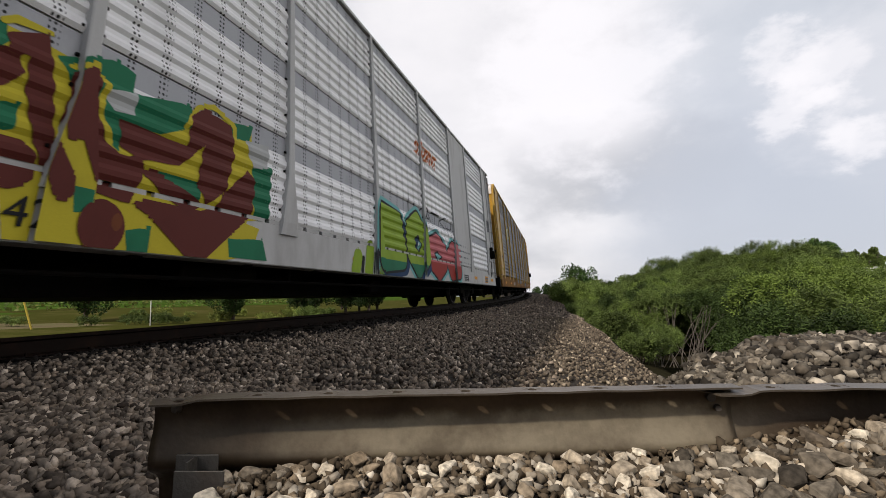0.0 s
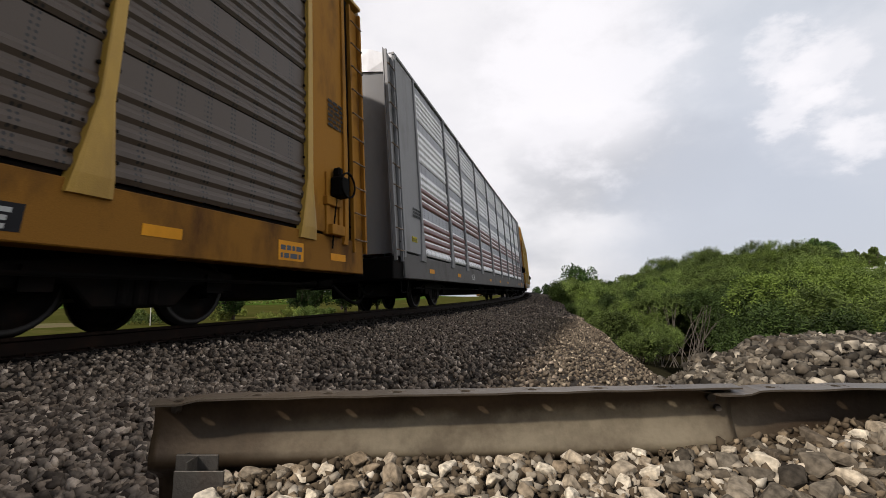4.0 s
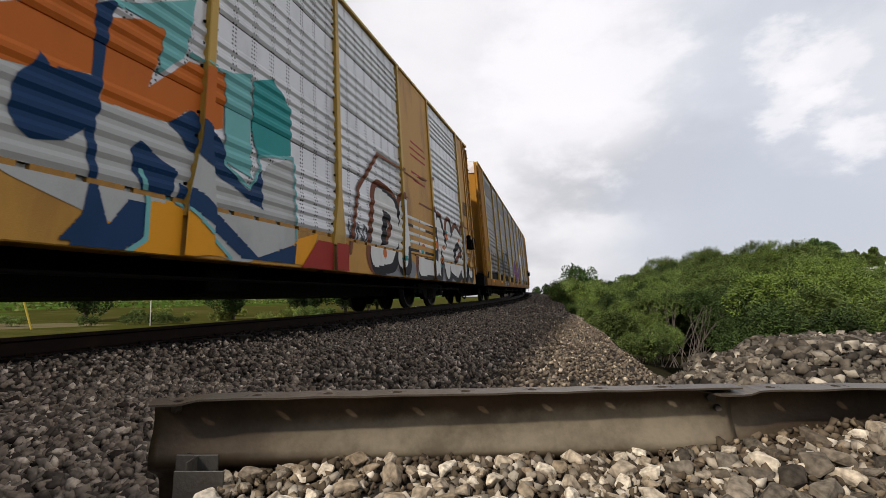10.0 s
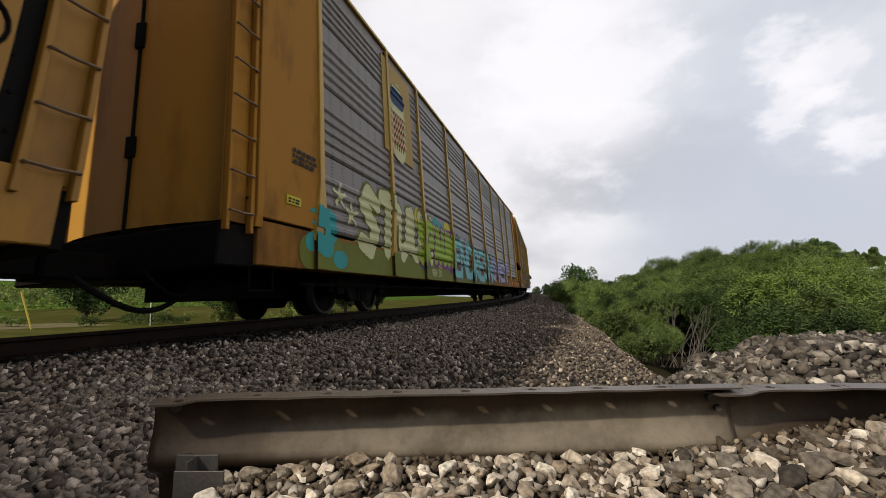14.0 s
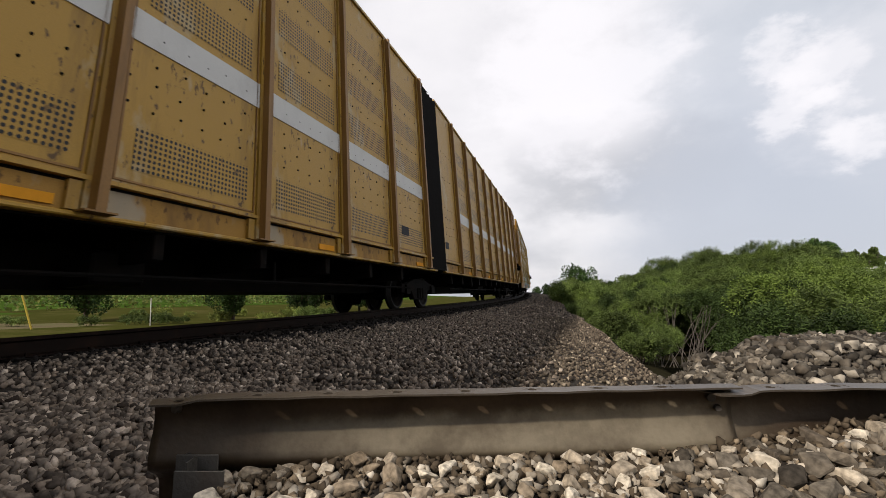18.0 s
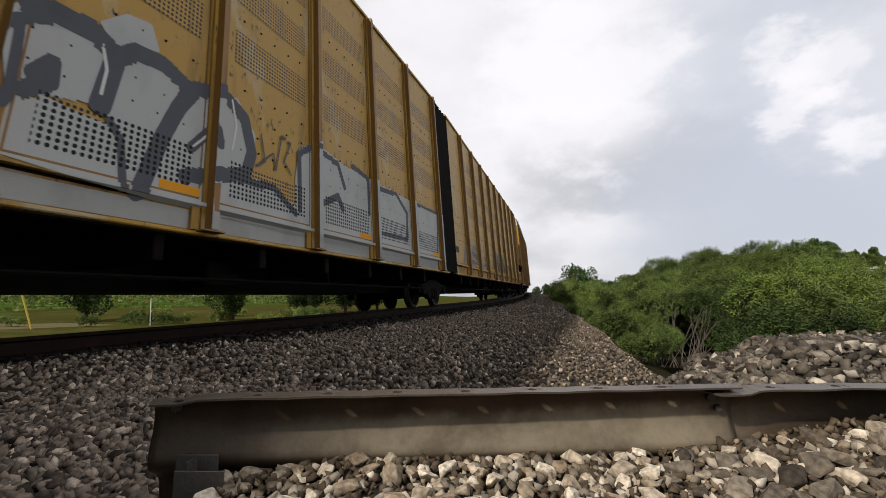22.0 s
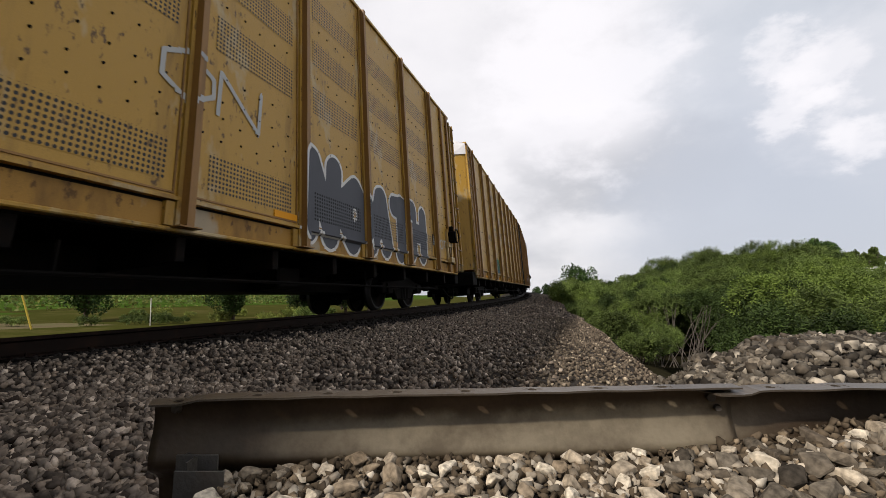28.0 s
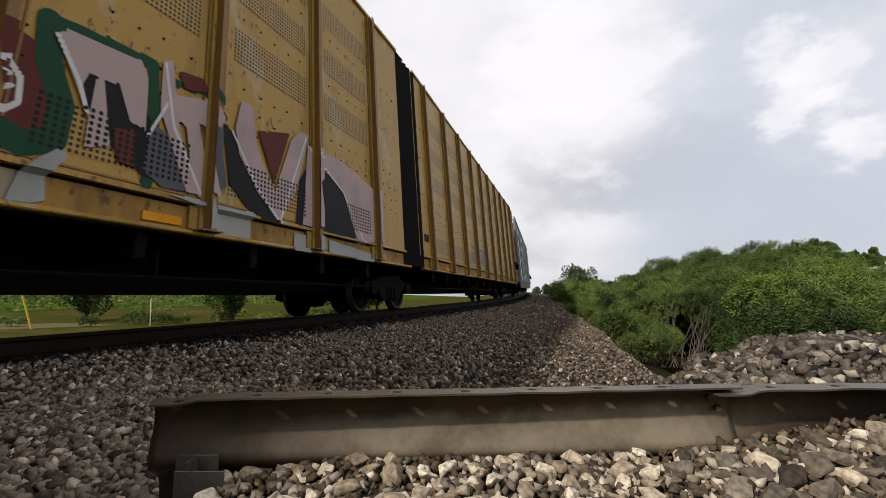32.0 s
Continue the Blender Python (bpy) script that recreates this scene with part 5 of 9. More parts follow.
def coupler(car, L, which):
    def make():
        bm = soften(boxes((-0.12, 0.12, -L / 2 - 0.75, -L / 2 + 0.4, 0.58, 0.82), (-0.2, 0.2, -L / 2 - 0.95, -L / 2 - 0.6, 0.56, 0.86)), 0.03)
        return simple("coupler", bm, M_STEEL)

    def hose():
        bm = bmesh.new()
        pts = [(0.5 + 0.15 * math.sin(t * 3), -L / 2 + 0.3 - 1.5 * t, 0.62 - 0.42 * math.sin(math.pi * min(1, t * 0.95))) for t in [i / 12 for i in range(13)]]
        tube(bm, pts, 0.032, 7)
        pts = [(0.8, -L / 2 + 0.2 - 0.9 * t, 0.6 - 0.25 * math.sin(math.pi * t)) for t in [i / 8 for i in range(9)]]
        tube(bm, pts, 0.018, 6)
        return simple("air_hose", bm, M_RUBBER)
    m = None if which < 0 else HALF
    put("coupler", cached(("coupler", L), make), car, m, "cast steel coupler")
    if which < 0:
        put("air_hose", cached(("hose", L), hose), car, m, "sagging black air hose")

    def step():
        bm = bmesh.new()
        for x in (1.42,):
            tube(bm, [(x, -L / 2 + 0.12, 0.9), (x, -L / 2 + 0.12, 0.36), (x, -L / 2 + 0.55, 0.36), (x, -L / 2 + 0.55, 0.9)], 0.015, 5)
        return simple("sill_step", bm, M_STEEL)
    put("sill_step", cached(("step", L), step), car, m)


DOOR_TOP = 0.42


def car_end(car, L, paint, which, door=True, leaf=None, top=TOP):
    """End posts, curved door leaves, ladders at one end; which: -1 leading, 1 trailing."""
    m = None if which < 0 else HALF
    if door:
        for s in (1, -1):
            put("end_door", end_door_mesh(leaf or (M_DOOR if paint is M_AMBER else paint), s, top - DOOR_TOP), car, (Matrix.Identity(4) if which < 0 else HALF) @ pose(0, -L / 2, 0), "curved painted end door")

        def seam():
            bm = boxes((-0.02, 0.02, -L / 2 - 0.345, -L / 2 - 0.2, 1.15, top - DOOR_TOP))
            for z, t in ((3.6, 0.12), (2.1, 0.09)):
                box_bm(bm, -0.06, 0.06, -L / 2 - 0.37, -L / 2 - 0.3, z, z + 3 * t)
            return simple("door_latch", bm, M_RUBBER)
        put("door_latch", cached(("seam", L, top), seam), car, m, "black seam and latch bars of the doors")

        def slot():
            bm = bmesh.new()
            for sx in (-1, 1):
                pts = [(sx * (0.35 + 0.1 * i), -L / 2 - 0.34 * (1 - ((0.35 + 0.1 * i) / 1.45) ** 2.2) - 0.0) for i in range(7)]
                for (x0, y0), (x1, y1) in zip(pts, pts[1:]):
                    bm.faces.new([bm.verts.new(p) for p in ((x0, y0 - 0.015, 3.84), (x1, y1 - 0.015, 3.84), (x1, y1 - 0.015, 4.0), (x0, y0 - 0.015, 4.0))])
            return simple("door_slot", bm, M_RUBBER)
        if paint is M_GOLD:
            put("door_slot", cached(("slot", L), slot), car, m, "black slots in the doors")

        def cap():
            bm = bmesh.new()
            w = hx(top - DOOR_TOP)
            a = [bm.verts.new((w * t, -L / 2 - 0.36 * (1 - abs(t) ** 2.2), top - DOOR_TOP)) for t in (-1, -0.66, -0.33, 0, 0.33, 0.66, 1)]
            b = [bm.verts.new((hx(top) * t, -L / 2 - 0.2 * (1 - abs(t) ** 2.2), top + 0.28 * (1 - abs(t) ** 2.6))) for t in (-1, -0.66, -0.33, 0, 0.33, 0.66, 1)]
            for i in range(6):
                bm.faces.new((a[i], a[i + 1], b[i + 1], b[i]))
            return simple("end_cap", bm, M_WHITE)
        put("end_cap", cached(("cap", L, top), cap), car, m, "pale sheet cap over the end doors")

        def buffer_beam():
            bm = soften(boxes((-1.48, 1.48, -L / 2 - 0.47 if which < 0 else -L / 2 - 0.02, -L / 2 + 0.3, 0.62, 1.1)), 0.02)
            return simple("end_sill", bm, M_STEEL)
        put("end_sill", cached(("esill", L, which), buffer_beam), car, m, "dark rusty end sill")
    coupler(car, L, which)
    for turn in (None, HALF):
        end_ladder(car, L, paint, which, turn, top)


def rack_car(L, spacing, scheme, paint, post_paint, sill=1.2, leaf=None, ends=(True, True), flare=True, label=""):
    """A fully enclosed car carrier of ribbed sheets. spacing: bays along the car from its leading end, ribbed or smooth."""
    car = tagged(new("autorack_car"), label, "rail car", "train cars")
    underframe(car, L, paint, (-L / 2 + 3.75, L / 2 - 3.75), (0.65, sill))
    put("roof", roof_mesh(L, M_ROOF), car, pose(0, -L / 2, 0), "ribbed sheet metal roof")
    for side in (1, -1):
        turn = Matrix.Identity(4) if side > 0 else HALF
        for a, b, kind in spacing:
            y = a - L / 2 if side > 0 else -(b - L / 2)
            if kind == "r":
                put("side_panel", panel_mesh(b - a, scheme), car, turn @ pose(0, y, 0))
            else:
                short = GAP if b > L - 0.1 else 0.0
                put("plain_panel", slab_mesh("plain_panel", paint, 0, b - a - short, 1.235, TOP, 0.03, 0.04), car, turn @ pose(0, y if side > 0 else y + short, 0), "smooth painted side panel")
        for e in sorted(set([round(b[0], 3) for b in spacing] + [round(b[1], 3) for b in spacing])):
            y = e - L / 2 if side > 0 else -(e - L / 2)
            if 0.5 < e < L - 0.5:
                put("post", post_mesh(post_paint, flare, z0=1.08 if sill > 1.1 else 0.93), car, turn @ pose(0, y, 0))
        put("top_rail", slab_mesh("top_rail", post_paint, -L / 2, L / 2, TOP, TOP + 0.07, 0.06, 0.1), car, None if side > 0 else HALF)
        for far in (-L / 2 + 0.07, L / 2 - GAP - 0.04):
            put("corner_post", post_mesh(paint, False, 0.12, 1.1), car, turn @ pose(0, far if side > 0 else -far, 0), "painted end post")
    if sill > 1.1 and scheme[1] not in (HOLED[M_BROWN], HOLED[M_BROWN2], HOLED[M_MAROON]):
        tab = cached(("tab", paint.name), lambda: simple("sill_tab", boxes((1.46, 1.525, 0, 0.33, 1.197, 1.252)), paint))
        for i in range(57):
            put("sill_tab", tab, car, pose(0, -L / 2 + 1.8 + 0.42 * i, 0))
    for w in (-1, 1):
        if ends[0 if w < 0 else 1]:
            car_end(car, L, paint, w, True, leaf)
    return car


def vent_unit(L, first, last, front_end, label, plain=0):
    """One half of an articulated car carrier: smooth tan sheets with vents between slender posts."""
    car = tagged(new("autorack_unit"), label, "rail car", "train cars")
    if front_end:
        trucks = (-L / 2 + 3.4, L / 2 - 0.3)
    else:
        trucks = (L / 2 - 3.4,)
    underframe(car, L, M_TAN, trucks, (0.90, 0.945), 0.42)
    put("roof", roof_mesh(L, M_ROOF, TOP_V), car, pose(0, -L / 2, 0), "ribbed sheet metal roof")
    pitch = 2.03
    edges = [first + pitch * i for i in range(int((last - first) / pitch + 0.5) + 1)]
    # the gangway's fold starts short of the joint; the ladder stands clear of the last sheet
    full = [0.0 if front_end or first > 1 else -0.28] + edges + [L - 0.45 if front_end else L - GAP + 0.42]
    y0, y1 = -L / 2, full[-1] - L / 2
    for side in (1, -1):
        turn = Matrix.Identity(4) if side > 0 else HALF
        for i, (a, b) in enumerate(zip(full, full[1:])):
            y = a - L / 2 if side > 0 else -(b - L / 2)
            w = b - a
            put("side_panel", slab_mesh("side_panel", M_TAN, 0.03, w - 0.03, 1.25, TOP_V, 0.0, 0.04, 0), car, turn @ pose(0, y, 0))
            put("sill_panel", slab_mesh("sill_panel", M_TANSILL, 0.05, w - 0.05, 0.95, 1.185, -0.03, 0.044, 0), car, turn @ pose(0, y, 0))
            if w > 1.5 and (plain if front_end else 0) < i < len(full) - 2:
                for z0, z1 in ((1.41, 1.85), (3.15, 3.6), (4.0, 4.45), (4.85, 5.3)):
                    put("vent", vent_mesh(w, z0, z1), car, turn @ pose(0, y, 0))
            if w > 1.5:
                put("panel_frame", panel_frame(w), car, turn @ pose(0, y, 0))
            put("rivets", rivet_mesh(w), car, turn @ pose(0, y, 0), "", "stuff")
        for e in edges:
            y = e - L / 2 if side > 0 else -(e - L / 2)
            put("post", vent_post(), car, turn @ pose(0, y, 0))
        # dark strip added as the shadow line beneath the sheets
        put("sill_gap", slab_mesh("sill_gap", M_STEEL, y0 + 0.05, y1 - 0.05, 1.186, 1.214, -0.036, 0.12, 0), car, None if side > 0 else HALF, "dark strip that paints the shadow line under the sheets")
        put("bottom_angle", slab_mesh("bottom_angle", M_TAN, y0, y1, 1.215, 1.255, 0.035, 0.14, 0), car, None if side > 0 else HALF)
        put("top_rail", slab_mesh("top_rail", M_TAN, y0, y1 if front_end else L / 2, TOP_V, TOP_V + 0.07, 0.04, 0.1), car, None if side > 0 else HALF)
        far = (-L / 2 + 0.13) if front_end else (L / 2 - GAP + 0.36)
        for dy in (0.0, 0.62 if front_end else -0.62):
            put("corner_post", post_mesh(M_POST, False, 0.15, 0.95, TOP_V), car, turn @ pose(0, far + dy if side > 0 else -far - dy, 0), "heavy rusty end post")
    car_end(car, L, M_TAN, -1 if front_end else 1, True, None, TOP_V)
    return car


def panel_frame(w):
    """Raised welded lip that runs round a sheet, close inside the posts."""
    def make():
        bm = bmesh.new()
        for y0, y1, z0, z1 in ((0.13, 0.15, 1.30, TOP_V - 0.06), (w - 0.15, w - 0.13, 1.30, TOP_V - 0.06), (0.13, w - 0.13, 1.285, 1.305)):
            v = [bm.verts.new(p) for p in ((hx(z0) + 0.001, y0, z0), (hx(z0) + 0.012, y0, z0), (hx(z0) + 0.012, y1, z0), (hx(z0) + 0.001, y1, z0),
                                           (hx(z1) + 0.001, y0, z1), (hx(z1) + 0.012, y0, z1), (hx(z1) + 0.012, y1, z1), (hx(z1) + 0.001, y1, z1))]
            for f in ((3, 2, 1, 0), (4, 5, 6, 7), (0, 1, 5, 4), (1, 2, 6, 5), (2, 3, 7, 6)):
                bm.faces.new([v[i] for i in f])
        return simple("panel_frame", bm, M_POST)
    return cached(("pframe", round(w, 3)), make)


def vent_post():
    def make():
        bm = bmesh.new()
        prev = None
        for z, k in ((0.95, 1.0), (1.3, 1.0), (TOP_V, 0.9)):
            ring = [bm.verts.new((hx(z) + x, y * k, z)) for x, y in ((-0.02, -0.10), (0.03, -0.10), (0.035, -0.055), (0.12, -0.045), (0.12, 0.045), (0.035, 0.055), (0.03, 0.10), (-0.02, 0.10))]
            if prev:
                for i in range(8):
                    f = bm.faces.new((prev[i], prev[(i + 1) % 8], ring[(i + 1) % 8], ring[i]))
                    f.material_index = 1 if i in (0, 1, 5, 6) else 0
            else:
                bm.faces.new(ring[::-1])
            prev = ring
        bm.faces.new(prev)
        box_bm(bm, hx(0.8) - 0.05, hx(0.8) + 0.13, -0.14, 0.14, 0.935, 0.95)
        n = len(bm.faces)
        box_bm(bm, hx(1.0) - 0.08, hx(1.0) + 0.012, -0.21, -0.11, 0.955, 1.2)
        bm.faces.ensure_lookup_table()
        for f in bm.faces[n:]:
            f.material_index = 1
        me = simple("post", bm, M_POST)
        me.materials.append(M_TAN)
        return me
    return cached("vent_post", make)


def vent_mesh(w, z0, z1):
    def make():
        a, b = 0.29, w - 0.25
        verts = [(hx(z0) + 0.004, a, z0), (hx(z0) + 0.004, b, z0), (hx(z1) + 0.004, b, z1), (hx(z1) + 0.004, a, z1)]
        me = mesh_of("vent", verts, [(0, 1, 2, 3)], (M_VENT,))
        layer = me.uv_layers.new(name="UVMap")
        for i, c in enumerate(((a, z0), (b, z0), (b, z1), (a, z1))):
            layer.data[i].uv = c
        return me
    return cached(("vent", round(w, 3), z0), make)


def rivet_mesh(w):
    def make():
        bm = bmesh.new()
        r = random.Random(int(w * 100))
        for z in (2.05, 2.3, 2.55, 2.85, 3.8, 4.65):
            k = 0.15
            while k < w - 0.1:
                bmesh.ops.create_cone(bm, cap_ends=True, segments=6, radius1=0.016, radius2=0.011, depth=0.014,
                                      matrix=Matrix.Translation((hx(z) + 0.006, k + r.uniform(-0.04, 0.04), z + r.uniform(-0.03, 0.03))) @ Matrix.Rotation(radians(90), 4, "Y"))
                k += 0.3
        return simple("rivets", bm, M_STEEL)
    return cached(("rivets", round(w, 2)), make)


def bellows(unit, L, gap):
    """Black folded gangway between two units, carried by the leading one."""
    bm = bmesh.new()
    n = 9
    prev = None
    for k in range(n + 1):
        y = L / 2 - 0.46 + (gap + 0.46) * k / n
        q = 0.075 if k % 2 else 0.02
        ring = [bm.verts.new(p) for p in ((hx(0.95) + q - 0.05, y, 0.95), (hx(TOP_V) + q - 0.05, y, TOP_V), (0.6, y, TOP_V + 0.25 + q), (-0.6, y, TOP_V + 0.25 + q),
                                          (-hx(TOP_V) - q + 0.05, y, TOP_V), (-hx(0.95) - q + 0.05, y, 0.95))]
        if prev:
            for i in range(6):
                bm.faces.new((prev[i], prev[(i + 1) % 6], ring[(i + 1) % 6], ring[i]))
        prev = ring
    return put("bellows", simple("bellows", bm, M_RUBBER), unit, None, "black folded rubber bellows")


def ride(car, L, s_mid, half):
    """Rows that carry a car along the track; s_mid: chainage of its middle when the clip starts."""
    rows = []
    for k in range(65):
        t = 0.5 * k
        s = s_mid - SPEED * t
        a, b = on_track(s - half, MID, 0), on_track(s + half, MID, 0)
        y = (b - a).normalized()
        side = (on_track(s, MID + 1, 0) - on_track(s, MID, 0)).normalized()
        z = side.cross(y).normalized()
        m = Matrix((y.cross(z), y, z)).transposed().to_4x4()
        m.translation = (a + b) / 2
        rows.append((t, m))
    walk(car, rows)


def bays(shift=0.0, badge="r"):
    """Post spacing of the standard rack: five wide bays between two narrow ones, plain ends; badge: "p" makes the narrow bays smooth."""
    e = [0.0, 1.5, 4.45, 6.55] + [6.55 + 2.86 * k for k in range(1, 5)] + [20.85, 22.95, 25.9]
    e = [e[0]] + [v + shift for v in e[1:]] + [LEN]
    kinds = ["p", "r", badge] + ["r"] * 5 + [badge, "r", "p"]
    return list(zip(e, e[1:], kinds))


LEN = 27.4


def scheme(lower, rib, valley, band, upper=None):
    return (HOLED[lower], HOLED[rib], HOLED[valley], HOLED[band], M_STEEL, HOLED[upper or rib])


S_SILVER = scheme(M_SILVER, M_SILVER, M_SILVER, M_SILVER)
S_BANDED = scheme(M_WHITE, M_WHITE, M_WHITE, M_BAND)
S_MAROON = scheme(M_BAND, M_MAROON, M_WHITE, M_BAND, M_WHITE)
S_BROWN = scheme(M_BROWN, M_BROWN, M_BROWN, M_BROWN)
S_GRIME = scheme(M_BROWN2, M_BROWN2, M_BROWN2, M_BROWN2)
S_SOOT = scheme(M_SOOT, M_SOOT, M_SOOT, M_SOOT)
S_LIGHT = scheme(M_SILVER, M_SILVER, M_SILVER, M_BAND)
TRAIN, META, REAR_UNITS, PAINTS = [], {}, set(), {}


def add_rack(s_front, spacing, sch, paint, post_paint, label, sill=1.2, leaf=None):
    car = rack_car(LEN, spacing, sch, paint, post_paint, sill, leaf, label=label)
    PAINTS[car.name] = paint
    META[car.name] = (LEN, "r", sorted(set(round(b[0], 3) for b in spacing if b[0] > 0.5)) + [spacing[-1][0]], sill)
    TRAIN.append((car, LEN, s_front + LEN / 2, 9.9))
    return car


def add_pair(s_front, l1, l2, label1, label2, close=True, gap=0.65):
    """close: the leading unit has a post right at the joint, the trailing one further off; else the reverse."""
    e1, e2, n1 = (0.85, 1.95, 9) if close else (1.85, 0.85, 9)
    a = vent_unit(l1, l1 - e1 - 2.03 * n1, l1 - e1, True, label1, 0 if close else 2)
    bellows(a, l1, gap)
    META[a.name] = (l1, "v", [l1 - e1 - 2.03 * i for i in range(n1 + 1)][::-1], 0.95)
    TRAIN.append((a, l1, s_front + l1 / 2, 8.0))
    n2 = 8 if close else 9
    b = vent_unit(l2, e2, e2 + 2.03 * n2, False, label2)
    META[b.name] = (l2, "v", [e2 + 2.03 * i for i in range(n2 + 1)], 0.95)
    REAR_UNITS.add(b.name)
    TRAIN.append((b, l2, s_front + l1 + gap + l2 / 2, 8.0))
    return a, b


car_a = add_rack(-7.1, bays(badge="p"), S_BANDED, M_PEARL, M_PEARL, "white and grey ribbed autorack covered in bright graffiti")
car_b = add_rack(22.2, bays(), S_BROWN, M_GOLD, M_GOLD, "soot-brown ribbed autorack with yellow posts and ends")
car_c = add_rack(51.7, bays(-0.2), S_BROWN, M_AMBER, M_GOLD, "soot-brown ribbed autorack with pale graffiti along its foot")
car_d = add_rack(80.8, bays(-0.12), S_MAROON, M_GREY, M_GREY, "white autorack with maroon ribs and grey posts")
car_e = add_rack(110.16, bays(), S_LIGHT, M_AMBER, M_GOLD, "silver ribbed autorack with amber sills and graffiti")
car_f = add_rack(139.5, bays(-0.15), S_MAROON, M_GREY, M_GREY, "maroon-striped white autorack with blue graffiti")
car_g = add_rack(168.5, bays(badge="p"), S_SILVER, M_DOOR, M_GOLD, "silver ribbed autorack painted over with big graffiti letters", leaf=M_PALE)
car_h = add_rack(198.0, bays(-0.3), S_GRIME, M_AMBER, M_GOLD, "grimy ribbed autorack with purple and white graffiti", 0.95)
car_i = add_rack(226.9, bays(-0.12, "p"), S_SILVER, M_GOLDEN, M_GOLD, "clean silver ribbed autorack with amber sills and posts")
car_j = add_rack(256.2, bays(), S_GRIME, M_AMBER, M_GOLD, "soot-brown autorack with a green-painted sill and graffiti")
car_k = add_rack(284.8, bays(-0.2), S_SOOT, M_AMBER, M_GOLD, "dark grimy autorack with black and white graffiti", 0.95)
car_l, car_l2 = add_pair(314.1, 21.4, 20.0, "tan vented articulated autorack unit with a white band", "tan vented autorack unit with a white band")
car_m = add_rack(357.9, bays(0.45), S_LIGHT, M_GOLDEN, M_GOLD, "light grey ribbed autorack with amber sills and graffiti")
car_n, car_n2 = add_pair(387.6, 21.1, 20.2, "tan vented autorack unit with silver bubble graffiti", "weathered tan vented autorack unit")
car_o, car_o2 = add_pair(431.8, 20.9, 20.3, "tan vented autorack unit with blue and silver graffiti", "tan vented autorack unit with black and grey graffiti", False)
car_p, car_p2 = add_pair(475.8, 20.9, 20.3, "tan vented autorack unit", "tan vented autorack unit with dark drip graffiti")
car_q, car_q2 = add_pair(520.2, 21.1, 20.3, "tan vented autorack unit with a green painted patch", "tan vented autorack unit with faded graffiti", False)
car_r, car_r2 = add_pair(564.4, 21.2, 20.3, "tan vented autorack unit with purple and dark graffiti", "pale tan vented autorack unit", False)
add_rack(608.6, bays(), S_LIGHT, M_GREY, M_GREY, "grey ribbed autorack far back in the train")


# ---- paint on the cars ----
STROKES = {
    "A": [[(0, 0), (0.45, 1), (0.55, 1), (1, 0)], [(0.22, 0.35), (0.78, 0.35)]],
    "B": [[(0, 0), (0, 1), (0.7, 0.95), (0.75, 0.6), (0.1, 0.52), (0.85, 0.42), (0.85, 0.05), (0, 0)]],
    "C": [[(1, 0.85), (0.5, 1), (0, 0.6), (0.1, 0.1), (0.6, 0), (1, 0.2)]],
    "D": [[(0, 0), (0.05, 1), (0.7, 0.9), (1, 0.5), (0.7, 0.05), (0, 0)]],
    "E": [[(1, 1), (0, 1), (0, 0), (1, 0)], [(0, 0.52), (0.8, 0.52)]],
    "G": [[(1, 0.85), (0.4, 1), (0, 0.5), (0.3, 0.02), (0.95, 0.1), (0.95, 0.45), (0.55, 0.45)]],
    "H": [[(0, 0), (0, 1)], [(1, 0), (1, 1)], [(0, 0.5), (1, 0.5)]],
    "I": [[(0.5, 0), (0.5, 1)]],
    "F": [[(1, 1), (0, 1), (0, 0)], [(0, 0.52), (0.8, 0.52)]],
    "J": [[(0.3, 1), (1, 1), (0.9, 0.2), (0.4, 0), (0, 0.25)]],
    "K": [[(0, 0), (0, 1)], [(1, 1), (0.1, 0.5), (1, 0)]],
    "L": [[(0, 1), (0.05, 0), (1, 0.05)]],
    "M": [[(0, 0), (0.1, 1), (0.5, 0.4), (0.9, 1), (1, 0)]],
    "N": [[(0, 0), (0.05, 1), (0.95, 0), (1, 1)]],
    "O": [[(0.5, 0), (0.05, 0.3), (0.05, 0.75), (0.5, 1), (0.95, 0.7), (0.95, 0.3), (0.5, 0)]],
    "P": [[(0, 0), (0.05, 1), (0.85, 0.9), (0.85, 0.5), (0.1, 0.45)]],
    "R": [[(0, 0), (0.05, 1), (0.85, 0.9), (0.8, 0.55), (0.1, 0.48), (1, 0)]],
    "S": [[(1, 0.85), (0.4, 1), (0.05, 0.75), (0.9, 0.35), (0.6, 0), (0, 0.12)]],
    "T": [[(0, 1), (1, 1)], [(0.5, 1), (0.5, 0)]],
    "U": [[(0, 1), (0.05, 0.2), (0.5, 0), (0.95, 0.2), (1, 1)]],
    "V": [[(0, 1), (0.45, 0), (0.55, 0), (1, 1)]],
    "W": [[(0, 1), (0.25, 0), (0.5, 0.6), (0.75, 0), (1, 1)]],
    "X": [[(0, 0), (1, 1)], [(0, 1), (1, 0)]],
    "Y": [[(0, 1), (0.5, 0.5), (1, 1)], [(0.5, 0.5), (0.5, 0)]],
    "Z": [[(0, 1), (1, 1), (0, 0), (1, 0)]],
}
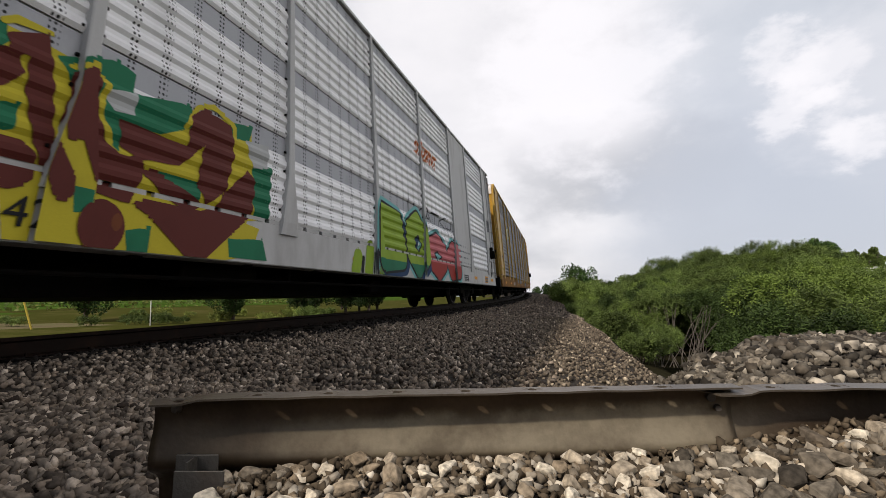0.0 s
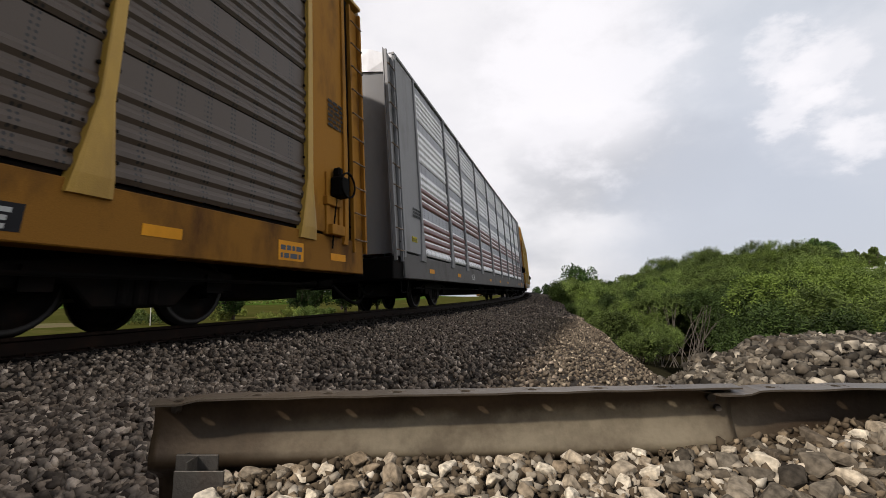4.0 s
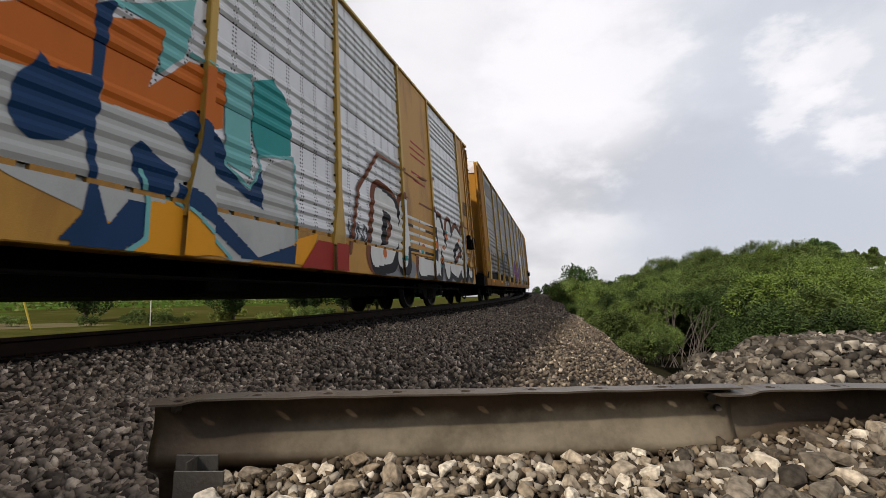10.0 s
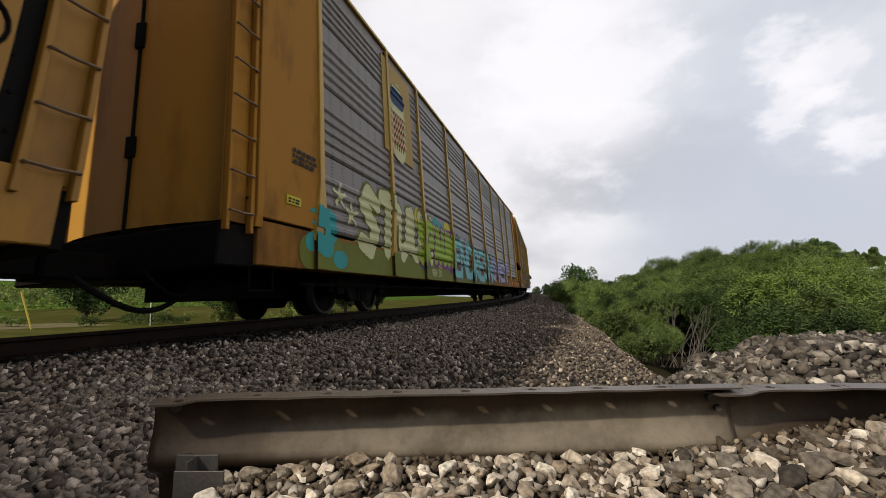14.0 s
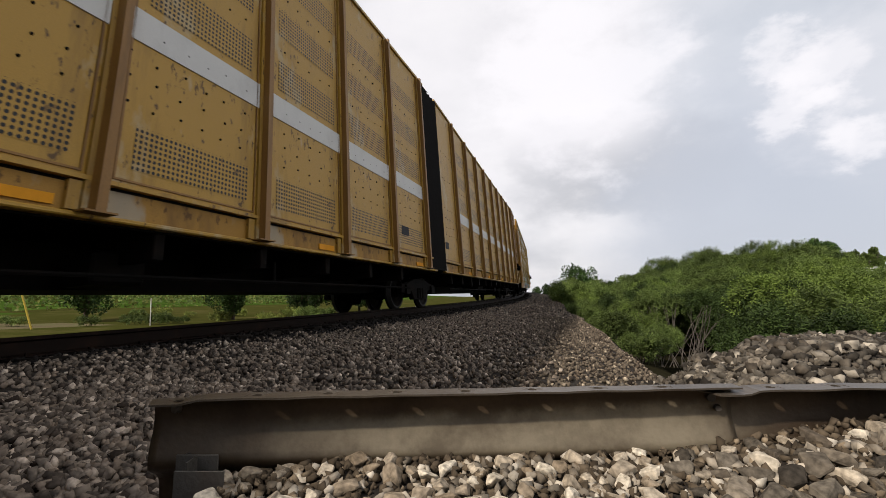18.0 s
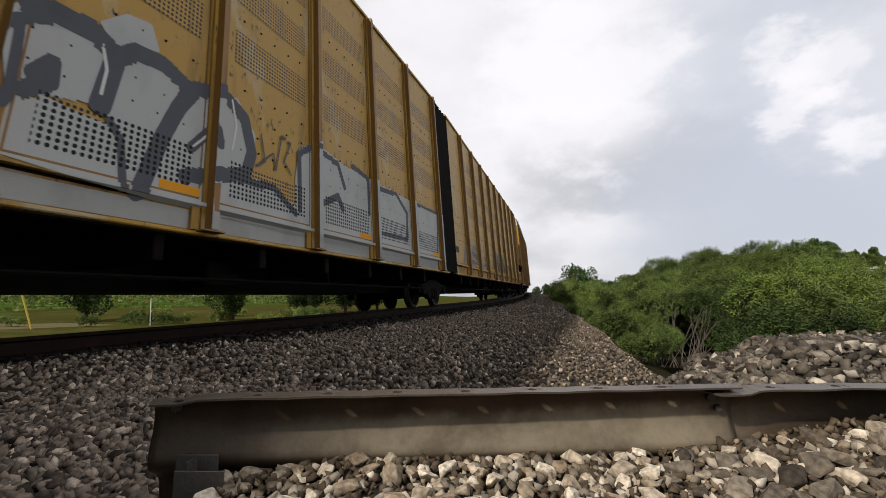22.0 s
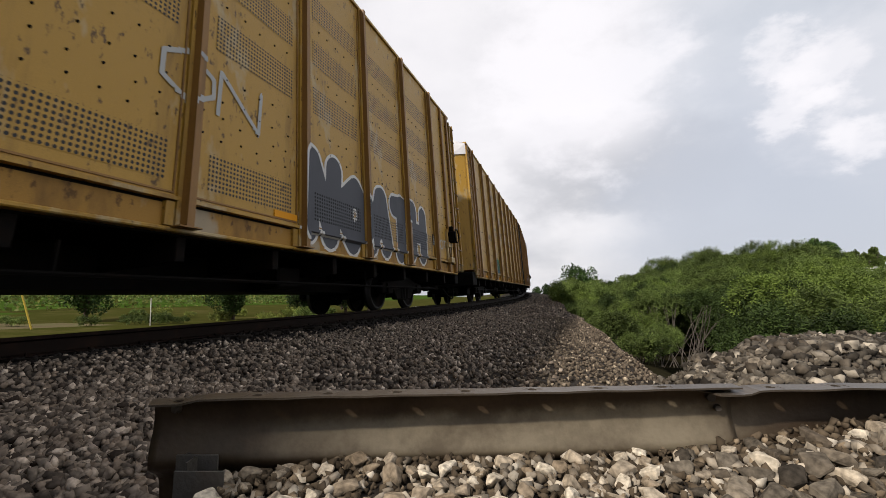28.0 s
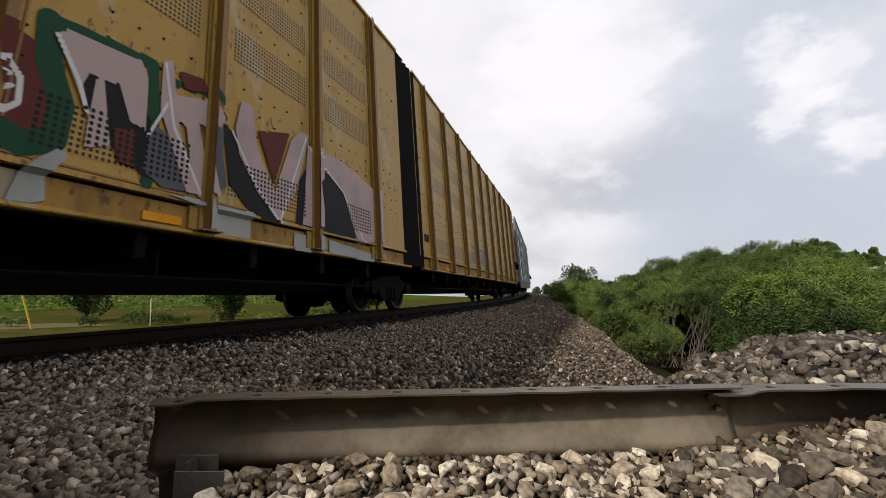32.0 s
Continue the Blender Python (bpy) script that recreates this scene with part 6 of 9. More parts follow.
TINTS = {"white": (0.62, 0.62, 0.60), "pale": (0.42, 0.43, 0.42), "silver": (0.34, 0.345, 0.33), "khaki": (0.28, 0.22, 0.085), "forest2": (0.03, 0.13, 0.065), "steel": (0.05, 0.11, 0.15), "oldgold": (0.36, 0.24, 0.06), "faint": (0.34, 0.19, 0.05), "grey": (0.20, 0.21, 0.22), "slate": (0.09, 0.095, 0.11), "black": (0.012, 0.012, 0.014),
         "brick": (0.11, 0.026, 0.02), "red": (0.30, 0.03, 0.02), "orange": (0.50, 0.13, 0.02), "amber": (0.70, 0.30, 0.015), "yellow": (0.50, 0.42, 0.03),
         "lime": (0.24, 0.36, 0.03), "green": (0.02, 0.16, 0.08), "forest": (0.012, 0.06, 0.03), "teal": (0.03, 0.27, 0.27), "aqua": (0.16, 0.42, 0.42),
         "sky": (0.02, 0.19, 0.42), "navy": (0.01, 0.04, 0.11), "clay": (0.25, 0.225, 0.19), "soot": (0.030, 0.024, 0.020), "ash": (0.165, 0.148, 0.125), "purple": (0.14, 0.03, 0.15), "lilac": (0.32, 0.30, 0.44), "pink": (0.50, 0.13, 0.14),
         "salmon": (0.54, 0.30, 0.23), "cream": (0.50, 0.50, 0.27), "olive": (0.13, 0.15, 0.02), "mint": (0.42, 0.50, 0.42), "rose": (0.45, 0.34, 0.33), "rust": (0.16, 0.05, 0.02)}


def tint(c):
    return mat("spray_" + c, TINTS[c], 0.55, 0, 0.10, 1.6, 0.6, tuple(v * 0.6 for v in TINTS[c]), 0.5, bump=0.05, gloss=0.12)


def tint_holed(c):
    return holes_mat("spray_holed_" + c, tint(c), 0, 0, 0.066, 0.058, 0.020)


def span(item, z):
    """Where the level z cuts a stroke or an ellipse, along the car."""
    if item[0] == "p":
        return None
    if item[0] == "e":
        _, cy, cz, ry, rz = item
        k = 1 - ((z - cz) / rz) ** 2
        return (cy - ry * math.sqrt(k), cy + ry * math.sqrt(k)) if k > 0 else None
    _, y0, z0, y1, z1, r = item
    c = []
    for y, q in ((y0, z0), (y1, z1)):
        if abs(z - q) <= r:
            d = math.sqrt(r * r - (z - q) ** 2)
            c += [y - d, y + d]
    n = math.hypot(y1 - y0, z1 - z0)
    if n > 1e-6:
        ny, nz = -(z1 - z0) / n * r, (y1 - y0) / n * r
        for s in (1, -1):
            a, b = z0 + s * nz, z1 + s * nz
            if (a - z) * (b - z) < 0:
                t = (z - a) / (b - a)
                c.append(y0 + s * ny + (y1 - y0) * t)
    return (min(c), max(c)) if c else None


def poly(*pts):
    """A sprayed field with straight or gently bent borders."""
    return ("p", pts)


def fields(item, z):
    """The stretches of a sprayed field at the level z."""
    c = []
    for (y0, z0), (y1, z1) in zip(item[1], item[1][1:] + item[1][:1]):
        if (z0 > z) != (z1 > z):
            c.append(y0 + (y1 - y0) * (z - z0) / (z1 - z0))
    c.sort()
    return list(zip(c[::2], c[1::2]))


def reach(item):
    """Lowest and highest level of a painted item."""
    if item[0] == "p":
        return min(q for _, q in item[1]), max(q for _, q in item[1])
    if item[0] == "e":
        return item[2] - item[4], item[2] + item[4]
    return min(item[2], item[4]) - item[5], max(item[2], item[4]) + item[5]


def cut(items, z):
    v = sorted([s for s in (span(i, z) for i in items) if s] + [s for i in items if i[0] == "p" for s in fields(i, z)])
    out = []
    for a, b in v:
        if out and a <= out[-1][1] + 0.004:
            out[-1][1] = max(out[-1][1], b)
        else:
            out.append([a, b])
    return out


def skin(car, y, z):
    """How far the car's near side stands out at a place: ribbed sheet, post or sill."""
    kind = META[car.name][1]
    if kind == "r":
        if z < META[car.name][3] + 0.002:
            return 0.012
        if z < 1.25:
            return -0.045
        return depth_at(z)
    if z < 1.21:
        return -0.03 if z > 0.95 else 0.0
    return 0.035 if z < 1.256 else 0.005


def post_half(kind, z):
    if kind == "v":
        return 0.05
    return 0.185 if z < 1.25 else max(0.068, 0.182 - 0.156 * (z - 1.25))


class Sheet:
    """Collects painted patches of one piece of graffiti as faces that follow the car's side."""

    def __init__(self, car):
        self.car, self.v, self.f, self.m, self.slots, self.at = car, [], [], [], [], {}
        self.L, self.kind, self.posts, self.sill = META[car.name]
        self.layer = 0

    def quad(self, a0, a1, b0, b1, za, zb, xa, xb, holed=False):
        ids = []
        for c in ((xa, a0 - self.L / 2, za), (xa, a1 - self.L / 2, za), (xb, b1 - self.L / 2, zb), (xb, b0 - self.L / 2, zb)):
            k = tuple(round(v, 4) for v in c)
            if k not in self.at:
                self.at[k] = len(self.v)
                self.v.append(c)
            ids.append(self.at[k])
        if len(set(ids)) < 4:
            return
        self.f.append(tuple(ids))
        self.m.append(self.slot if not holed else self.slots.index(self.colour + "*"))

    def add(self, items, colour, z0=0.66, z1=5.7):
        """Lay a set of strokes on the side in one colour, over what is there already."""
        if colour not in self.slots:
            self.slots.append(colour)
        if self.kind == "v" and colour + "*" not in self.slots:
            self.slots.append(colour + "*")
        self.slot, self.colour = self.slots.index(colour), colour
        self.layer += 1
        lift = 0.004 + 0.0022 * self.layer
        lo = max(z0, min(reach(i)[0] for i in items))
        hi = min(z1, max(reach(i)[1] for i in items))
        if lo >= hi - 0.005:
            return
        marks = [0.65, self.sill - 0.002, self.sill + 0.005, 0.95, 1.213, 1.25, 1.257, 1.41, 1.85] + [p[0] for p in PROFILE]
        marks = sorted([lo, hi] + [m for m in marks if lo < m < hi])
        zs = [marks[0]]
        for m in marks[1:]:
            n = max(1, math.ceil((m - zs[-1]) / 0.04))
            a = zs[-1]
            zs += [a + (m - a) * (i + 1) / n for i in range(n)]
        for za, zb in zip(zs, zs[1:]):
            if zb - za < 1e-5:
                continue
            e = (zb - za) * 0.02
            A, B = cut(items, max(za, lo + 0.002)), cut(items, min(zb, hi - 0.002))
            if len(A) != len(B) or any(min(p[1], q[1]) < max(p[0], q[0]) for p, q in zip(A, B)):
                A = B = cut(items, (za + zb) / 2)
            h = post_half(self.kind, za)
            cuts = [(-1e3, "s")]
            vent = self.kind == "v" and 1.405 < (za + zb) / 2 < 1.855
            for p in self.posts:
                cuts += [(p - h, "p"), (p + h, "s")]
                if vent and p is not self.posts[-1]:
                    cuts += [(p + 0.29, "h"), (p + 1.78, "s")]
            cuts.append((1e3, ""))
            for (a0, a1), (b0, b1) in zip(A, B):
                for (c0, k), (c1, _) in zip(cuts, cuts[1:]):
                    p0, p1, q0, q1 = max(a0, c0), min(a1, c1), max(b0, c0), min(b1, c1)
                    if p1 <= p0 or q1 <= q0:
                        continue
                    if k == "p":
                        d = 0.122 if self.kind == "v" else 0.078
                        xa, xb = hx(za) + d, hx(zb) + d
                    else:
                        xa, xb = hx(za) + skin(self.car, 0, za + e), hx(zb) + skin(self.car, 0, zb - e)
                    self.quad(p0, p1, q0, q1, za, zb, xa + lift, xb + lift, k == "h")

    def done(self, label):
        me = mesh_of("graffiti", self.v, self.f, [tint_holed(c[:-1]) if c[-1] == "*" else tint(c) for c in self.slots], self.m)
        if self.kind == "v":
            layer = me.uv_layers.new(name="UVMap")
            layer.data.foreach_set("uv", [w for q in self.f for k in q for w in (self.v[k][1], self.v[k][2])])
        return put("graffiti", me, self.car, None, label)


def glyphs(text, y0, y1, z0, z1, r, seed, slant=0.0):
    """Strokes of a row of hand-drawn letters in the given frame, letter by letter."""
    g = random.Random(seed)
    out, n = [], len(text)
    w = (y1 - y0) / n
    for i, ch in enumerate(text):
        if ch == " ":
            continue
        one = []
        b, t = z0 + g.uniform(0, 0.05) * (z1 - z0), z1 - g.uniform(0, 0.14) * (z1 - z0)
        ww = w - 1.5 * r
        for row in STROKES[ch]:
            pts = [(y0 + w * i + 0.75 * r + x * ww + slant * (q - 0.5) * (t - b) + g.uniform(-0.03, 0.03) * w, b + r + q * (t - b - 2 * r) + g.uniform(-0.03, 0.03)) for x, q in row]
            one += [("c", *p, *q, r) for p, q in zip(pts, pts[1:])]
        out.append(one)
    return out


def letters(*args):
    return [i for one in glyphs(*args) for i in one]


def fat(items, d, dy=0.0, dz=0.0):
    return [(i[0], i[1] + dy, i[2] + dz, i[3] + dy, i[4] + dz, i[5] + d) if i[0] == "c" else (i[0], i[1] + dy, i[2] + dz, i[3] + d, i[4] + d) for i in items]


def line(pts, r):
    return [("c", *p, *q, r) for p, q in zip(pts, pts[1:])]


def cloud(y0, y1, z0, z1, n, seed, lo=0.2, hi=0.45):
    g = random.Random(seed)
    return [("e", g.uniform(y0, y1), g.uniform(z0, z1), g.uniform(lo, hi), g.uniform(lo, hi) * 0.8) for _ in range(n)]


def piece(car, text, y0, y1, z0, z1, r, fill, line, seed, slant=0.0, rim=0.055, back=None, low=None, split=1.4, shine=None, halo=None, drop=None, label="spray-painted graffiti letters"):
    if back:
        s = Sheet(car)
        for k, c in enumerate(back):
            s.add(cloud(y0, y1, z0 + 0.2, z1 - 0.2, int(5 + 3 * (y1 - y0)), seed + 9 + k), c)
        s.done("sprayed ground behind the graffiti letters")
    for n, L in enumerate(glyphs(text, y0, y1, z0, z1, r, seed, slant)):
        s = Sheet(car)
        s.layer = len(back or ()) + 0.3 * (n % 2)
        if halo:
            s.add(fat(L, 0.14), halo)
        if drop:
            s.add(fat(L, 0.06, 0.12, -0.08), drop)
        s.add(fat(L, rim), line)
        s.add(L, fill)
        if low:
            s.add(L, low, z1=split)
        if shine:
            s.add([(i[0], i[1] - 0.3 * r, i[2] + 0.35 * r, i[3] - 0.3 * r, i[4] + 0.35 * r, 0.022) for i in L[::2]], shine)
        s.done(label)


def outline(car, text, y0, y1, z0, z1, colour, seed, r=0.03, slant=0.0, label="thin spray-painted tag"):
    s = Sheet(car)
    s.add(letters(text, y0, y1, z0, z1, r, seed, slant), colour)
    return s.done(label)


def patch(car, items, colours, label, base=0):
    s = Sheet(car)
    s.layer = base
    for it, c in zip(items, colours):
        s.add(it, c)
    return s.done(label)


# ---- lettering, plates, fittings ----
FACING = Matrix(((0, 0, 1, 0), (1, 0, 0, 0), (0, 1, 0, 0), (0, 0, 0, 1)))   # text x along the car, text y upwards, facing out


def lettering(car, text, y, z, h, colour, out=0.03, wide=1.0, lean=0.0, name="painted_character"):
    L = META[car.name][0]

    def make():
        cu = bpy.data.curves.new("text", "FONT")
        cu.body, cu.size, cu.shear = text, h * 1.38, lean
        cu.resolution_u = 3
        ob = bpy.data.objects.new("text", cu)
        scene.collection.objects.link(ob)
        dg = bpy.context.evaluated_depsgraph_get()
        me = bpy.data.meshes.new_from_object(ob.evaluated_get(dg))
        bpy.data.objects.remove(ob)
        V = [v.co[:] for v in me.vertices]
        F = [tuple(p.vertices) for p in me.polygons]
        root = list(range(len(V)))

        def top(i):
            while root[i] != i:
                i = root[i]
            return i
        for f in F:
            for k in f[1:]:
                root[top(k)] = top(f[0])
        signs = []
        for g in sorted(set(top(f[0]) for f in F), key=lambda i: V[i][0]):
            ids = {}
            faces = [tuple(ids.setdefault(k, len(ids)) for k in f) for f in F if top(f[0]) == g]
            signs.append(mesh_of(name, [V[k] for k in ids], faces, (tint(colour),)))
        return signs
    for me in cached(("text", text, h, colour, lean), make):
        ob = put(name, me, car, pose(hx(z) + out, y - L / 2, z) @ FACING)
        ob.scale = (wide, 1, 1)


def plate(car, y0, y1, z0, z1, colour, out=0.016, name="marking_plate", label=""):
    L = META[car.name][0]
    return put(name, slab_mesh(name, tint(colour), 0, y1 - y0, z0, z1, out, 0.01, 0), car, pose(0, y0 - L / 2, 0), label)


def bars(car, y0, y1, z0, z1, colour, rows, out=0.02, seed=1, name="stencil"):
    """Small stencilled writing that cannot be read, as bars of its size."""
    L = META[car.name][0]
    g = random.Random(seed)
    bm = bmesh.new()
    h = (z1 - z0) / (rows * 1.6)
    for i in range(rows):
        z = z1 - (i + 1) * 1.6 * h
        y = y0
        while y < y1 - 0.05:
            w = min(g.uniform(0.04, 0.16), y1 - y)
            v = [bm.verts.new((hx(z) + out, yy - L / 2, zz)) for yy, zz in ((y, z), (y + w, z), (y + w, z + h), (y, z + h))]
            bm.faces.new(v)
            y += w + 0.025
    return tagged(put(name, simple(name, bm, tint(colour)), car), kind="stuff")


def reflectors(car, start, step, z0, z1, w=0.42, out=0.017, clear=()):
    L = META[car.name][0]
    y = start
    while y < L - 1:
        if not any(a - w < y < b for a, b in clear):
            plate(car, y, y + w, z0, z1, "amber", out, "reflector", "orange reflector strip")
        y += step


def hand_brake(car, L):
    """Brake gear on the side near the trailing end: bracket, housing, wheel and chain."""
    y = L / 2 - (1.08 if car.name in PAINTS else 0.95)
    bm = soften(boxes((1.5, 1.62, y - 0.24, y + 0.16, 1.66, 1.80), (1.5, 1.58, y - 0.20, y - 0.10, 1.2, 2.2), (1.5, 1.58, y + 0.16, y + 0.26, 1.2, 2.2), (1.5, 1.66, y - 0.16, y + 0.2, 1.2, 1.36)), 0.01)
    br = put("brake_bracket", simple("brake_bracket", bm, PAINTS.get(car.name, M_TAN)), car, None, "painted bracket of the hand brake")
    bm = soften(boxes((1.56, 1.76, y - 0.08, y + 0.18, 1.80, 2.14), (1.56, 1.70, y - 0.02, y + 0.1, 2.14, 2.3)), 0.03)
    put("brake_housing", simple("brake_housing", bm, M_STEEL), br)
    bm = bmesh.new()
    ring = [(1.78, y + 0.1 + 0.2 * math.cos(a), 2.0 + 0.2 * math.sin(a)) for a in [2 * math.pi * i / 18 for i in range(19)]]
    tube(bm, ring, 0.018, 6)
    put("brake_wheel", simple("brake_wheel", bm, M_STEEL), br)
    bm = bmesh.new()
    tube(bm, [(1.62, y + 0.02, 1.8), (1.6, y - 0.02, 1.4), (1.55, y, 1.0)], 0.014, 5)
    put("brake_chain", simple("brake_chain", bm, M_STEEL), br)


def fittings():
    for car, L, _, _ in TRAIN:
        kind = META[car.name][1]
        if kind == "r":
            reflectors(car, 1.9, 3.05, 0.82, 0.93, clear=((6.0, 9.0), (18.4, 20.4)))
            bars(car, 0.75, 1.35, 2.1, 2.35, "black", 3, 0.05, 3)
            plate(car, 0.62, 0.95, 1.5, 1.62, "yellow", 0.045, "warning_plate", "yellow warning plate")
            bars(car, 0.65, 0.92, 1.52, 1.60, "black", 2, 0.05, 4)
            bars(car, L - 1.2, L - 0.7, 3.0, 3.5, "black", 6, 0.05, 5)
            plate(car, L - 5.6, L - 5.05, 0.72, 0.93, "black", 0.016, "stencil_panel", "black stencil panel")
            bars(car, L - 5.55, L - 5.1, 0.735, 0.915, "pale", 3, 0.02, 6)
            hand_brake(car, L)
            plate(car, L - 2.3, L - 1.78, 0.74, 1.0 if META[car.name][3] > 1 else 0.92, "amber", 0.016, "warning_plate", "yellow warning plate on the sill")
            bars(car, L - 2.26, L - 1.82, 0.77, 0.98 if META[car.name][3] > 1 else 0.9, "slate", 2, 0.02, 9)
        else:
            for p in META[car.name][2][1::2]:
                if car in (car_n, car_n2, car_p, car_p2):
                    plate(car, p - 0.62, p - 0.13, 1.31, 1.40, "amber", 0.014, "reflector", "orange reflector strip")
                else:
                    plate(car, p - 0.70, p - 0.28, 0.975, 1.06, "amber", -0.024, "reflector", "orange reflector strip")
            plate(car, 0.25 if car.name in REAR_UNITS else L - 2.4, 0.62 if car.name in REAR_UNITS else L - 2.0, 1.62, 1.82, "black", 0.008, "stencil_panel", "black stencil panel")
            if car.name in REAR_UNITS:
                hand_brake(car, L)
                plate(car, L - 2.35, L - 1.95, 1.6, 1.9, "black", 0.009, "stencil_panel", "black stencil panel with white frame")
                bars(car, L - 2.32, L - 1.98, 1.62, 1.88, "pale", 4, 0.012, 8)


fittings()


def graffiti():
    a = car_a
    patch(a, [[("c", 6.2, 1.2, 8.3, 1.15, 0.5)] + cloud(6.4, 8.5, 0.8, 2.2, 30, 201, 0.2, 0.35), cloud(6.2, 8.6, 1.9, 2.4, 30, 202, 0.08, 0.22) + cloud(6.2, 8.6, 0.75, 1.9, 20, 204, 0.06, 0.16), cloud(6.4, 8.6, 0.8, 2.1, 25, 203, 0.04, 0.14)], ("yellow", "green", "lime"), "yellow and green sprayed ground")
    L = []
    L += line([(6.2, 0.85), (6.5, 2.2), (7.2, 1.1), (7.5, 2.3)], 0.16) + line([(7.9, 2.2), (8.0, 0.9), (8.6, 1.0)], 0.16) + line([(8.5, 1.95), (8.1, 1.85)], 0.12)
    s = Sheet(a)
    s.layer = 3
    s.add(fat(L, 0.045), "yellow")
    s.add(L, "brick")
    s.done("dark red graffiti letters on green and yellow clouds")
    s = Sheet(car_a)
    s.add([poly((8.99, 0.98), (9.31, 1.17), (9.42, 1.18), (10.06, 1.14), (11.35, 1.13), (11.69, 1.12), (11.53, 0.73), (10.89, 0.62), (9.08, 0.61)), poly((8.77, 2.27), (9.2, 2.24), (9.9, 2.15), (11.48, 2.4), (11.64, 1.18), (9, 0.93), (8.8, 1.77))], "yellow")
    s.add([poly((9.17, 2.19), (9.68, 2.41), (9.87, 2.36), (9.86, 2.15), (10.51, 2.31), (10.68, 2.12), (10.19, 1.85), (9.82, 1.84), (9.78, 1.53), (9.59, 1.72), (9.54, 1.99), (9.31, 2.01)), poly((11.1, 2.33), (11.52, 2.42), (11.45, 2.19), (11.15, 2.14)), poly((10.19, 1.48), (10.73, 1.47), (10.71, 1.18), (10.28, 1.23)), poly((8.69, 2.23), (8.8, 2.29), (8.83, 2.12), (8.75, 2)), poly((8.83, 1.65), (8.99, 1.68), (8.98, 1.46), (8.88, 1.43)), poly((9.42, 1.12), (9.59, 1.12), (9.59, 0.94), (9.45, 0.91)), poly((9.94, 0.84), (10.19, 0.91), (10.18, 0.67), (9.98, 0.65)), poly((11.16, 0.9), (11.74, 0.97), (11.84, 0.69), (11.19, 0.69)), poly((11.51, 1.94), (11.89, 1.96), (11.85, 1.21), (11.57, 1.19))], "green")
    s.add([poly((9.57, 2.07), (9.9, 2.17), (9.89, 1.92), (9.68, 1.9)), poly((11.37, 2.19), (11.83, 2.25), (11.8, 1.91), (11.52, 1.86))], "pale")
    s.add(line([(9.29, 2.14), (9.44, 2.22), (9.61, 2.13), (9.56, 1.87), (9.7, 1.61)], 0.03) + line([(10.48, 2.04), (10.63, 2.33), (10.85, 2.42), (11.19, 2.3), (11.21, 1.91)], 0.03) + line([(8.78, 2.28), (8.89, 2.36), (9.1, 2.35)], 0.03), "yellow")
    s.add([poly((8.81, 2.2), (9.09, 2.34), (9.18, 1.95), (9.25, 1.48), (9.42, 1.2), (9.43, 1.05), (9.36, 0.97), (9.28, 1.02), (9.08, 1.53), (9, 1.79), (8.98, 2.08), (8.85, 2.05)), poly((8.88, 1.43), (9.05, 1.41), (9.16, 1.31), (9.17, 1.13), (9.08, 1.03), (8.98, 1.01)), poly((8.74, 2.03), (8.89, 2.12), (8.97, 1.93), (8.88, 1.79), (8.81, 1.74)), poly((9.3, 2.09), (9.41, 2.19), (9.55, 2.17), (9.54, 1.9), (9.65, 1.61), (9.79, 1.51), (10, 1.53), (10.06, 1.44), (9.94, 1.08), (9.61, 1.13), (9.44, 1.51), (9.31, 1.5), (9.27, 1.68), (9.31, 1.85)), poly((9.75, 1.86), (10.29, 1.83), (10.51, 1.83), (10.55, 2.2), (10.72, 2.35), (11.14, 2.28), (11.19, 1.91), (11.08, 1.45), (10.81, 1.24), (10.67, 1.46), (10.73, 1.9), (10.43, 1.58), (9.95, 1.53), (9.79, 1.6)), poly((9.94, 1.11), (10.12, 1.16), (10.71, 1.15), (10.94, 1.24), (11.08, 1.45), (11.44, 1.81), (11.57, 1.67), (11.52, 1.24), (10.83, 0.63), (10.61, 0.64), (10.17, 0.99)), poly((9.99, 1.44), (10.17, 1.47), (10.78, 1.24), (10.6, 1.11), (10.28, 1.23))], "brick")
    s.add([("e", 9.71, 0.84, 0.22, 0.24)], "brick")
    s.add([("e", 9.85, 0.9, 0.05, 0.08)], "rust")
    s.done("dark red graffiti letters on green and yellow paint")
    lettering(a, "642", 8.86, 0.76, 0.24, "black", 0.035)
    patch(a, [[("c", 14.2 + 0.5 * i, 0.7, 14.3 + 0.5 * i, 0.95 + 0.2 * i, 0.16) for i in range(3)], [("c", 14.45 + 0.5 * i, 0.7, 14.5 + 0.5 * i, 0.95 + 0.15 * i, 0.05) for i in range(3)]], ("lime", "black"), "lime and black graffiti stripes")
    piece(a, "BO", 15.2, 18.2, 0.66, 2.4, 0.27, "lime", "black", 2, halo="aqua", drop="navy", low="green", split=1.0, label="lime green bubble letters with black outlines")
    piece(a, "OG", 18.2, 21.4, 0.66, 2.1, 0.24, "pink", "black", 3, halo="aqua", low="red", split=1.15, label="pink and red bubble letters")
    outline(a, "IYATKU", 16.6, 20.6, 2.2, 2.6, "black", 4, 0.02)
    outline(a, "CMWXM", 21.3, 22.7, 1.3, 2.0, "slate", 5, 0.022, 0.1)
    outline(a, "SZZRNT", 17.6, 19.4, 3.9, 4.4, "orange", 6, 0.04, 0.2)
    lettering(a, "BI", 26.3, 3.3, 0.3, "black", 0.05)

    b = car_b
    lettering(b, "604115", 7.36, 0.76, 0.22, "pale", 0.03, 0.85)
    bars(b, 6.66, 7.25, 0.76, 1.08, "pale", 1, 0.03, 12)
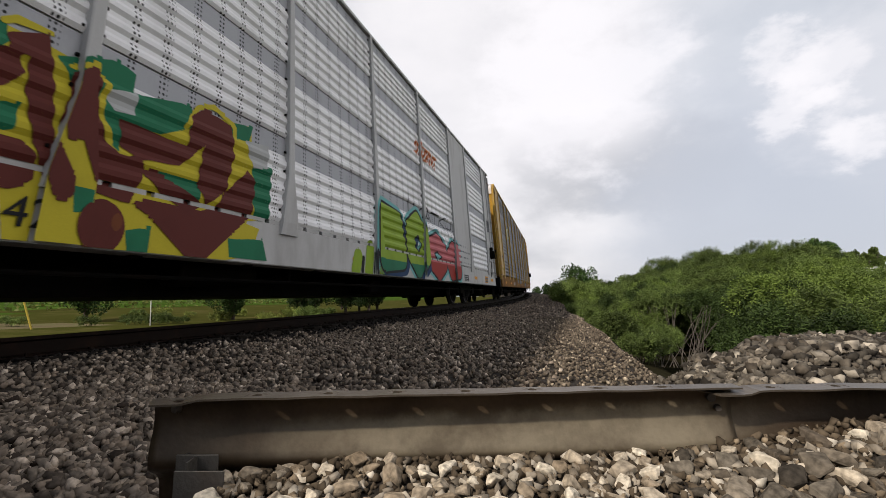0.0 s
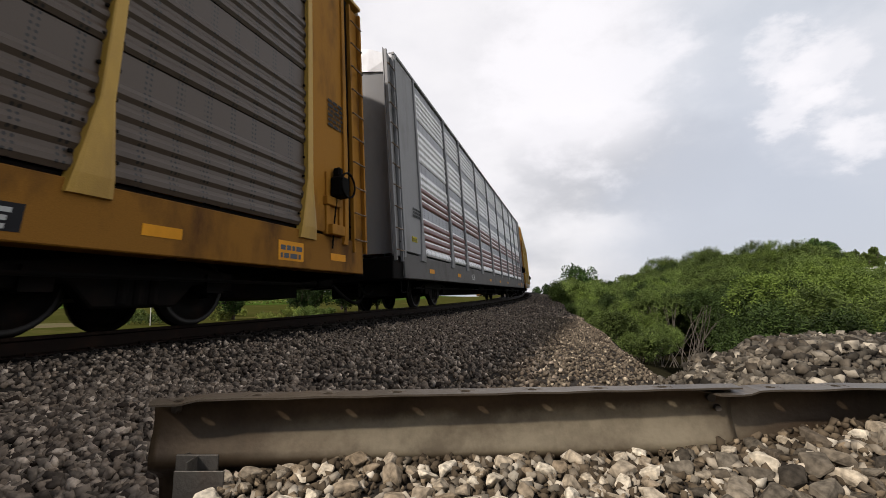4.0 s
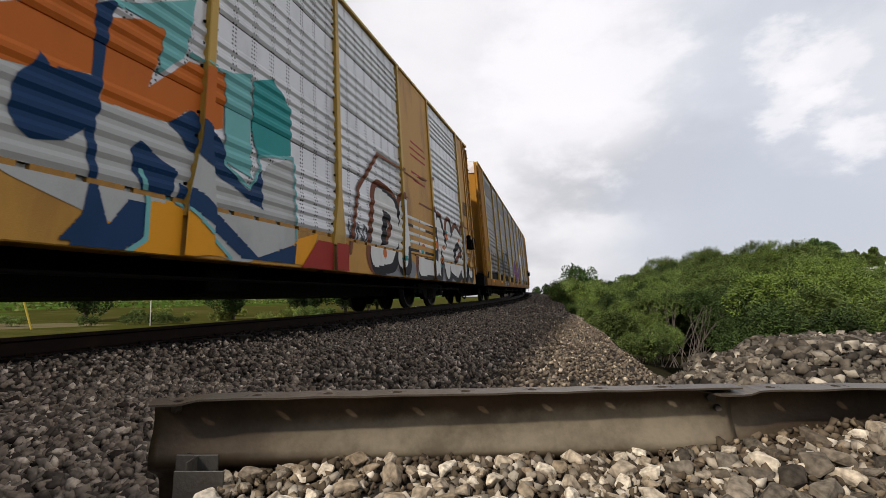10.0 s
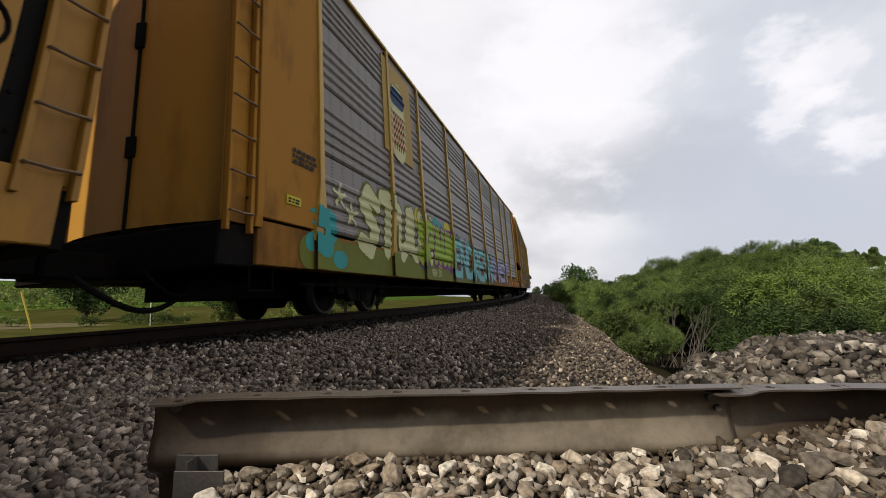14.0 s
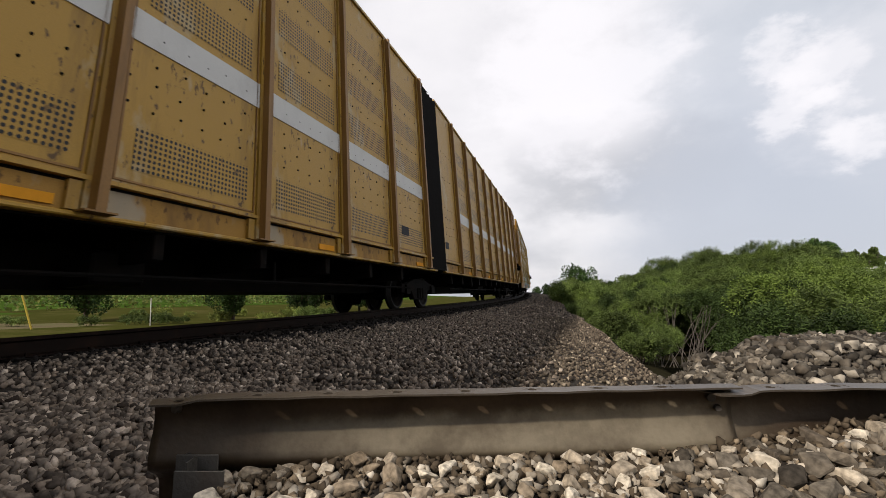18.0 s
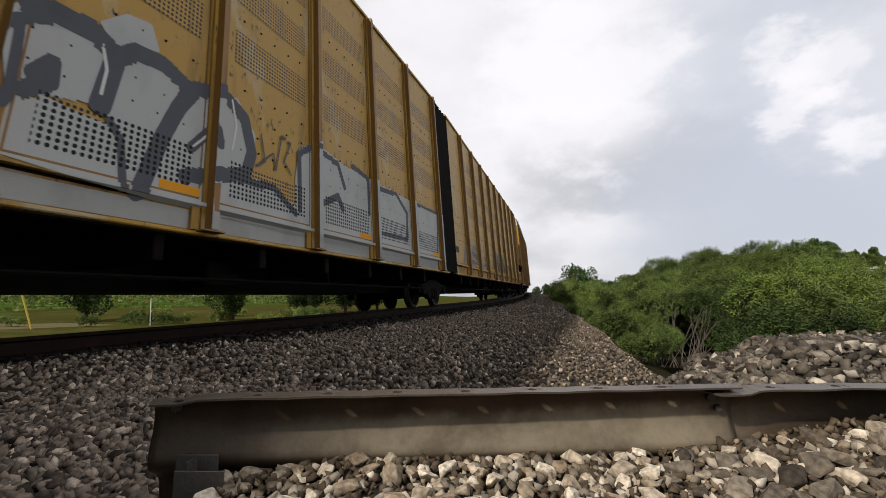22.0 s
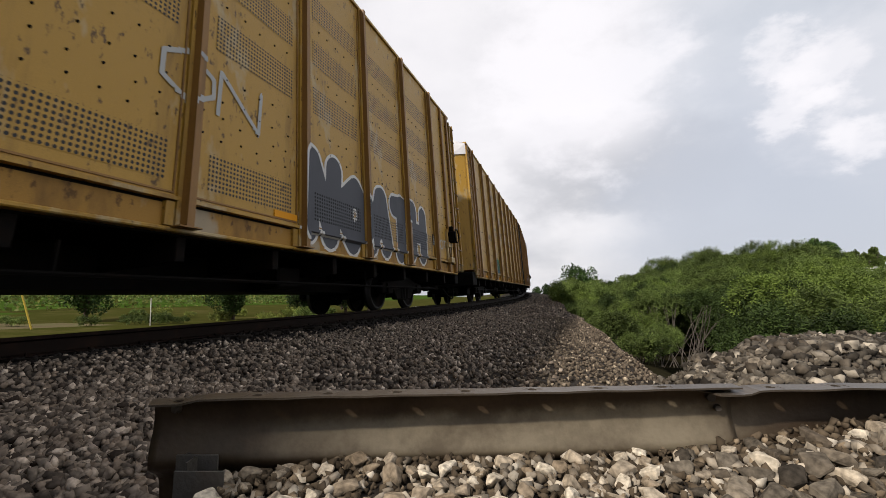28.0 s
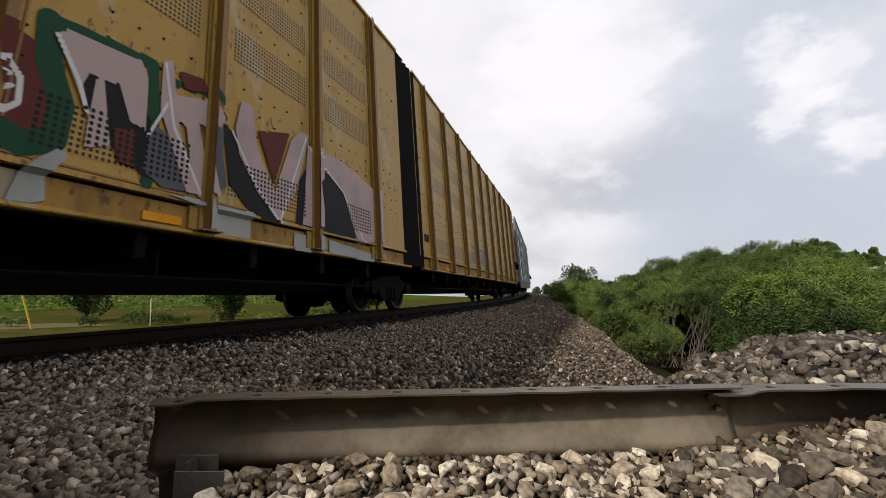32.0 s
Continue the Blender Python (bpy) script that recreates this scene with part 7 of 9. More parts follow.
    piece(b, "CNSE", 10.5, 14.4, 0.95, 2.2, 0.13, "grey", "slate", 7, label="faded grey graffiti")
    outline(b, "XZ", 5.0, 6.2, 3.6, 4.4, "cream", 8, 0.07)
    s = Sheet(b)
    s.add([poly((18.0, 0.68), (20.45, 0.7), (20.45, 1.08), (18.0, 1.08))], "soot")
    s.add(line([(18.45, 1.03), (20.05, 1.03)], 0.03) + line([(18.7, 0.72), (18.75, 1.02)], 0.06) + line([(19.2, 0.72), (19.25, 1.02)], 0.06) + line([(19.55, 0.72), (19.95, 1.02)], 0.05) + line([(19.6, 1.02), (19.98, 0.72)], 0.05), "pale")
    s.done("worn pale company mark on a dark panel")

    c = car_c
    piece(c, "SENRAOB", 11.4, 17.6, 0.95, 2.45, 0.13, "pale", "slate", 9, 0.1, label="pale grey graffiti letters over sooty sheets")
    piece(c, "EDM", 17.6, 20.4, 1.0, 2.2, 0.12, "grey", "slate", 10, label="faded grey graffiti letters")
    outline(c, "OSMN", 3.0, 6.2, 1.3, 2.3, "ash", 11, 0.016)
    lettering(c, "995554", 7.6, 0.73, 0.21, "cream", 0.03, 1.25, 0.2)
    lettering(c, "TTGX", 6.52, 0.72, 0.21, "cream", 0.03, 1.12, 0.2)
    plate(c, 4.15, 5.95, 3.55, 5.6, "oldgold", 0.034, "badge_panel", "dull yellow panel behind the shield")
    for y0, y1 in ((1.75, 3.9), (4.17, 5.7), (5.8, 6.3), (6.6, 8.75)):
        plate(c, y0, y1, 1.27, 1.40, "oldgold", 0.034, "kick_strip", "yellow strip along the foot of the sheet")
    patch(c, [[("e", 5.05, 4.5, 0.55, 0.6)], [("c", 4.8 + 0.15 * i, 4.0, 4.8 + 0.15 * i, 4.4, 0.03) for i in range(5)], [("c", 4.75, 4.72, 5.45, 4.72, 0.13)]], ("yellow", "red", "navy"), "faded shield painted on the side", 14)

    d = car_d
    outline(d, "PSMU", 23.6, 25.0, 1.4, 2.7, "black", 14, 0.03, 0.2)
    lettering(d, "9538", 7.0, 0.78, 0.22, "white", 0.03)

    e = car_e
    s = Sheet(e)
    s.add([poly((4.88, 2.35), (5.04, 2.4), (5.49, 2.7), (5.61, 2.44), (5.75, 2.24), (5.56, 2.1), (5.35, 2.08), (5.11, 2.1), (4.93, 2.1)), poly((4.73, 1.1), (5.38, 0.97), (5.81, 0.95), (5.82, 0.67), (4.73, 0.67))], "purple")
    s.add([poly((4.43, 2.3), (4.88, 2.5), (5.18, 1.9), (5.23, 1.3), (4.93, 1.2), (4.63, 1.35)), poly((3.73, 1.9), (3.93, 2.3), (4.38, 2.3), (4.53, 1.9), (4.38, 1.5), (4.58, 1.1), (4.33, 0.72), (3.83, 0.72), (3.68, 1.0))], "teal")
    s.add([poly((5.17, 1.85), (5.34, 2.02), (5.50, 2.06), (5.60, 2.1), (5.77, 2.11), (5.94, 2.0), (6.04, 1.76), (6.01, 1.49), (5.94, 1.32), (6.00, 1.27), (6.16, 1.37), (6.21, 1.1), (5.86, 1.05), (5.75, 1.17), (5.34, 1.15)), poly((4.58, 1.9), (4.98, 2.1), (5.13, 1.4), (4.78, 1.3))], "steel")
    s.add([poly((5.62, 1.91), (5.71, 1.93), (5.82, 1.73), (5.84, 1.49), (5.72, 1.4))], "clay")
    s.add([poly((5.63, 1.6), (5.78, 1.55), (5.84, 1.49), (5.72, 1.4)), poly((5.98, 1.64), (6.16, 1.65), (6.28, 1.3), (6.19, 1.17), (6.14, 1.34), (5.98, 1.27), (6.04, 1.45))], "brick")
    s.add(line([(5.42, 2.04), (5.56, 2.09), (5.74, 2.13), (5.94, 2.0), (6.04, 1.76), (6.01, 1.46), (5.95, 1.29), (6.16, 1.37), (6.21, 1.1)], 0.025) + line([(3.73, 1.9), (3.93, 2.3), (4.38, 2.3), (4.53, 1.9), (4.38, 1.5), (4.58, 1.1), (4.33, 0.72), (3.83, 0.72), (3.68, 1.0)], 0.03) + line([(4.63, 1.35), (4.93, 1.2), (5.34, 1.15), (5.75, 1.17)], 0.03), "black")
    s.add([poly((5.35, 1.13), (5.48, 1.01), (5.60, 1.02), (5.67, 1.15), (5.70, 1.13), (5.61, 0.91), (5.47, 0.91), (5.39, 0.95)), poly((5.80, 1.23), (5.88, 1.2), (5.91, 1.01), (6.18, 1.09), (6.18, 0.99), (5.83, 0.81), (5.86, 1.05))], "pale")
    s.add(line([(5.16, 1.91), (5.35, 2.03), (5.48, 2.07), (5.45, 1.99), (5.53, 1.28)], 0.022) + line([(4.41, 2.34), (4.88, 2.54), (5.05, 2.2)], 0.03) + line([(3.67, 1.9), (3.89, 2.36), (4.40, 2.36)], 0.026), "pale")
    s.done("teal, navy and purple graffiti letters with white edges")
    s = Sheet(e)
    s.add([poly((6.43, 1.26), (6.38, 1.7), (6.48, 2.0), (6.70, 2.01), (6.93, 1.97), (7.11, 1.7), (7.73, 1.73), (7.76, 1.44), (6.82, 1.26))], "salmon")
    s.add(letters("YA", 6.5, 7.7, 1.35, 1.95, 0.06, 17, 0.1), "orange")
    s.done("faded orange tag across the post")
    outline(e, "AYA", 2.1, 3.1, 1.3, 1.95, "salmon", 16, 0.035)
    plate(e, 6.3, 8.9, 0.72, 1.05, "black", 0.016, label="black number plate on the sill")
    lettering(e, "705051", 7.6, 0.77, 0.22, "white", 0.022, 1.2, 0.25)
    lettering(e, "TTGX", 6.45, 0.77, 0.22, "white", 0.022, 1.1, 0.25)
    outline(e, "PZMRHN", 9.4, 14.6, 1.0, 2.2, "slate", 19, 0.045)
    outline(e, "NTHFRT".replace("F", "E"), 10.6, 15.2, 1.05, 2.15, "green", 20, 0.03)
    patch(e, [cloud(10.4, 15.5, 0.72, 0.85, 14, 21, 0.12, 0.3)], ("pale",), "whitish paint along the sill")
    piece(e, "RESW", 14.8, 17.4, 0.8, 2.1, 0.12, "white", "black", 22, 0.1, drop="green", label="white graffiti letters with black and green edges")
    s = Sheet(e)
    # sill painted white behind the figures
    s.add([poly((19.44, 0.68), (19.44, 1.18), (25.6, 1.18), (25.6, 0.68))], "white")
    s.add([poly((17.86, 1.63), (17.90, 1.81), (18.04, 1.95), (18.21, 1.98), (18.31, 1.81), (18.31, 1.59), (18.23, 1.32), (18.15, 1.20), (18.01, 1.30), (17.92, 1.46)), poly((18.89, 1.06), (19.30, 1.10), (19.30, 0.90), (19.11, 0.74), (18.98, 0.83)), poly((17.72, 2.00), (17.82, 2.20), (17.94, 2.19), (17.97, 1.97), (17.80, 1.91))], "mint")
    s.add([poly((18.12, 1.96), (18.20, 2.14), (18.32, 2.11), (18.34, 1.95), (18.24, 1.84), (18.15, 1.87)), poly((17.85, 1.30), (17.91, 1.41), (18.01, 1.39), (18.06, 1.24), (17.99, 1.16), (17.89, 1.17)), poly((18.03, 1.69), (18.08, 1.71), (18.12, 1.59), (18.06, 1.55))] + cloud(17.5, 17.9, 1.0, 1.4, 3, 23, 0.08, 0.14), "forest2")
    s.add([poly((18.41, 1.19), (18.48, 1.60), (18.61, 1.86), (18.97, 2.08), (19.17, 1.99), (19.30, 1.22), (18.70, 1.18)), poly((19.35, 2.02), (19.61, 2.15), (19.69, 1.60), (19.92, 1.21), (20.63, 1.19), (21.00, 1.77), (21.15, 1.23), (20.74, 1.17), (19.46, 1.16)), poly((21.06, 1.70), (21.53, 1.90), (21.47, 1.45), (22.59, 1.59), (22.77, 1.27), (21.21, 1.24)), poly((23.18, 1.53), (23.64, 1.82), (24.69, 1.75), (26.05, 2.10), (25.95, 1.39), (23.17, 1.21))], "silver")
    s.add([poly((18.78, 1.70), (18.81, 1.86), (18.97, 2.04), (19.15, 1.95), (19.25, 1.55), (19.18, 1.47), (19.00, 1.45), (18.85, 1.44))], "mint")
    s.add([("e", 18.92, 1.86, 0.07, 0.09), ("e", 19.08, 1.76, 0.06, 0.1), ("e", 18.72, 1.74, 0.04, 0.05), poly((18.90, 1.34), (19.06, 1.43), (19.15, 1.25), (18.99, 1.13)), ("e", 19.12, 0.86, 0.08, 0.1)], "forest")
    s.add([poly((18.45, 2.32), (18.50, 2.55), (18.65, 2.72), (18.81, 2.69), (18.91, 2.55), (18.86, 2.37), (18.73, 2.21), (18.83, 2.20), (18.70, 2.02), (18.55, 2.07), (18.47, 2.15)), poly((18.66, 2.06), (18.84, 2.29), (19.04, 2.53), (19.24, 2.65), (19.42, 2.59), (19.50, 2.42), (19.58, 2.28), (19.41, 2.15), (19.29, 2.23), (19.08, 2.23), (18.73, 2.03)), poly((19.62, 2.26), (19.62, 2.44), (19.92, 2.58), (20.26, 2.63), (20.49, 2.48), (20.67, 2.33), (20.77, 2.04), (20.69, 1.94), (20.46, 2.18), (20.14, 2.23), (19.87, 2.14), (19.76, 1.92), (19.65, 1.92)), poly((21.51, 2.53), (21.90, 2.80), (22.24, 2.71), (22.51, 2.43), (22.32, 2.28), (21.74, 2.18), (21.45, 2.23)), poly((23.01, 2.57), (23.46, 2.81), (23.81, 2.55), (24.76, 2.46), (24.46, 2.33), (23.44, 2.34), (23.04, 2.25))], "salmon")
    s.add([poly((19.86, 1.40), (19.81, 1.70), (19.85, 1.88), (20.03, 1.94), (20.27, 1.90), (20.49, 1.65), (20.53, 1.36), (20.22, 1.30))], "forest")
    s.add([poly((19.94, 1.45), (19.96, 1.67), (20.15, 1.57), (20.12, 1.39)), ("e", 20.06, 1.8, 0.07, 0.09), ("e", 20.3, 1.58, 0.08, 0.1)], "mint")
    s.add([poly((18.34, 2.20), (18.35, 2.47), (18.48, 2.68), (18.54, 2.64), (18.45, 2.49), (18.44, 2.25), (18.50, 2.05), (18.42, 2.04)), poly((18.26, 1.18), (18.32, 1.44), (18.42, 1.77), (18.57, 1.96), (18.90, 2.10), (19.15, 2.24), (19.30, 2.14), (19.38, 1.84), (19.43, 1.19), (19.30, 1.19), (19.19, 2.03), (18.96, 2.10), (18.61, 1.87), (18.48, 1.60), (18.40, 1.36), (18.39, 1.19)), poly((19.68, 1.93), (19.87, 2.10), (20.15, 2.16), (20.46, 2.07), (20.68, 1.78), (20.75, 1.32), (20.60, 1.26), (20.49, 1.65), (20.27, 1.90), (20.03, 1.94), (19.85, 1.88), (19.79, 1.69), (19.86, 1.37), (19.77, 1.35)), poly((21.53, 1.76), (21.74, 2.13), (22.23, 2.24), (22.50, 2.02), (22.50, 1.72), (22.32, 1.89), (21.98, 1.96), (21.75, 1.77))], "black")
    s.add(line([(18.45, 2.32), (18.50, 2.55), (18.65, 2.72), (18.81, 2.69), (18.91, 2.55), (18.86, 2.37), (18.73, 2.21), (18.83, 2.20), (18.70, 2.02), (18.55, 2.07), (18.47, 2.15), (18.45, 2.32)], 0.02) + line([(18.66, 2.06), (18.84, 2.29), (19.04, 2.53), (19.24, 2.65), (19.42, 2.59), (19.50, 2.42), (19.58, 2.28), (19.41, 2.15), (19.29, 2.23), (19.08, 2.23), (18.73, 2.03)], 0.022) + line([(19.62, 2.26), (19.62, 2.44), (19.92, 2.58), (20.26, 2.63), (20.49, 2.48), (20.67, 2.33), (20.77, 2.04), (20.69, 1.94), (20.46, 2.18), (20.14, 2.23), (19.87, 2.14), (19.76, 1.92), (19.65, 1.92)], 0.022) + line([(21.51, 2.53), (21.90, 2.80), (22.24, 2.71), (22.51, 2.43), (22.32, 2.28), (21.74, 2.18), (21.45, 2.23), (21.51, 2.53)], 0.022) + line([(23.01, 2.57), (23.46, 2.81), (23.81, 2.55), (24.76, 2.46), (24.46, 2.33), (23.44, 2.34), (23.04, 2.25)], 0.02) + line([(20.55, 2.46), (20.90, 2.62), (20.95, 2.78), (21.09, 2.67), (21.36, 2.73), (21.09, 2.48), (20.92, 2.00), (20.75, 1.95), (20.78, 2.37), (20.55, 2.46)], 0.016) + line([(17.86, 1.63), (17.90, 1.81), (18.04, 1.95), (18.21, 1.98), (18.31, 1.81), (18.31, 1.59), (18.23, 1.32), (18.15, 1.20), (18.01, 1.30), (17.92, 1.46), (17.86, 1.63)], 0.012) + line([(18.12, 1.96), (18.20, 2.14), (18.32, 2.11), (18.34, 1.95), (18.24, 1.84), (18.15, 1.87), (18.12, 1.96)], 0.012), "black")
    s.add([("e", 18.5, 2.4, 0.05, 0.09), ("e", 20.18, 2.42, 0.1, 0.1)], "khaki")
    s.add(line([(18.62, 1.2), (18.68, 1.5), (18.8, 1.85), (19.0, 2.0)], 0.018) + line([(20.2, 0.7), (20.25, 0.99), (20.78, 1.02), (20.74, 0.71), (20.2, 0.7)], 0.03) + line([(20.48, 0.72), (20.5, 1.0)], 0.02) + line([(20.95, 1.15), (20.88, 0.7)], 0.022) + line([(21.0, 1.12), (21.6, 1.1), (21.75, 0.8), (21.1, 0.7)], 0.018) + line([(22.0, 0.7), (22.06, 1.15)], 0.03) + line([(23.1, 1.15), (23.6, 1.05), (23.9, 0.7)], 0.018) + line([(24.4, 1.12), (24.5, 0.7)], 0.018), "black")
    s.add(letters("NSX", 23.4, 25.4, 1.3, 2.2, 0.03, 127, 0.1) + cloud(23.3, 25.3, 1.35, 1.9, 9, 130, 0.05, 0.13), "forest")
    s.done("salmon, white and green graffiti figures with black outlines")
    outline(e, "IKOR", 19.5, 20.05, 0.72, 0.98, "black", 28, 0.012)
    outline(e, "RURS", 22.2, 22.9, 0.74, 0.94, "black", 29, 0.012)
    patch(e, [[("c", 10.7, 3.95, 10.75, 4.3, 0.2)], [("c", 10.55, 3.9 + 0.14 * i, 10.85, 3.93 + 0.14 * i, 0.03) for i in range(4)]], ("red", "white"), "red and white badge")

    f = car_f
    plate(f, 6.54, 9.13, 0.69, 1.03, "black", 0.016, label="black number plate on the sill")
    lettering(f, "953849", 7.68, 0.745, 0.22, "white", 0.022, 1.28, 0.25)
    lettering(f, "TTGX", 6.68, 0.745, 0.22, "white", 0.022, 1.1, 0.25)
    s = Sheet(car_f)
    s.add([poly((6.56, 1.96), (6.64, 2.06), (6.97, 2.2), (7.03, 1.78), (6.72, 1.67)), poly((6.92, 2.32), (7.32, 2.5), (7.41, 2.27), (7.61, 2.28), (7.7, 1.81), (7.4, 1.82), (7.3, 2.01), (7.14, 1.9), (7, 2.04)), poly((7.14, 1.52), (8.1, 1.97), (8.33, 2.29), (8.94, 2.37), (9.29, 2.37), (9.19, 1.67), (8.95, 1.03), (8.56, 0.98), (8.3, 1.31), (7.96, 1.22), (7.82, 1.49), (7.39, 1.42))], "yellow")
    s.add([poly((7.96, 1.67), (8.64, 2.04), (8.97, 1.85), (8.92, 1.44), (8.41, 1.49))], "amber")
    s.add([poly((8.87, 1.54), (9.31, 1.94), (9.2, 1.49), (9.07, 1.05), (8.86, 1.1))], "orange")
    s.done("yellow and orange sprayed shapes")
    s = Sheet(car_f)
    s.add([poly((9.08, 1.64), (9.4, 2.08), (9.89, 2.6), (10.62, 2.66), (12.03, 2.66), (13.76, 2.61), (15.38, 2.61), (17.18, 2.42), (16.82, 0.86), (11.93, 0.81), (9.13, 0.75), (9.27, 1.1))], "navy")
    s.add([poly((9.09, 0.75), (9.36, 1.08), (11.94, 1.04), (16.87, 1.08), (16.78, 0.67), (11.93, 0.65), (9.22, 0.64))], "sky")
    s.add([poly((9.31, 2), (9.79, 2.43), (10.06, 2.41), (9.96, 1.84), (9.5, 1.8), (9.81, 1.61), (9.53, 1.19), (9.39, 1.23)), poly((10.03, 2.13), (10.76, 2.66), (11.11, 2.34), (10.82, 1.82), (10.88, 1.26), (10.28, 1.27), (10.31, 1.85)), poly((11.03, 1.86), (11.5, 2.44), (12.05, 2.32), (11.99, 1.28), (11.02, 1.26)), poly((12.35, 2.3), (13.74, 2.4), (15.34, 2.37), (15.16, 1.31), (12.28, 1.23)), poly((15.67, 2.31), (17.14, 2.29), (16.9, 1.21), (15.48, 1.25))], "teal")
    s.add([poly((9.4, 2.05), (9.79, 2.4), (10.03, 2.37), (9.9, 2.09)), poly((10.18, 2.2), (10.76, 2.63), (11.04, 2.32), (10.37, 2.01)), poly((11.18, 2.04), (11.5, 2.4), (12.01, 2.27), (12, 2.05)), poly((12.43, 2.27), (13.74, 2.37), (14.55, 2.34), (12.57, 1.98))], "aqua")
    s.add(line([(9.45, 2), (9.79, 2.4), (10.08, 2.28)], 0.016) + line([(10.15, 2.16), (10.73, 2.63), (11.11, 2.34)], 0.016) + line([(11.12, 1.91), (11.5, 2.42), (12.01, 2.31)], 0.016), "white")
    s.add([poly((9.16, 0.91), (9.62, 0.95), (9.63, 0.81), (9.17, 0.79)), poly((9.7, 0.73), (10.07, 0.84), (10.05, 0.68), (9.56, 0.68)), poly((12.3, 0.96), (13, 0.92), (12.88, 0.78), (12.38, 0.77))], "amber")
    s.done("teal and blue graffiti letters with navy shadows")
    patch(f, [cloud(16.4, 18.0, 0.8, 2.3, 18, 34, 0.14, 0.32), cloud(16.8, 18.3, 0.72, 1.9, 16, 35, 0.1, 0.25)], ("amber", "orange"), "orange and yellow flames of paint")
    outline(f, "RSANS", 18.4, 20.0, 1.3, 1.8, "black", 36, 0.02)
    s = Sheet(f)
    s.add([("c", 20.0 + 0.2 * i, 0.70, 20.1 + 0.2 * i, 0.88, 0.03) for i in range(6)], "brick")
    s.done("faded red company letters on the sill")
    outline(f, "COD", 25.6, 26.7, 1.35, 2.15, "black", 37, 0.016, 0.2)

    g = car_g
    s = Sheet(g)
    s.add(cloud(1.6, 11.0, 0.8, 1.5, 44, 38, 0.25, 0.5), "orange")
    L = letters("ENRNRAP", 1.4, 11.2, 0.75, 2.75, 0.3, 39, 0.0)
    s.add(fat(L, 0.1), "teal")
    s.add(fat(L, 0.05), "navy")
    s.add(L, "sky")
    s.add(L, "orange", z1=1.5)
    s.add([i for i in L if i[1] > 6.2], "lime", z0=1.6)
    s.add(cloud(2, 10.5, 0.75, 1.2, 12, 40, 0.1, 0.22), "navy")
    s.done("huge blue, orange and green graffiti letters with teal outlines")
    outline(g, "FENIN".replace("F", "P"), 5.6, 7.0, 1.2, 1.8, "white", 41, 0.03, 0.2)
    outline(g, "UROL", 2.5, 3.6, 1.6, 2.2, "white", 42, 0.025)
    plate(g, 10.3, 12.2, 0.72, 1.05, "black", 0.019, label="black number plate on the sill")
    lettering(g, "685110", 10.95, 0.77, 0.23, "white", 0.026, 0.9, 0.2)
    s = Sheet(car_g)
    s.add([poly((13.17, 1.97), (13.92, 2.19), (14.33, 2.07), (14.97, 1.92), (16.03, 1.4), (16.16, 1.95), (16.75, 2.25), (16.85, 0.99), (15.8, 0.62), (14.95, 0.83), (14.2, 0.89), (13.37, 1.15))], "pale")
    s.add([poly((13.08, 2.37), (13.82, 2.94), (13.92, 2.19), (13.49, 2.02), (13.17, 1.97)), poly((13.97, 2.8), (14.34, 2.99), (14.56, 3.04), (14.42, 2.29), (14.86, 2.81), (15.4, 2.91), (15.41, 2.21), (15.13, 2.1), (14.9, 2.24), (14.68, 2.01), (13.98, 1.96), (13.96, 2.48))], "orange")
    s.add([poly((14.52, 1.15), (14.8, 1.19), (15.13, 1.08), (15.63, 0.68), (14.38, 0.64), (14.57, 0.83)), poly((16.85, 1.05), (17.38, 1.21), (17.17, 0.7), (16.58, 0.7))], "amber")
    s.add([poly((13.33, 1.65), (13.33, 1.91), (13.42, 2.03), (13.46, 2.17), (13.54, 2.07), (13.93, 2.17), (13.99, 1.84), (13.87, 1.63), (13.73, 1.49), (13.52, 1.44), (13.39, 1.5)), poly((13.81, 2.84), (14.01, 3.02), (13.96, 2.71), (13.97, 2.13), (13.96, 1.71), (14.06, 1.21), (14.2, 0.86), (14.35, 1.12), (14.55, 1.11), (14.53, 0.78), (14.32, 0.63), (13.83, 0.69), (13.98, 0.93), (13.99, 1.2), (13.88, 1.68), (13.87, 2.3)), poly((14.68, 2.02), (14.96, 2.27), (15.43, 2.02), (15.49, 1.77), (15.87, 1.53), (16.09, 1.88), (16.13, 1.35), (15.44, 1.59), (14.93, 1.81)), poly((14.31, 1.61), (14.38, 1.72), (14.83, 1.51), (14.78, 1.25), (14.51, 1.19), (14.35, 1.41)), poly((14.87, 1.41), (15.16, 1.33), (16.08, 0.73), (16.85, 0.98), (16.81, 0.68), (15.79, 0.71), (15.25, 1.05), (14.84, 1.22))], "navy")
    s.add([poly((13.92, 2.97), (14.18, 3.08), (14.9, 3.61), (14.8, 2.83), (14.49, 2.46), (14.53, 3), (14.01, 2.94)), poly((15.38, 2.93), (15.83, 3.12), (15.89, 1.71), (15.48, 1.82))], "aqua")
    s.add([poly((15.88, 3.05), (16.27, 3.26), (16.67, 2.97), (16.7, 2.25), (15.99, 2.04), (15.88, 2.4))], "teal")
    s.add(line([(14.87, 2.89), (15.42, 2.93), (15.47, 1.76), (15.88, 1.59), (16.04, 1.86), (16.03, 2.05), (16.75, 2.24), (16.85, 1.05)], 0.02) + line([(14.43, 1.43), (14.54, 1.16), (14.56, 0.78), (14.38, 0.64)], 0.025) + line([(14.79, 1.23), (15.07, 1.1), (15.63, 0.68)], 0.02), "aqua")
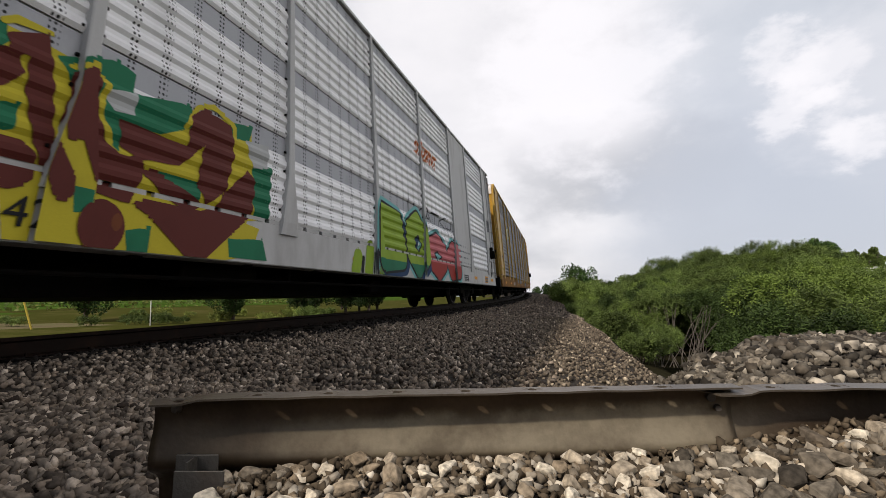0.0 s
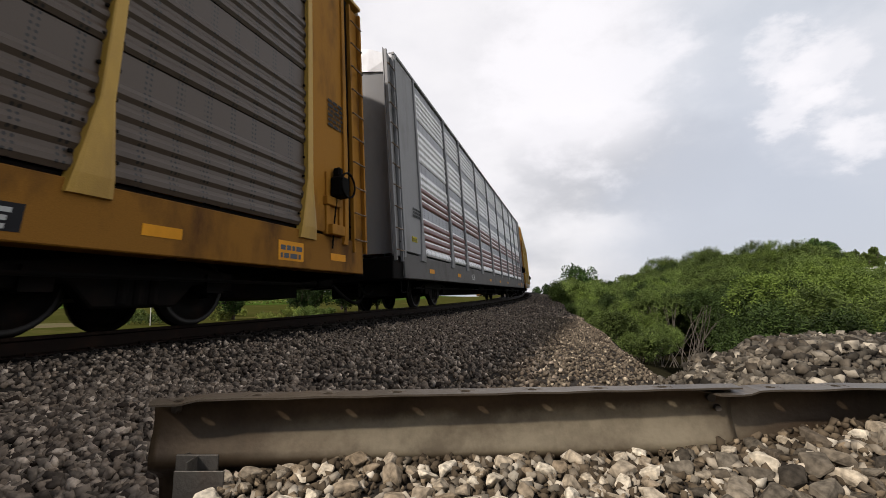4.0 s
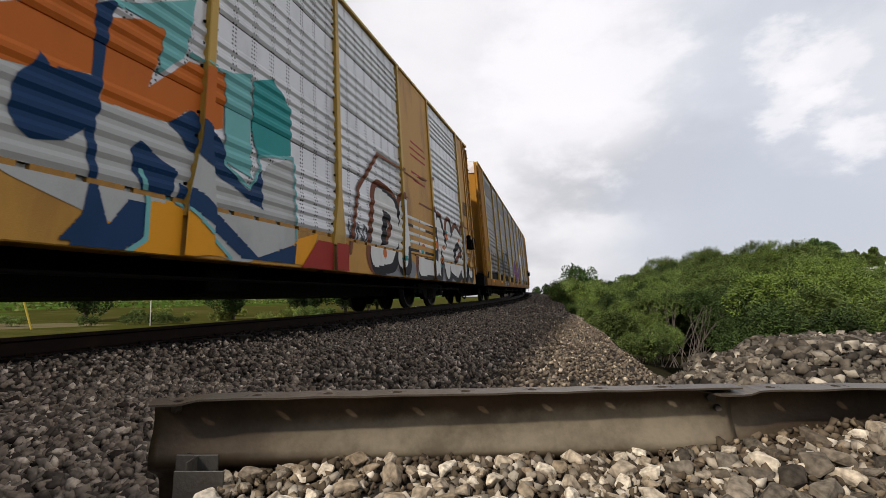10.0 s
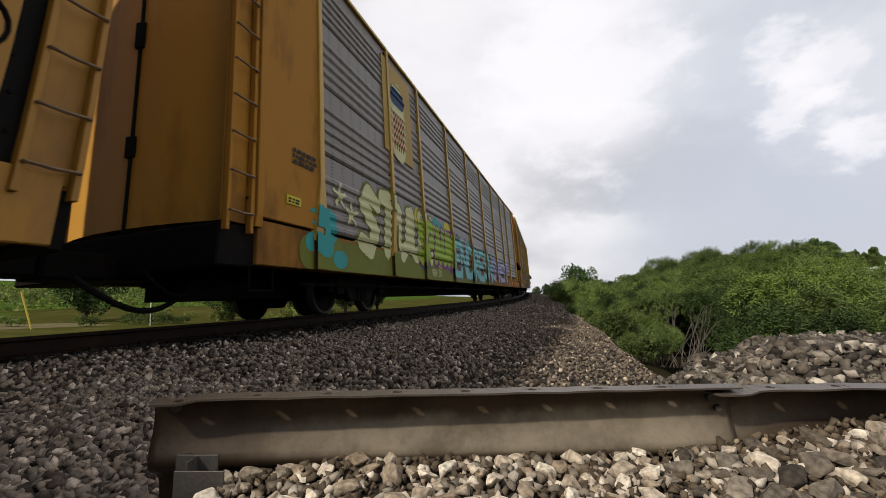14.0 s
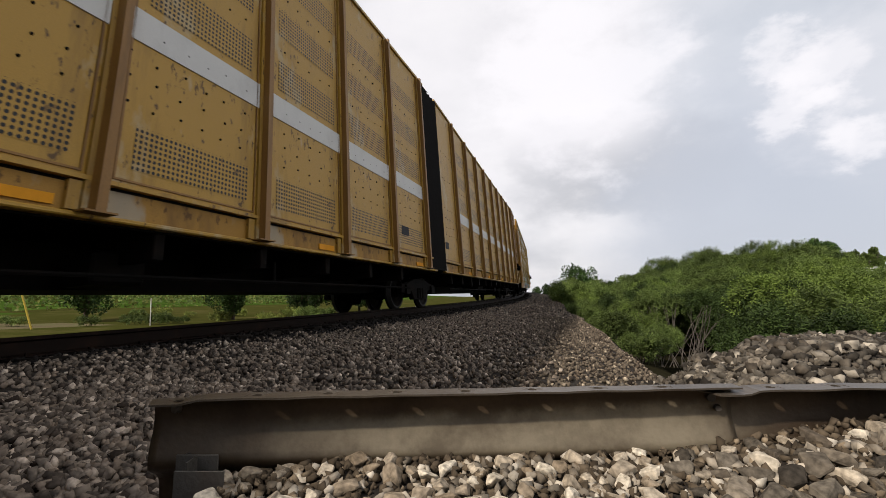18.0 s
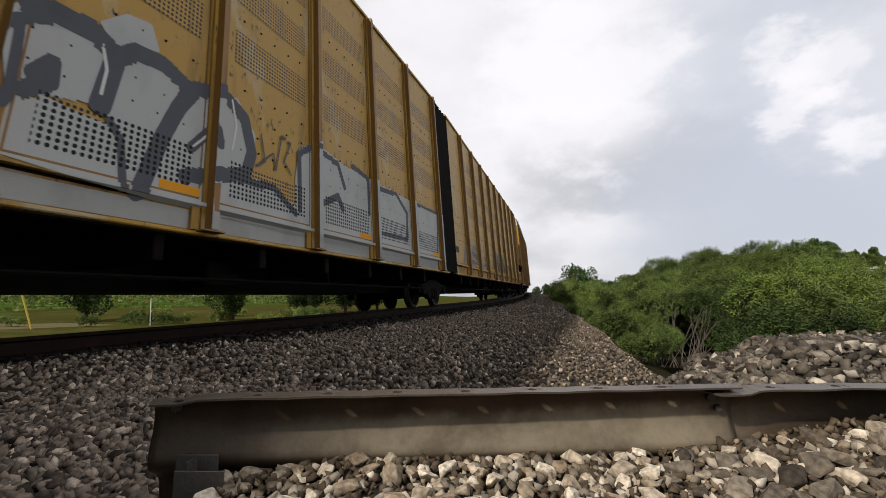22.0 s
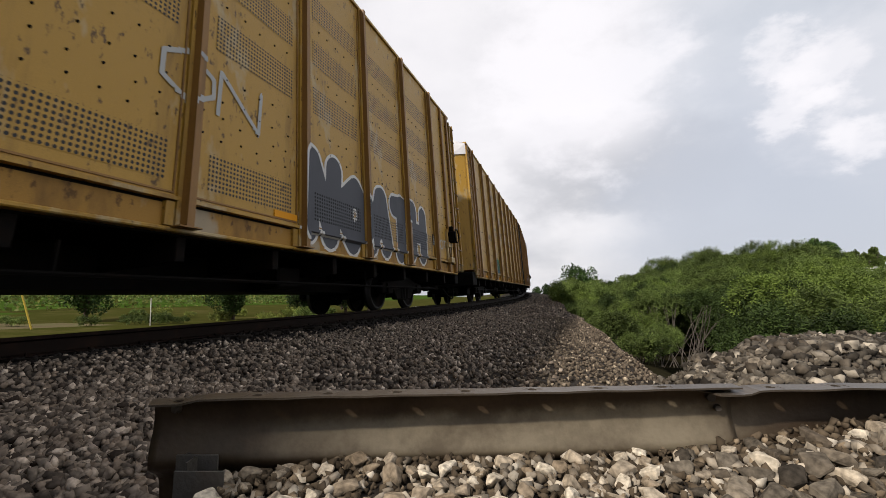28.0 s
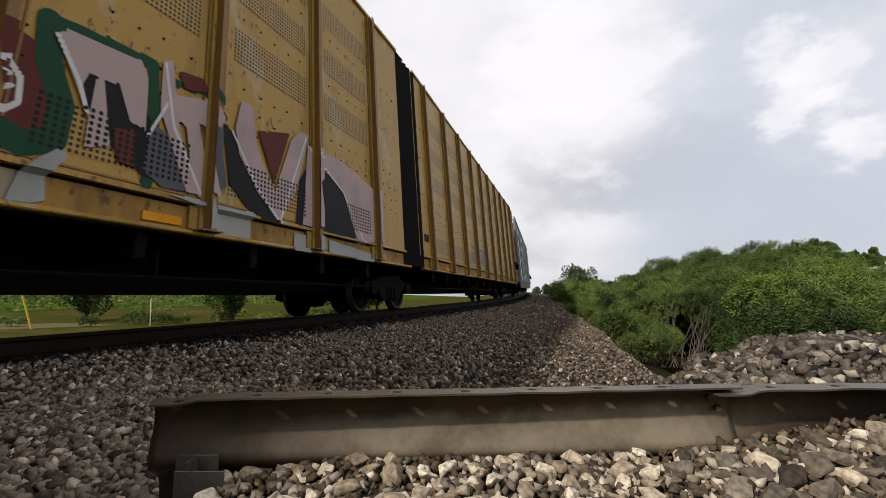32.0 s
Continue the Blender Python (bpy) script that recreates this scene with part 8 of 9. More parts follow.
    s.add([poly((16.96, 0.66), (17.38, 1.11), (18.25, 1.14), (18.2, 0.59), (17.17, 0.61))], "red")
    s.add(line([(18.35, 1), (18.7, 2.24), (19.58, 3.18), (20.95, 3.18), (21.78, 3.17), (23.17, 3.52)], 0.05), "rust")
    s.done("huge orange, navy and pale graffiti letters with aqua edges")
    outline(g, "WNX", 18.3, 19.2, 1.2, 1.6, "slate", 45, 0.025)
    s = Sheet(g)
    L = letters("DPENCR", 19.3, 26.9, 0.75, 2.55, 0.2, 46, 0.15)
    s.add(fat(L, 0.17), "rust")
    s.add(fat(L, 0.12, 0.1, -0.06), "black")
    s.add(L, "white")
    s.add(cloud(19.6, 26.5, 1.0, 2.1, 10, 47, 0.07, 0.14), "orange")
    s.add(cloud(19.6, 26.5, 0.9, 2.2, 8, 48, 0.05, 0.12), "teal")
    s.done("white wildstyle graffiti letters with black and rust outlines")
    patch(g, [cloud(19.2, 26.8, 0.72, 0.88, 26, 49, 0.12, 0.35)], ("grey",), "grey paint along the sill")

    h = car_h
    s = Sheet(h)
    s.add(cloud(1.8, 9.6, 1.45, 2.1, 60, 51, 0.12, 0.3), "ash", z0=1.255)
    L = letters("SIZT", 1.7, 4.9, 1.0, 2.5, 0.06, 50, 0.15)
    s.add(fat(L, 0.035, 0.05, -0.04), "soot", z0=1.255)
    s.add(L, "clay", z0=1.255)
    s.add([poly((5.51, 1.95), (6.08, 2.28), (6.23, 2.28), (6.29, 1.83), (6.03, 1.26), (5.71, 1.26)), poly((6.97, 2.23), (7.74, 2.56), (7.54, 1.92), (7.46, 1.26), (6.75, 1.26), (6.84, 1.75))], "slate", z0=1.255)
    s.add([poly((7.19, 2.2), (7.69, 2.5), (7.51, 1.9), (7.41, 1.5), (7.09, 1.6))], "steel", z0=1.255)
    s.add([poly((6.04, 1.99), (6.32, 2.38), (6.53, 1.65), (6.42, 1.5), (6.18, 1.26), (6.03, 1.26), (6.20, 1.64)), poly((6.38, 2.41), (6.69, 2.3), (7.12, 2.77), (7.34, 2.25), (6.98, 2.17), (6.76, 1.84), (6.75, 1.26), (6.50, 1.37)),
           poly((7.83, 2.6), (8.04, 2.57), (8.84, 2.72), (9.12, 2.6), (9.35, 2.14), (9.30, 1.26), (8.55, 1.3), (8.16, 2.27))], "soot", z0=1.255)
    s.add([poly((6.44, 1.35), (6.59, 1.7), (6.71, 1.6), (6.69, 1.28)), poly((8.24, 2.2), (8.59, 2.45), (8.79, 1.9), (8.64, 1.4)), poly((8.89, 2.2), (9.09, 2.3), (9.19, 1.5), (8.99, 1.4))], "clay", z0=1.255)
    s.add(line([(5.49, 1.97), (5.79, 2.2), (6.11, 2.3), (6.32, 2.4), (6.69, 2.32), (7.12, 2.79), (7.29, 2.5)], 0.022) + line([(6.89, 2.2), (7.04, 2.0), (7.19, 2.15), (7.14, 1.8)], 0.03) + line([(7.79, 2.62), (8.04, 2.58), (8.84, 2.74), (9.14, 2.6), (9.35, 2.2)], 0.02) + line([(7.89, 2.9), (8.01, 2.6), (8.19, 2.2)], 0.018), "grey", z0=1.255)
    s.add(letters("WNZKWSAXNMVEK", 1.9, 9.0, 1.25, 2.3, 0.012, 251, 0.3), "soot", z0=1.255)
    s.add([poly((6.39, 1.27), (6.39, 1.42), (6.54, 1.5), (6.59, 1.3))], "oldgold", z0=1.255)
    s.done("dark and pale grey wildstyle graffiti over grimy sheets")
    s = Sheet(h)
    s.add(letters("KEZ", 10.0, 11.2, 1.3, 2.1, 0.035, 256, 0.1), "pale")
    s.done("small white tag")
    plate(h, 6.25, 8.75, 0.68, 0.92, "soot", 0.016, label="dark number plate on the sill")
    lettering(h, "TTGX", 6.4, 0.71, 0.17, "pale", 0.022, 1.35, 0.2)
    lettering(h, "853487", 7.65, 0.71, 0.15, "pale", 0.022, 1.2, 0.2)
    piece(h, "GOID", 12.0, 17.0, 1.0, 2.6, 0.24, "purple", "black", 53, label="purple bubble graffiti letters")
    outline(h, "NEWSSMZHEROX", 12.6, 17.8, 1.05, 1.4, "pale", 54, 0.018)
    piece(h, "KYA", 17.7, 20.0, 0.95, 2.3, 0.12, "white", "black", 55, drop="slate", label="white block graffiti letters")
    s = Sheet(h)
    s.add(line([(20.3, 1.1), (20.15, 2.7)], 0.12) + line([(20.45, 0.78), (20.3, 1.1)], 0.08), "black")
    s.add([poly((18.0, 1.27), (17.9, 3.0), (18.5, 3.3), (19.4, 3.35), (20.08, 3.2), (20.2, 2.6), (20.22, 1.27))], "white")
    s.add(line([(19.85, 1.55), (19.8, 2.0)], 0.07) + line([(19.5, 1.75), (19.95, 1.72)], 0.05) + line([(19.3, 1.2), (19.9, 1.25)], 0.12) + line([(18.4, 1.3), (18.6, 2.4), (18.95, 1.5), (19.2, 2.6)], 0.1), "black")
    s.done("black graffiti strokes on a white block")
    outline(h, "KZNT", 21.3, 22.1, 2.35, 2.6, "pale", 58, 0.014)
    for k, row in enumerate(("NEWOVRKES", "CREHTSHUT", "SEVENCUT")):
        outline(h, row, 20.7, 22.9, 2.0 - 0.35 * k, 2.28 - 0.35 * k, "pale", 59 + k, 0.018, 0.1)
    outline(h, "IUA", 23.4, 25.4, 1.1, 1.9, "pale", 63, 0.018)

    i = car_i
    plate(i, 8.0, 9.95, 0.71, 1.06, "black", 0.016, label="black number plate on the sill")
    lettering(i, "696021", 8.6, 0.765, 0.24, "white", 0.022, 1.16, 0.2)
    plate(i, 7.1, 7.99, 0.71, 1.06, "black", 0.016, label="black number plate on the sill")
    lettering(i, "TTGX", 7.25, 0.765, 0.24, "white", 0.022, 1.1, 0.2)
    bars(i, 10.6, 11.3, 0.8, 1.05, "rust", 2, 0.016, 64)
    for y in (5.0, 21.6):
        patch(i, [[("c", y + 0.2, 3.4, y + 0.6, 3.4, 0.36), ("c", y + 0.2, 3.9, y + 0.6, 3.9, 0.36)],
                  [("c", y + 0.15, 3.4, y + 0.65, 3.4, 0.3), ("c", y + 0.15, 3.9, y + 0.65, 3.9, 0.3)],
                  [("c", y + 0.1, 3.25 + 0.2 * k, y + 0.7, 3.25 + 0.2 * k, 0.03) for k in range(5)]], ("white", "red", "white"), "red badge with white lines on the yellow panel")
        patch(g, [[("c", y + 0.2, 3.4, y + 0.6, 3.4, 0.36), ("c", y + 0.2, 3.9, y + 0.6, 3.9, 0.36)],
                  [("c", y + 0.1, 3.25 + 0.2 * k, y + 0.7, 3.25 + 0.2 * k, 0.03) for k in range(5)]], ("red", "white"), "red badge with white lines on the yellow panel")
    s = Sheet(i)
    s.add([("c", 14.3 + 0.2 * k, 0.72, 14.4 + 0.2 * k, 0.87, 0.035) for k in range(6)], "red")
    s.done("red company letters on the sill")

    j = car_j
    s = Sheet(j)
    s.add([("c", 1.2, 0.9, 15.8, 0.9, 0.25)], "olive")
    s.add(cloud(1.2, 2.2, 0.8, 1.5, 7, 65, 0.15, 0.3), "teal")
    L = letters("STUUN", 2.8, 7.2, 0.95, 2.45, 0.17, 66, 0.1)
    s.add(fat(L, 0.05), "olive")
    s.add(L, "cream")
    s.add([("c", 2.1 + 0.4 * k, 1.9 - 0.25 * k, 2.1 + 0.4 * k + 0.2 * math.cos(q), 1.9 - 0.25 * k + 0.2 * math.sin(q), 0.035) for k in range(2) for q in (0.3, 1.57, 2.8, 4.0, 5.4)], "cream")
    s.done("cream graffiti letters with stars over a green sill")
    piece(j, "SPAUN", 6.0, 9.4, 1.0, 2.35, 0.16, "lime", "purple", 67, 0.1, back=("teal", "yellow", "purple"), label="lime, purple and yellow graffiti")
    piece(j, "ENDRESN", 9.3, 16.5, 0.75, 2.2, 0.12, "aqua", "slate", 68, 0.1, back=("slate", "brick"), label="pale blue and dark graffiti letters")
    piece(j, "SOEN", 16.5, 21.5, 0.8, 2.0, 0.12, "lilac", "navy", 69, label="lilac graffiti letters")
    lettering(j, "986130", 6.95, 0.75, 0.22, "cream", 0.03, 1.0, 0.2)
    plate(j, 4.15, 5.95, 3.4, 5.6, "oldgold", 0.034, "badge_panel", "dull yellow panel behind the shield")
    patch(j, [[("c", 5.0, 3.7, 5.0, 4.8, 0.42)], [("c", 4.72 + 0.14 * k, 3.6, 4.72 + 0.14 * k, 4.4, 0.035) for k in range(5)], [("c", 4.75, 4.85, 5.25, 4.85, 0.2)]], ("cream", "red", "navy"), "shield with stripes painted on the side", 14)

    k = car_k
    s = Sheet(k)
    s.add([("c", 9.0, 0.9, 25.6, 0.9, 0.3)], "black")
    L = letters("AUZANMDO", 12.0, 20.9, 0.75, 2.4, 0.2, 70, 0.12)
    s.add(fat(L, 0.028), "pale")
    s.add(L, "black")
    # four fat rounded letters near the trailing end: dark fields, pale edges and pale gaps
    bodies = [((20.98, 2.24), (21.07, 2.34), (21.22, 2.48), (21.41, 2.51), (21.61, 2.45), (21.68, 2.34), (21.82, 1.67), (21.95, 1.14), (21.48, 1.02), (21.27, 1.03)),
              ((21.68, 2.34), (21.81, 2.51), (21.95, 2.61), (22.17, 2.54), (22.38, 2.28), (22.56, 2.25), (22.67, 2.24), (22.82, 1.09), (21.94, 1.12)),
              ((22.67, 2.28), (22.73, 2.44), (22.92, 2.57), (23.28, 2.58), (23.7, 2.55), (23.78, 1.85), (23.7, 1.04), (22.86, 1.04)),
              ((23.7, 2.54), (23.99, 2.63), (24.49, 2.57), (24.95, 2.46), (24.85, 1.87), (25.01, 1.13), (23.7, 1.05))]
    s.add([poly(*b) for b in bodies], "slate")
    s.add([poly((22.41, 2.55), (22.61, 2.67), (22.77, 2.59), (22.76, 2.41), (22.59, 2.31)), poly((24.84, 1.96), (25.29, 1.93), (25.37, 1.63), (25.07, 1.4), (25.5, 1.33), (25.45, 1.01), (24.8, 1.06), (24.72, 1.67)),
           poly((23.9, 1.54), (24.22, 1.61), (24.25, 1.26), (23.97, 1.29))], "steel")
    s.add([q for b in bodies for q in line(b[:7], 0.022)] + line([(24.95, 2.46), (24.85, 1.87)], 0.03), "pale")
    s.add([poly((21.13, 1.99), (21.18, 2.03), (21.27, 1.95), (21.51, 2.02), (21.63, 2.11), (21.71, 2.24), (21.76, 2.0), (21.52, 1.97), (21.24, 1.92)), poly((21.08, 1.81), (21.15, 1.8), (21.25, 1.61), (21.36, 1.37), (21.4, 1.24), (21.5, 1.17), (21.29, 1.21), (21.23, 1.41), (21.13, 1.6)),
           poly((21.44, 1.66), (21.55, 1.6), (21.71, 1.48), (21.77, 1.37), (21.84, 1.52), (21.89, 1.51), (22.05, 1.32), (22.0, 1.15), (21.94, 1.12), (21.81, 1.21)), poly((22.12, 1.99), (22.27, 1.87), (22.38, 1.87), (22.6, 2.05), (22.29, 1.67), (22.2, 1.53), (22.22, 1.76)),
           poly((22.1, 2.52), (22.18, 2.58), (22.35, 2.52), (22.56, 2.26), (22.46, 2.23), (22.24, 2.37)), poly((22.31, 1.2), (22.48, 1.58), (22.65, 1.82), (22.88, 1.99), (23.01, 2.04), (23.02, 1.91), (22.87, 1.76), (22.7, 1.68), (22.55, 1.54), (22.56, 1.28), (22.46, 1.31)),
           poly((24.87, 2.49), (24.99, 2.43), (24.86, 1.88), (24.62, 1.74), (24.74, 2.11)), poly((24.08, 2.1), (24.33, 1.91), (24.65, 1.7), (24.8, 1.19), (24.7, 1.01), (24.59, 1.65), (24.27, 1.84))], "pale")
    s.add(line([(22.95, 1.75), (23.06, 1.44), (23.07, 1.02), (23.03, 0.8)], 0.04) + line([(23.48, 1.94), (23.38, 1.7), (23.49, 1.3), (23.8, 1.3), (23.64, 1.6), (23.48, 1.94)], 0.03) + line([(24.03, 1.99), (23.9, 1.3), (24.24, 1.28), (24.18, 1.72), (24.03, 1.99)], 0.03) + line([(23.74, 2.5), (23.75, 2.1)], 0.03)
          + line([(25.37, 1.63), (25.07, 1.4), (25.5, 1.33), (25.48, 1.03)], 0.016) + line([(25.29, 1.93), (25.37, 1.63)], 0.016) + line([(23.8, 0.84), (23.72, 0.68)], 0.05), "pale")
    s.add([poly((22.3, 0.66), (22.33, 0.7), (22.40, 0.78), (22.52, 0.79), (22.68, 0.7), (22.71, 0.66))], "pale")
    s.done("dark rounded graffiti letters edged in white over dark sheets")
    piece(k, "MONSTR", 3.0, 11.0, 0.8, 2.3, 0.17, "black", "grey", 73, 0.1, label="dark graffiti letters edged in white")
    outline(k, "SAXTORMON", 17.5, 20.4, 1.0, 1.3, "pale", 74, 0.02)

    # white stripe painted bay by bay between the posts, with the number on black
    for u in (car_l, car_l2):
        posts = META[u.name][2]
        for a, b in zip(posts, posts[1:]):
            if u is car_l2 or a > 8.0:
                plate(u, a + 0.07, b - 0.07, 2.70, 3.04, "white", 0.012, "stripe", "white painted stripe")
    plate(car_l, 4.40, 6.24, 2.69, 3.05, "black", 0.014, label="black number plate")
    plate(car_l, 6.44, 8.26, 2.69, 3.05, "black", 0.014, label="black number plate")
    lettering(car_l, "TOAX", 4.88, 2.75, 0.22, "pale", 0.03, 1.25)
    lettering(car_l, "880044", 6.72, 2.76, 0.2, "pale", 0.03, 1.2)
    outline(car_l, "OSTX", 2.6, 4.2, 1.4, 2.2, "rust", 76, 0.012)

    m = car_m
    s = Sheet(car_m)
    s.add([poly((3.68, 2.07), (3.83, 1.9), (3.95, 1.49), (4.03, 1.04), (4.01, 0.71)), poly((3.87, 1.84), (3.87, 1.99), (3.97, 2.08), (4.16, 2.12), (4.37, 2), (4.4, 1.73), (4.35, 1.52), (4.6, 1.33), (4.67, 1.15), (4.66, 0.84), (4.53, 0.65), (4.02, 0.66), (4.02, 1.07)), poly((4.39, 1.85), (4.55, 2.06), (4.75, 2.15), (5.04, 2.07), (5.21, 1.8), (5.29, 1.33), (5.21, 0.8), (4.56, 0.65), (4.69, 1.07), (4.6, 1.33))], "pale")
    s.add(line([(3.68, 2.05), (3.83, 1.91), (3.95, 1.49), (4.03, 1.04), (4.01, 0.71)], 0.032) + line([(3.87, 1.81), (3.87, 2), (4.06, 2.12), (4.26, 2.09), (4.38, 1.94), (4.39, 1.69), (4.31, 1.47), (4.21, 1.42)], 0.032) + line([(4.35, 1.5), (4.58, 1.34), (4.67, 1.15), (4.66, 0.84), (4.54, 0.66)], 0.032) + line([(4.4, 1.73), (4.43, 1.94), (4.62, 2.11), (4.88, 2.15), (5.13, 1.96), (5.25, 1.59), (5.28, 1.28), (5.21, 0.79)], 0.032) + line([(4.71, 2.09), (4.65, 1.18)], 0.02) + line([(4.9, 2.1), (4.92, 1.89)], 0.02) + line([(4.79, 0.81), (4.93, 0.81), (4.83, 0.91), (4.97, 0.71), (5.09, 0.97)], 0.018), "black")
    s.add([poly((3.82, 1.98), (3.87, 1.99), (3.88, 1.81)), poly((4.33, 2), (4.49, 2.06), (4.42, 1.82))], "slate")
    s.add([("e", 4.09, 1.68, 0.05, 0.13), ("e", 4.17, 1.21, 0.05, 0.13), ("e", 4.8, 1.36, 0.06, 0.17)], "black")
    s.add([("e", 4.11, 1.69, 0.02, 0.07), ("e", 4.2, 1.21, 0.01, 0.08), ("e", 4.83, 1.35, 0.03, 0.11)], "pale")
    s.done("pale bubble letters with black outlines over sheet and sill")
    outline(m, "MEXICO".replace("X", "Z"), 5.6, 6.4, 1.75, 1.95, "black", 77, 0.012)
    outline(m, "SZ", 5.8, 6.4, 1.45, 1.65, "black", 78, 0.012)
    plate(m, 6.06, 7.27, 0.70, 1.05, "black", 0.016, label="black marking plate on the sill")
    plate(m, 7.29, 9.40, 0.70, 1.05, "black", 0.016, label="black number plate on the sill")
    lettering(m, "TOCX", 6.24, 0.76, 0.25, "white", 0.022, 1.05, 0.1)
    lettering(m, "715230", 7.9, 0.79, 0.21, "white", 0.022, 1.25, 0.3)
    piece(m, "DEAL", 8.5, 12.0, 0.9, 2.15, 0.19, "aqua", "black", 80, 0.05, shine="white", label="pale aqua bubble letters with heavy black outlines")
    piece(m, "LUTE", 12.3, 15.9, 0.68, 2.4, 0.23, "brick", "white", 81, 0.03, label="brick red block letters with white outlines")
    s = Sheet(m)
    L = letters("HOSE", 16.4, 21.2, 0.68, 2.2, 0.24, 82, 0.05)
    s.add(fat(L, 0.12, 0.1, -0.05), "teal")
    s.add(fat(L, 0.06), "black")
    s.add(L, "cream")
    s.add(L[:3], "teal")
    s.done("cream and teal bubble letters with black outlines")
    outline(m, "TFENOS".replace("F", "A"), 14.0, 16.6, 1.7, 2.2, "black", 83, 0.02)

    n = car_n
    patch(n, [line([(1.9, 1.06), (20.4, 1.06)], 0.1)], ("silver",), "silver paint along the sill")
    piece(n, "JEOMERS", 1.8, 9.8, 0.98, 2.75, 0.2, "silver", "slate", 84, 0.06, 0.1, halo="silver", shine="white", label="silver bubble graffiti with dark outlines along the whole side")
    s = Sheet(car_n)
    s.add([poly((9.96, 2.35), (10.12, 2.42), (10.29, 1.71), (10.41, 1.8), (12.04, 1.67), (12.1, 1.15), (10.31, 1.23), (10.22, 1.27)), poly((10.75, 2.68), (11.02, 2.94), (11.26, 2.95), (11.37, 2.71), (11.04, 2.5), (10.93, 2.47)), poly((10.26, 1.85), (10.2, 2.35), (10.3, 2.49), (10.54, 2.55), (10.78, 2.48), (10.88, 2.22), (10.83, 1.9), (10.38, 1.8)), poly((10.9, 2.15), (11.04, 2.53), (11.36, 2.6), (11.68, 2.46), (11.93, 2.6), (12.48, 2.67), (12.82, 2.3), (12.78, 1.71), (11.84, 1.38), (11.33, 1.22), (11.14, 1.22), (11.07, 1.65), (10.89, 1.88)), poly((12.17, 1.56), (12.86, 1.73), (13.67, 1.54), (15.91, 1.43), (15.98, 0.99), (12.25, 1.15)), poly((13.66, 1.93), (13.75, 2.42), (14.2, 2.67), (15, 2.53), (16.07, 2.53), (18.21, 2.52), (20.63, 2.49), (20.3, 0.92), (15.89, 0.98), (13.68, 1.29))], "pale")
    s.add(line([(10.17, 2.41), (10.39, 2.54), (10.69, 2.56), (10.94, 2.43), (10.86, 1.91)], 0.1) + line([(11, 2.46), (11.12, 2.57), (11.42, 2.6), (11.77, 2.47), (11.59, 2.07), (11.48, 1.79), (11.31, 1.22)], 0.09) + line([(11.63, 2.18), (11.85, 2.51), (12.26, 2.63), (12.61, 2.46), (12.76, 2.05), (12.67, 1.74), (11.8, 1.49)], 0.09) + line([(10.33, 1.96), (10.44, 2.11), (10.45, 1.93), (10.29, 1.8)], 0.07) + line([(10.95, 1.8), (11.08, 1.66), (11.16, 1.22)], 0.04) + line([(9.99, 2.22), (10.15, 2.24), (10.17, 1.7), (10.13, 1.64)], 0.07) + line([(11.84, 1.82), (12.08, 2.1), (12.13, 1.93)], 0.06) + line([(13.78, 1.5), (13.75, 2.35), (14.14, 2.58), (14.85, 2.49), (15.06, 2.12)], 0.05) + line([(14.27, 1.66), (14.84, 1.92), (14.98, 1.72)], 0.06) + line([(15.38, 2.6), (15.97, 2.5), (15.97, 1.82)], 0.05) + line([(16.34, 2.41), (17.31, 2.49), (17.89, 2.15), (17.82, 1.53), (16.47, 1.51)], 0.05) + line([(18.63, 2.5), (20.14, 2.54), (19.99, 1.43)], 0.04) + line([(12.56, 1.65), (13.2, 1.69), (13.68, 1.42)], 0.05), "slate")
    s.add(line([(10.81, 2.45), (10.87, 2.26), (10.85, 2.01)], 0.016) + line([(12.39, 2.61), (12.48, 2.3), (12.43, 2)], 0.014) + line([(11.87, 1.85), (12.06, 2.05)], 0.014), "white")
    s.add(line([(12.92, 2.36), (13.01, 2), (12.85, 1.9), (13.17, 2.17), (13.23, 1.94), (13.34, 2.48), (13.54, 2.42), (13.4, 2.12), (13.56, 1.97)], 0.012), "slate")
    s.done("silver bubble graffiti letters with grey outlines")
    lettering(n, "110474", 4.4, 3.05, 0.26, "slate", 0.02)
    lettering(n, "10474", 0.6, 4.6, 0.16, "black", 0.02)
    s = Sheet(car_n2)
    s.add(letters("ASU", 1.2, 5.6, 1.25, 2.2, 0.1, 86), "grey")
    s.add(line([(6.29, 1.96), (6.41, 1.93), (6.53, 1.82), (6.61, 1.65), (6.65, 1.38), (6.63, 1.20), (6.59, 1.01), (6.54, 0.91)], 0.03), "soot")
    s.add([poly((8.18, 2.35), (8.53, 2.28), (8.92, 2.27), (9.36, 2.30), (9.94, 2.36), (9.98, 1.25), (8.63, 1.25), (8.32, 1.26)), poly((10.38, 2.40), (11.16, 2.42), (12.00, 2.43), (11.96, 1.54), (10.47, 1.41))], "khaki")
    s.add([poly((7.74, 2.20), (7.95, 2.32), (8.18, 2.35), (8.29, 1.01), (7.98, 1.02), (7.80, 1.82))], "khaki")
    s.add([poly((7.78, 2.1), (7.86, 2.3), (7.95, 1.9), (7.9, 1.5), (7.8, 1.7)), poly((8.63, 1.25), (9.91, 1.16), (9.99, 1.01), (8.93, 0.96), (8.27, 0.94))] + cloud(8.3, 9.8, 1.5, 2.15, 12, 386, 0.05, 0.14), "ash")
    s.add(letters("FSUNEWNI", 8.3, 11.9, 1.3, 2.3, 0.03, 387, 0.06) + letters("ZNX", 12.3, 15.6, 1.2, 1.9, 0.03, 87), "soot", z0=1.26)
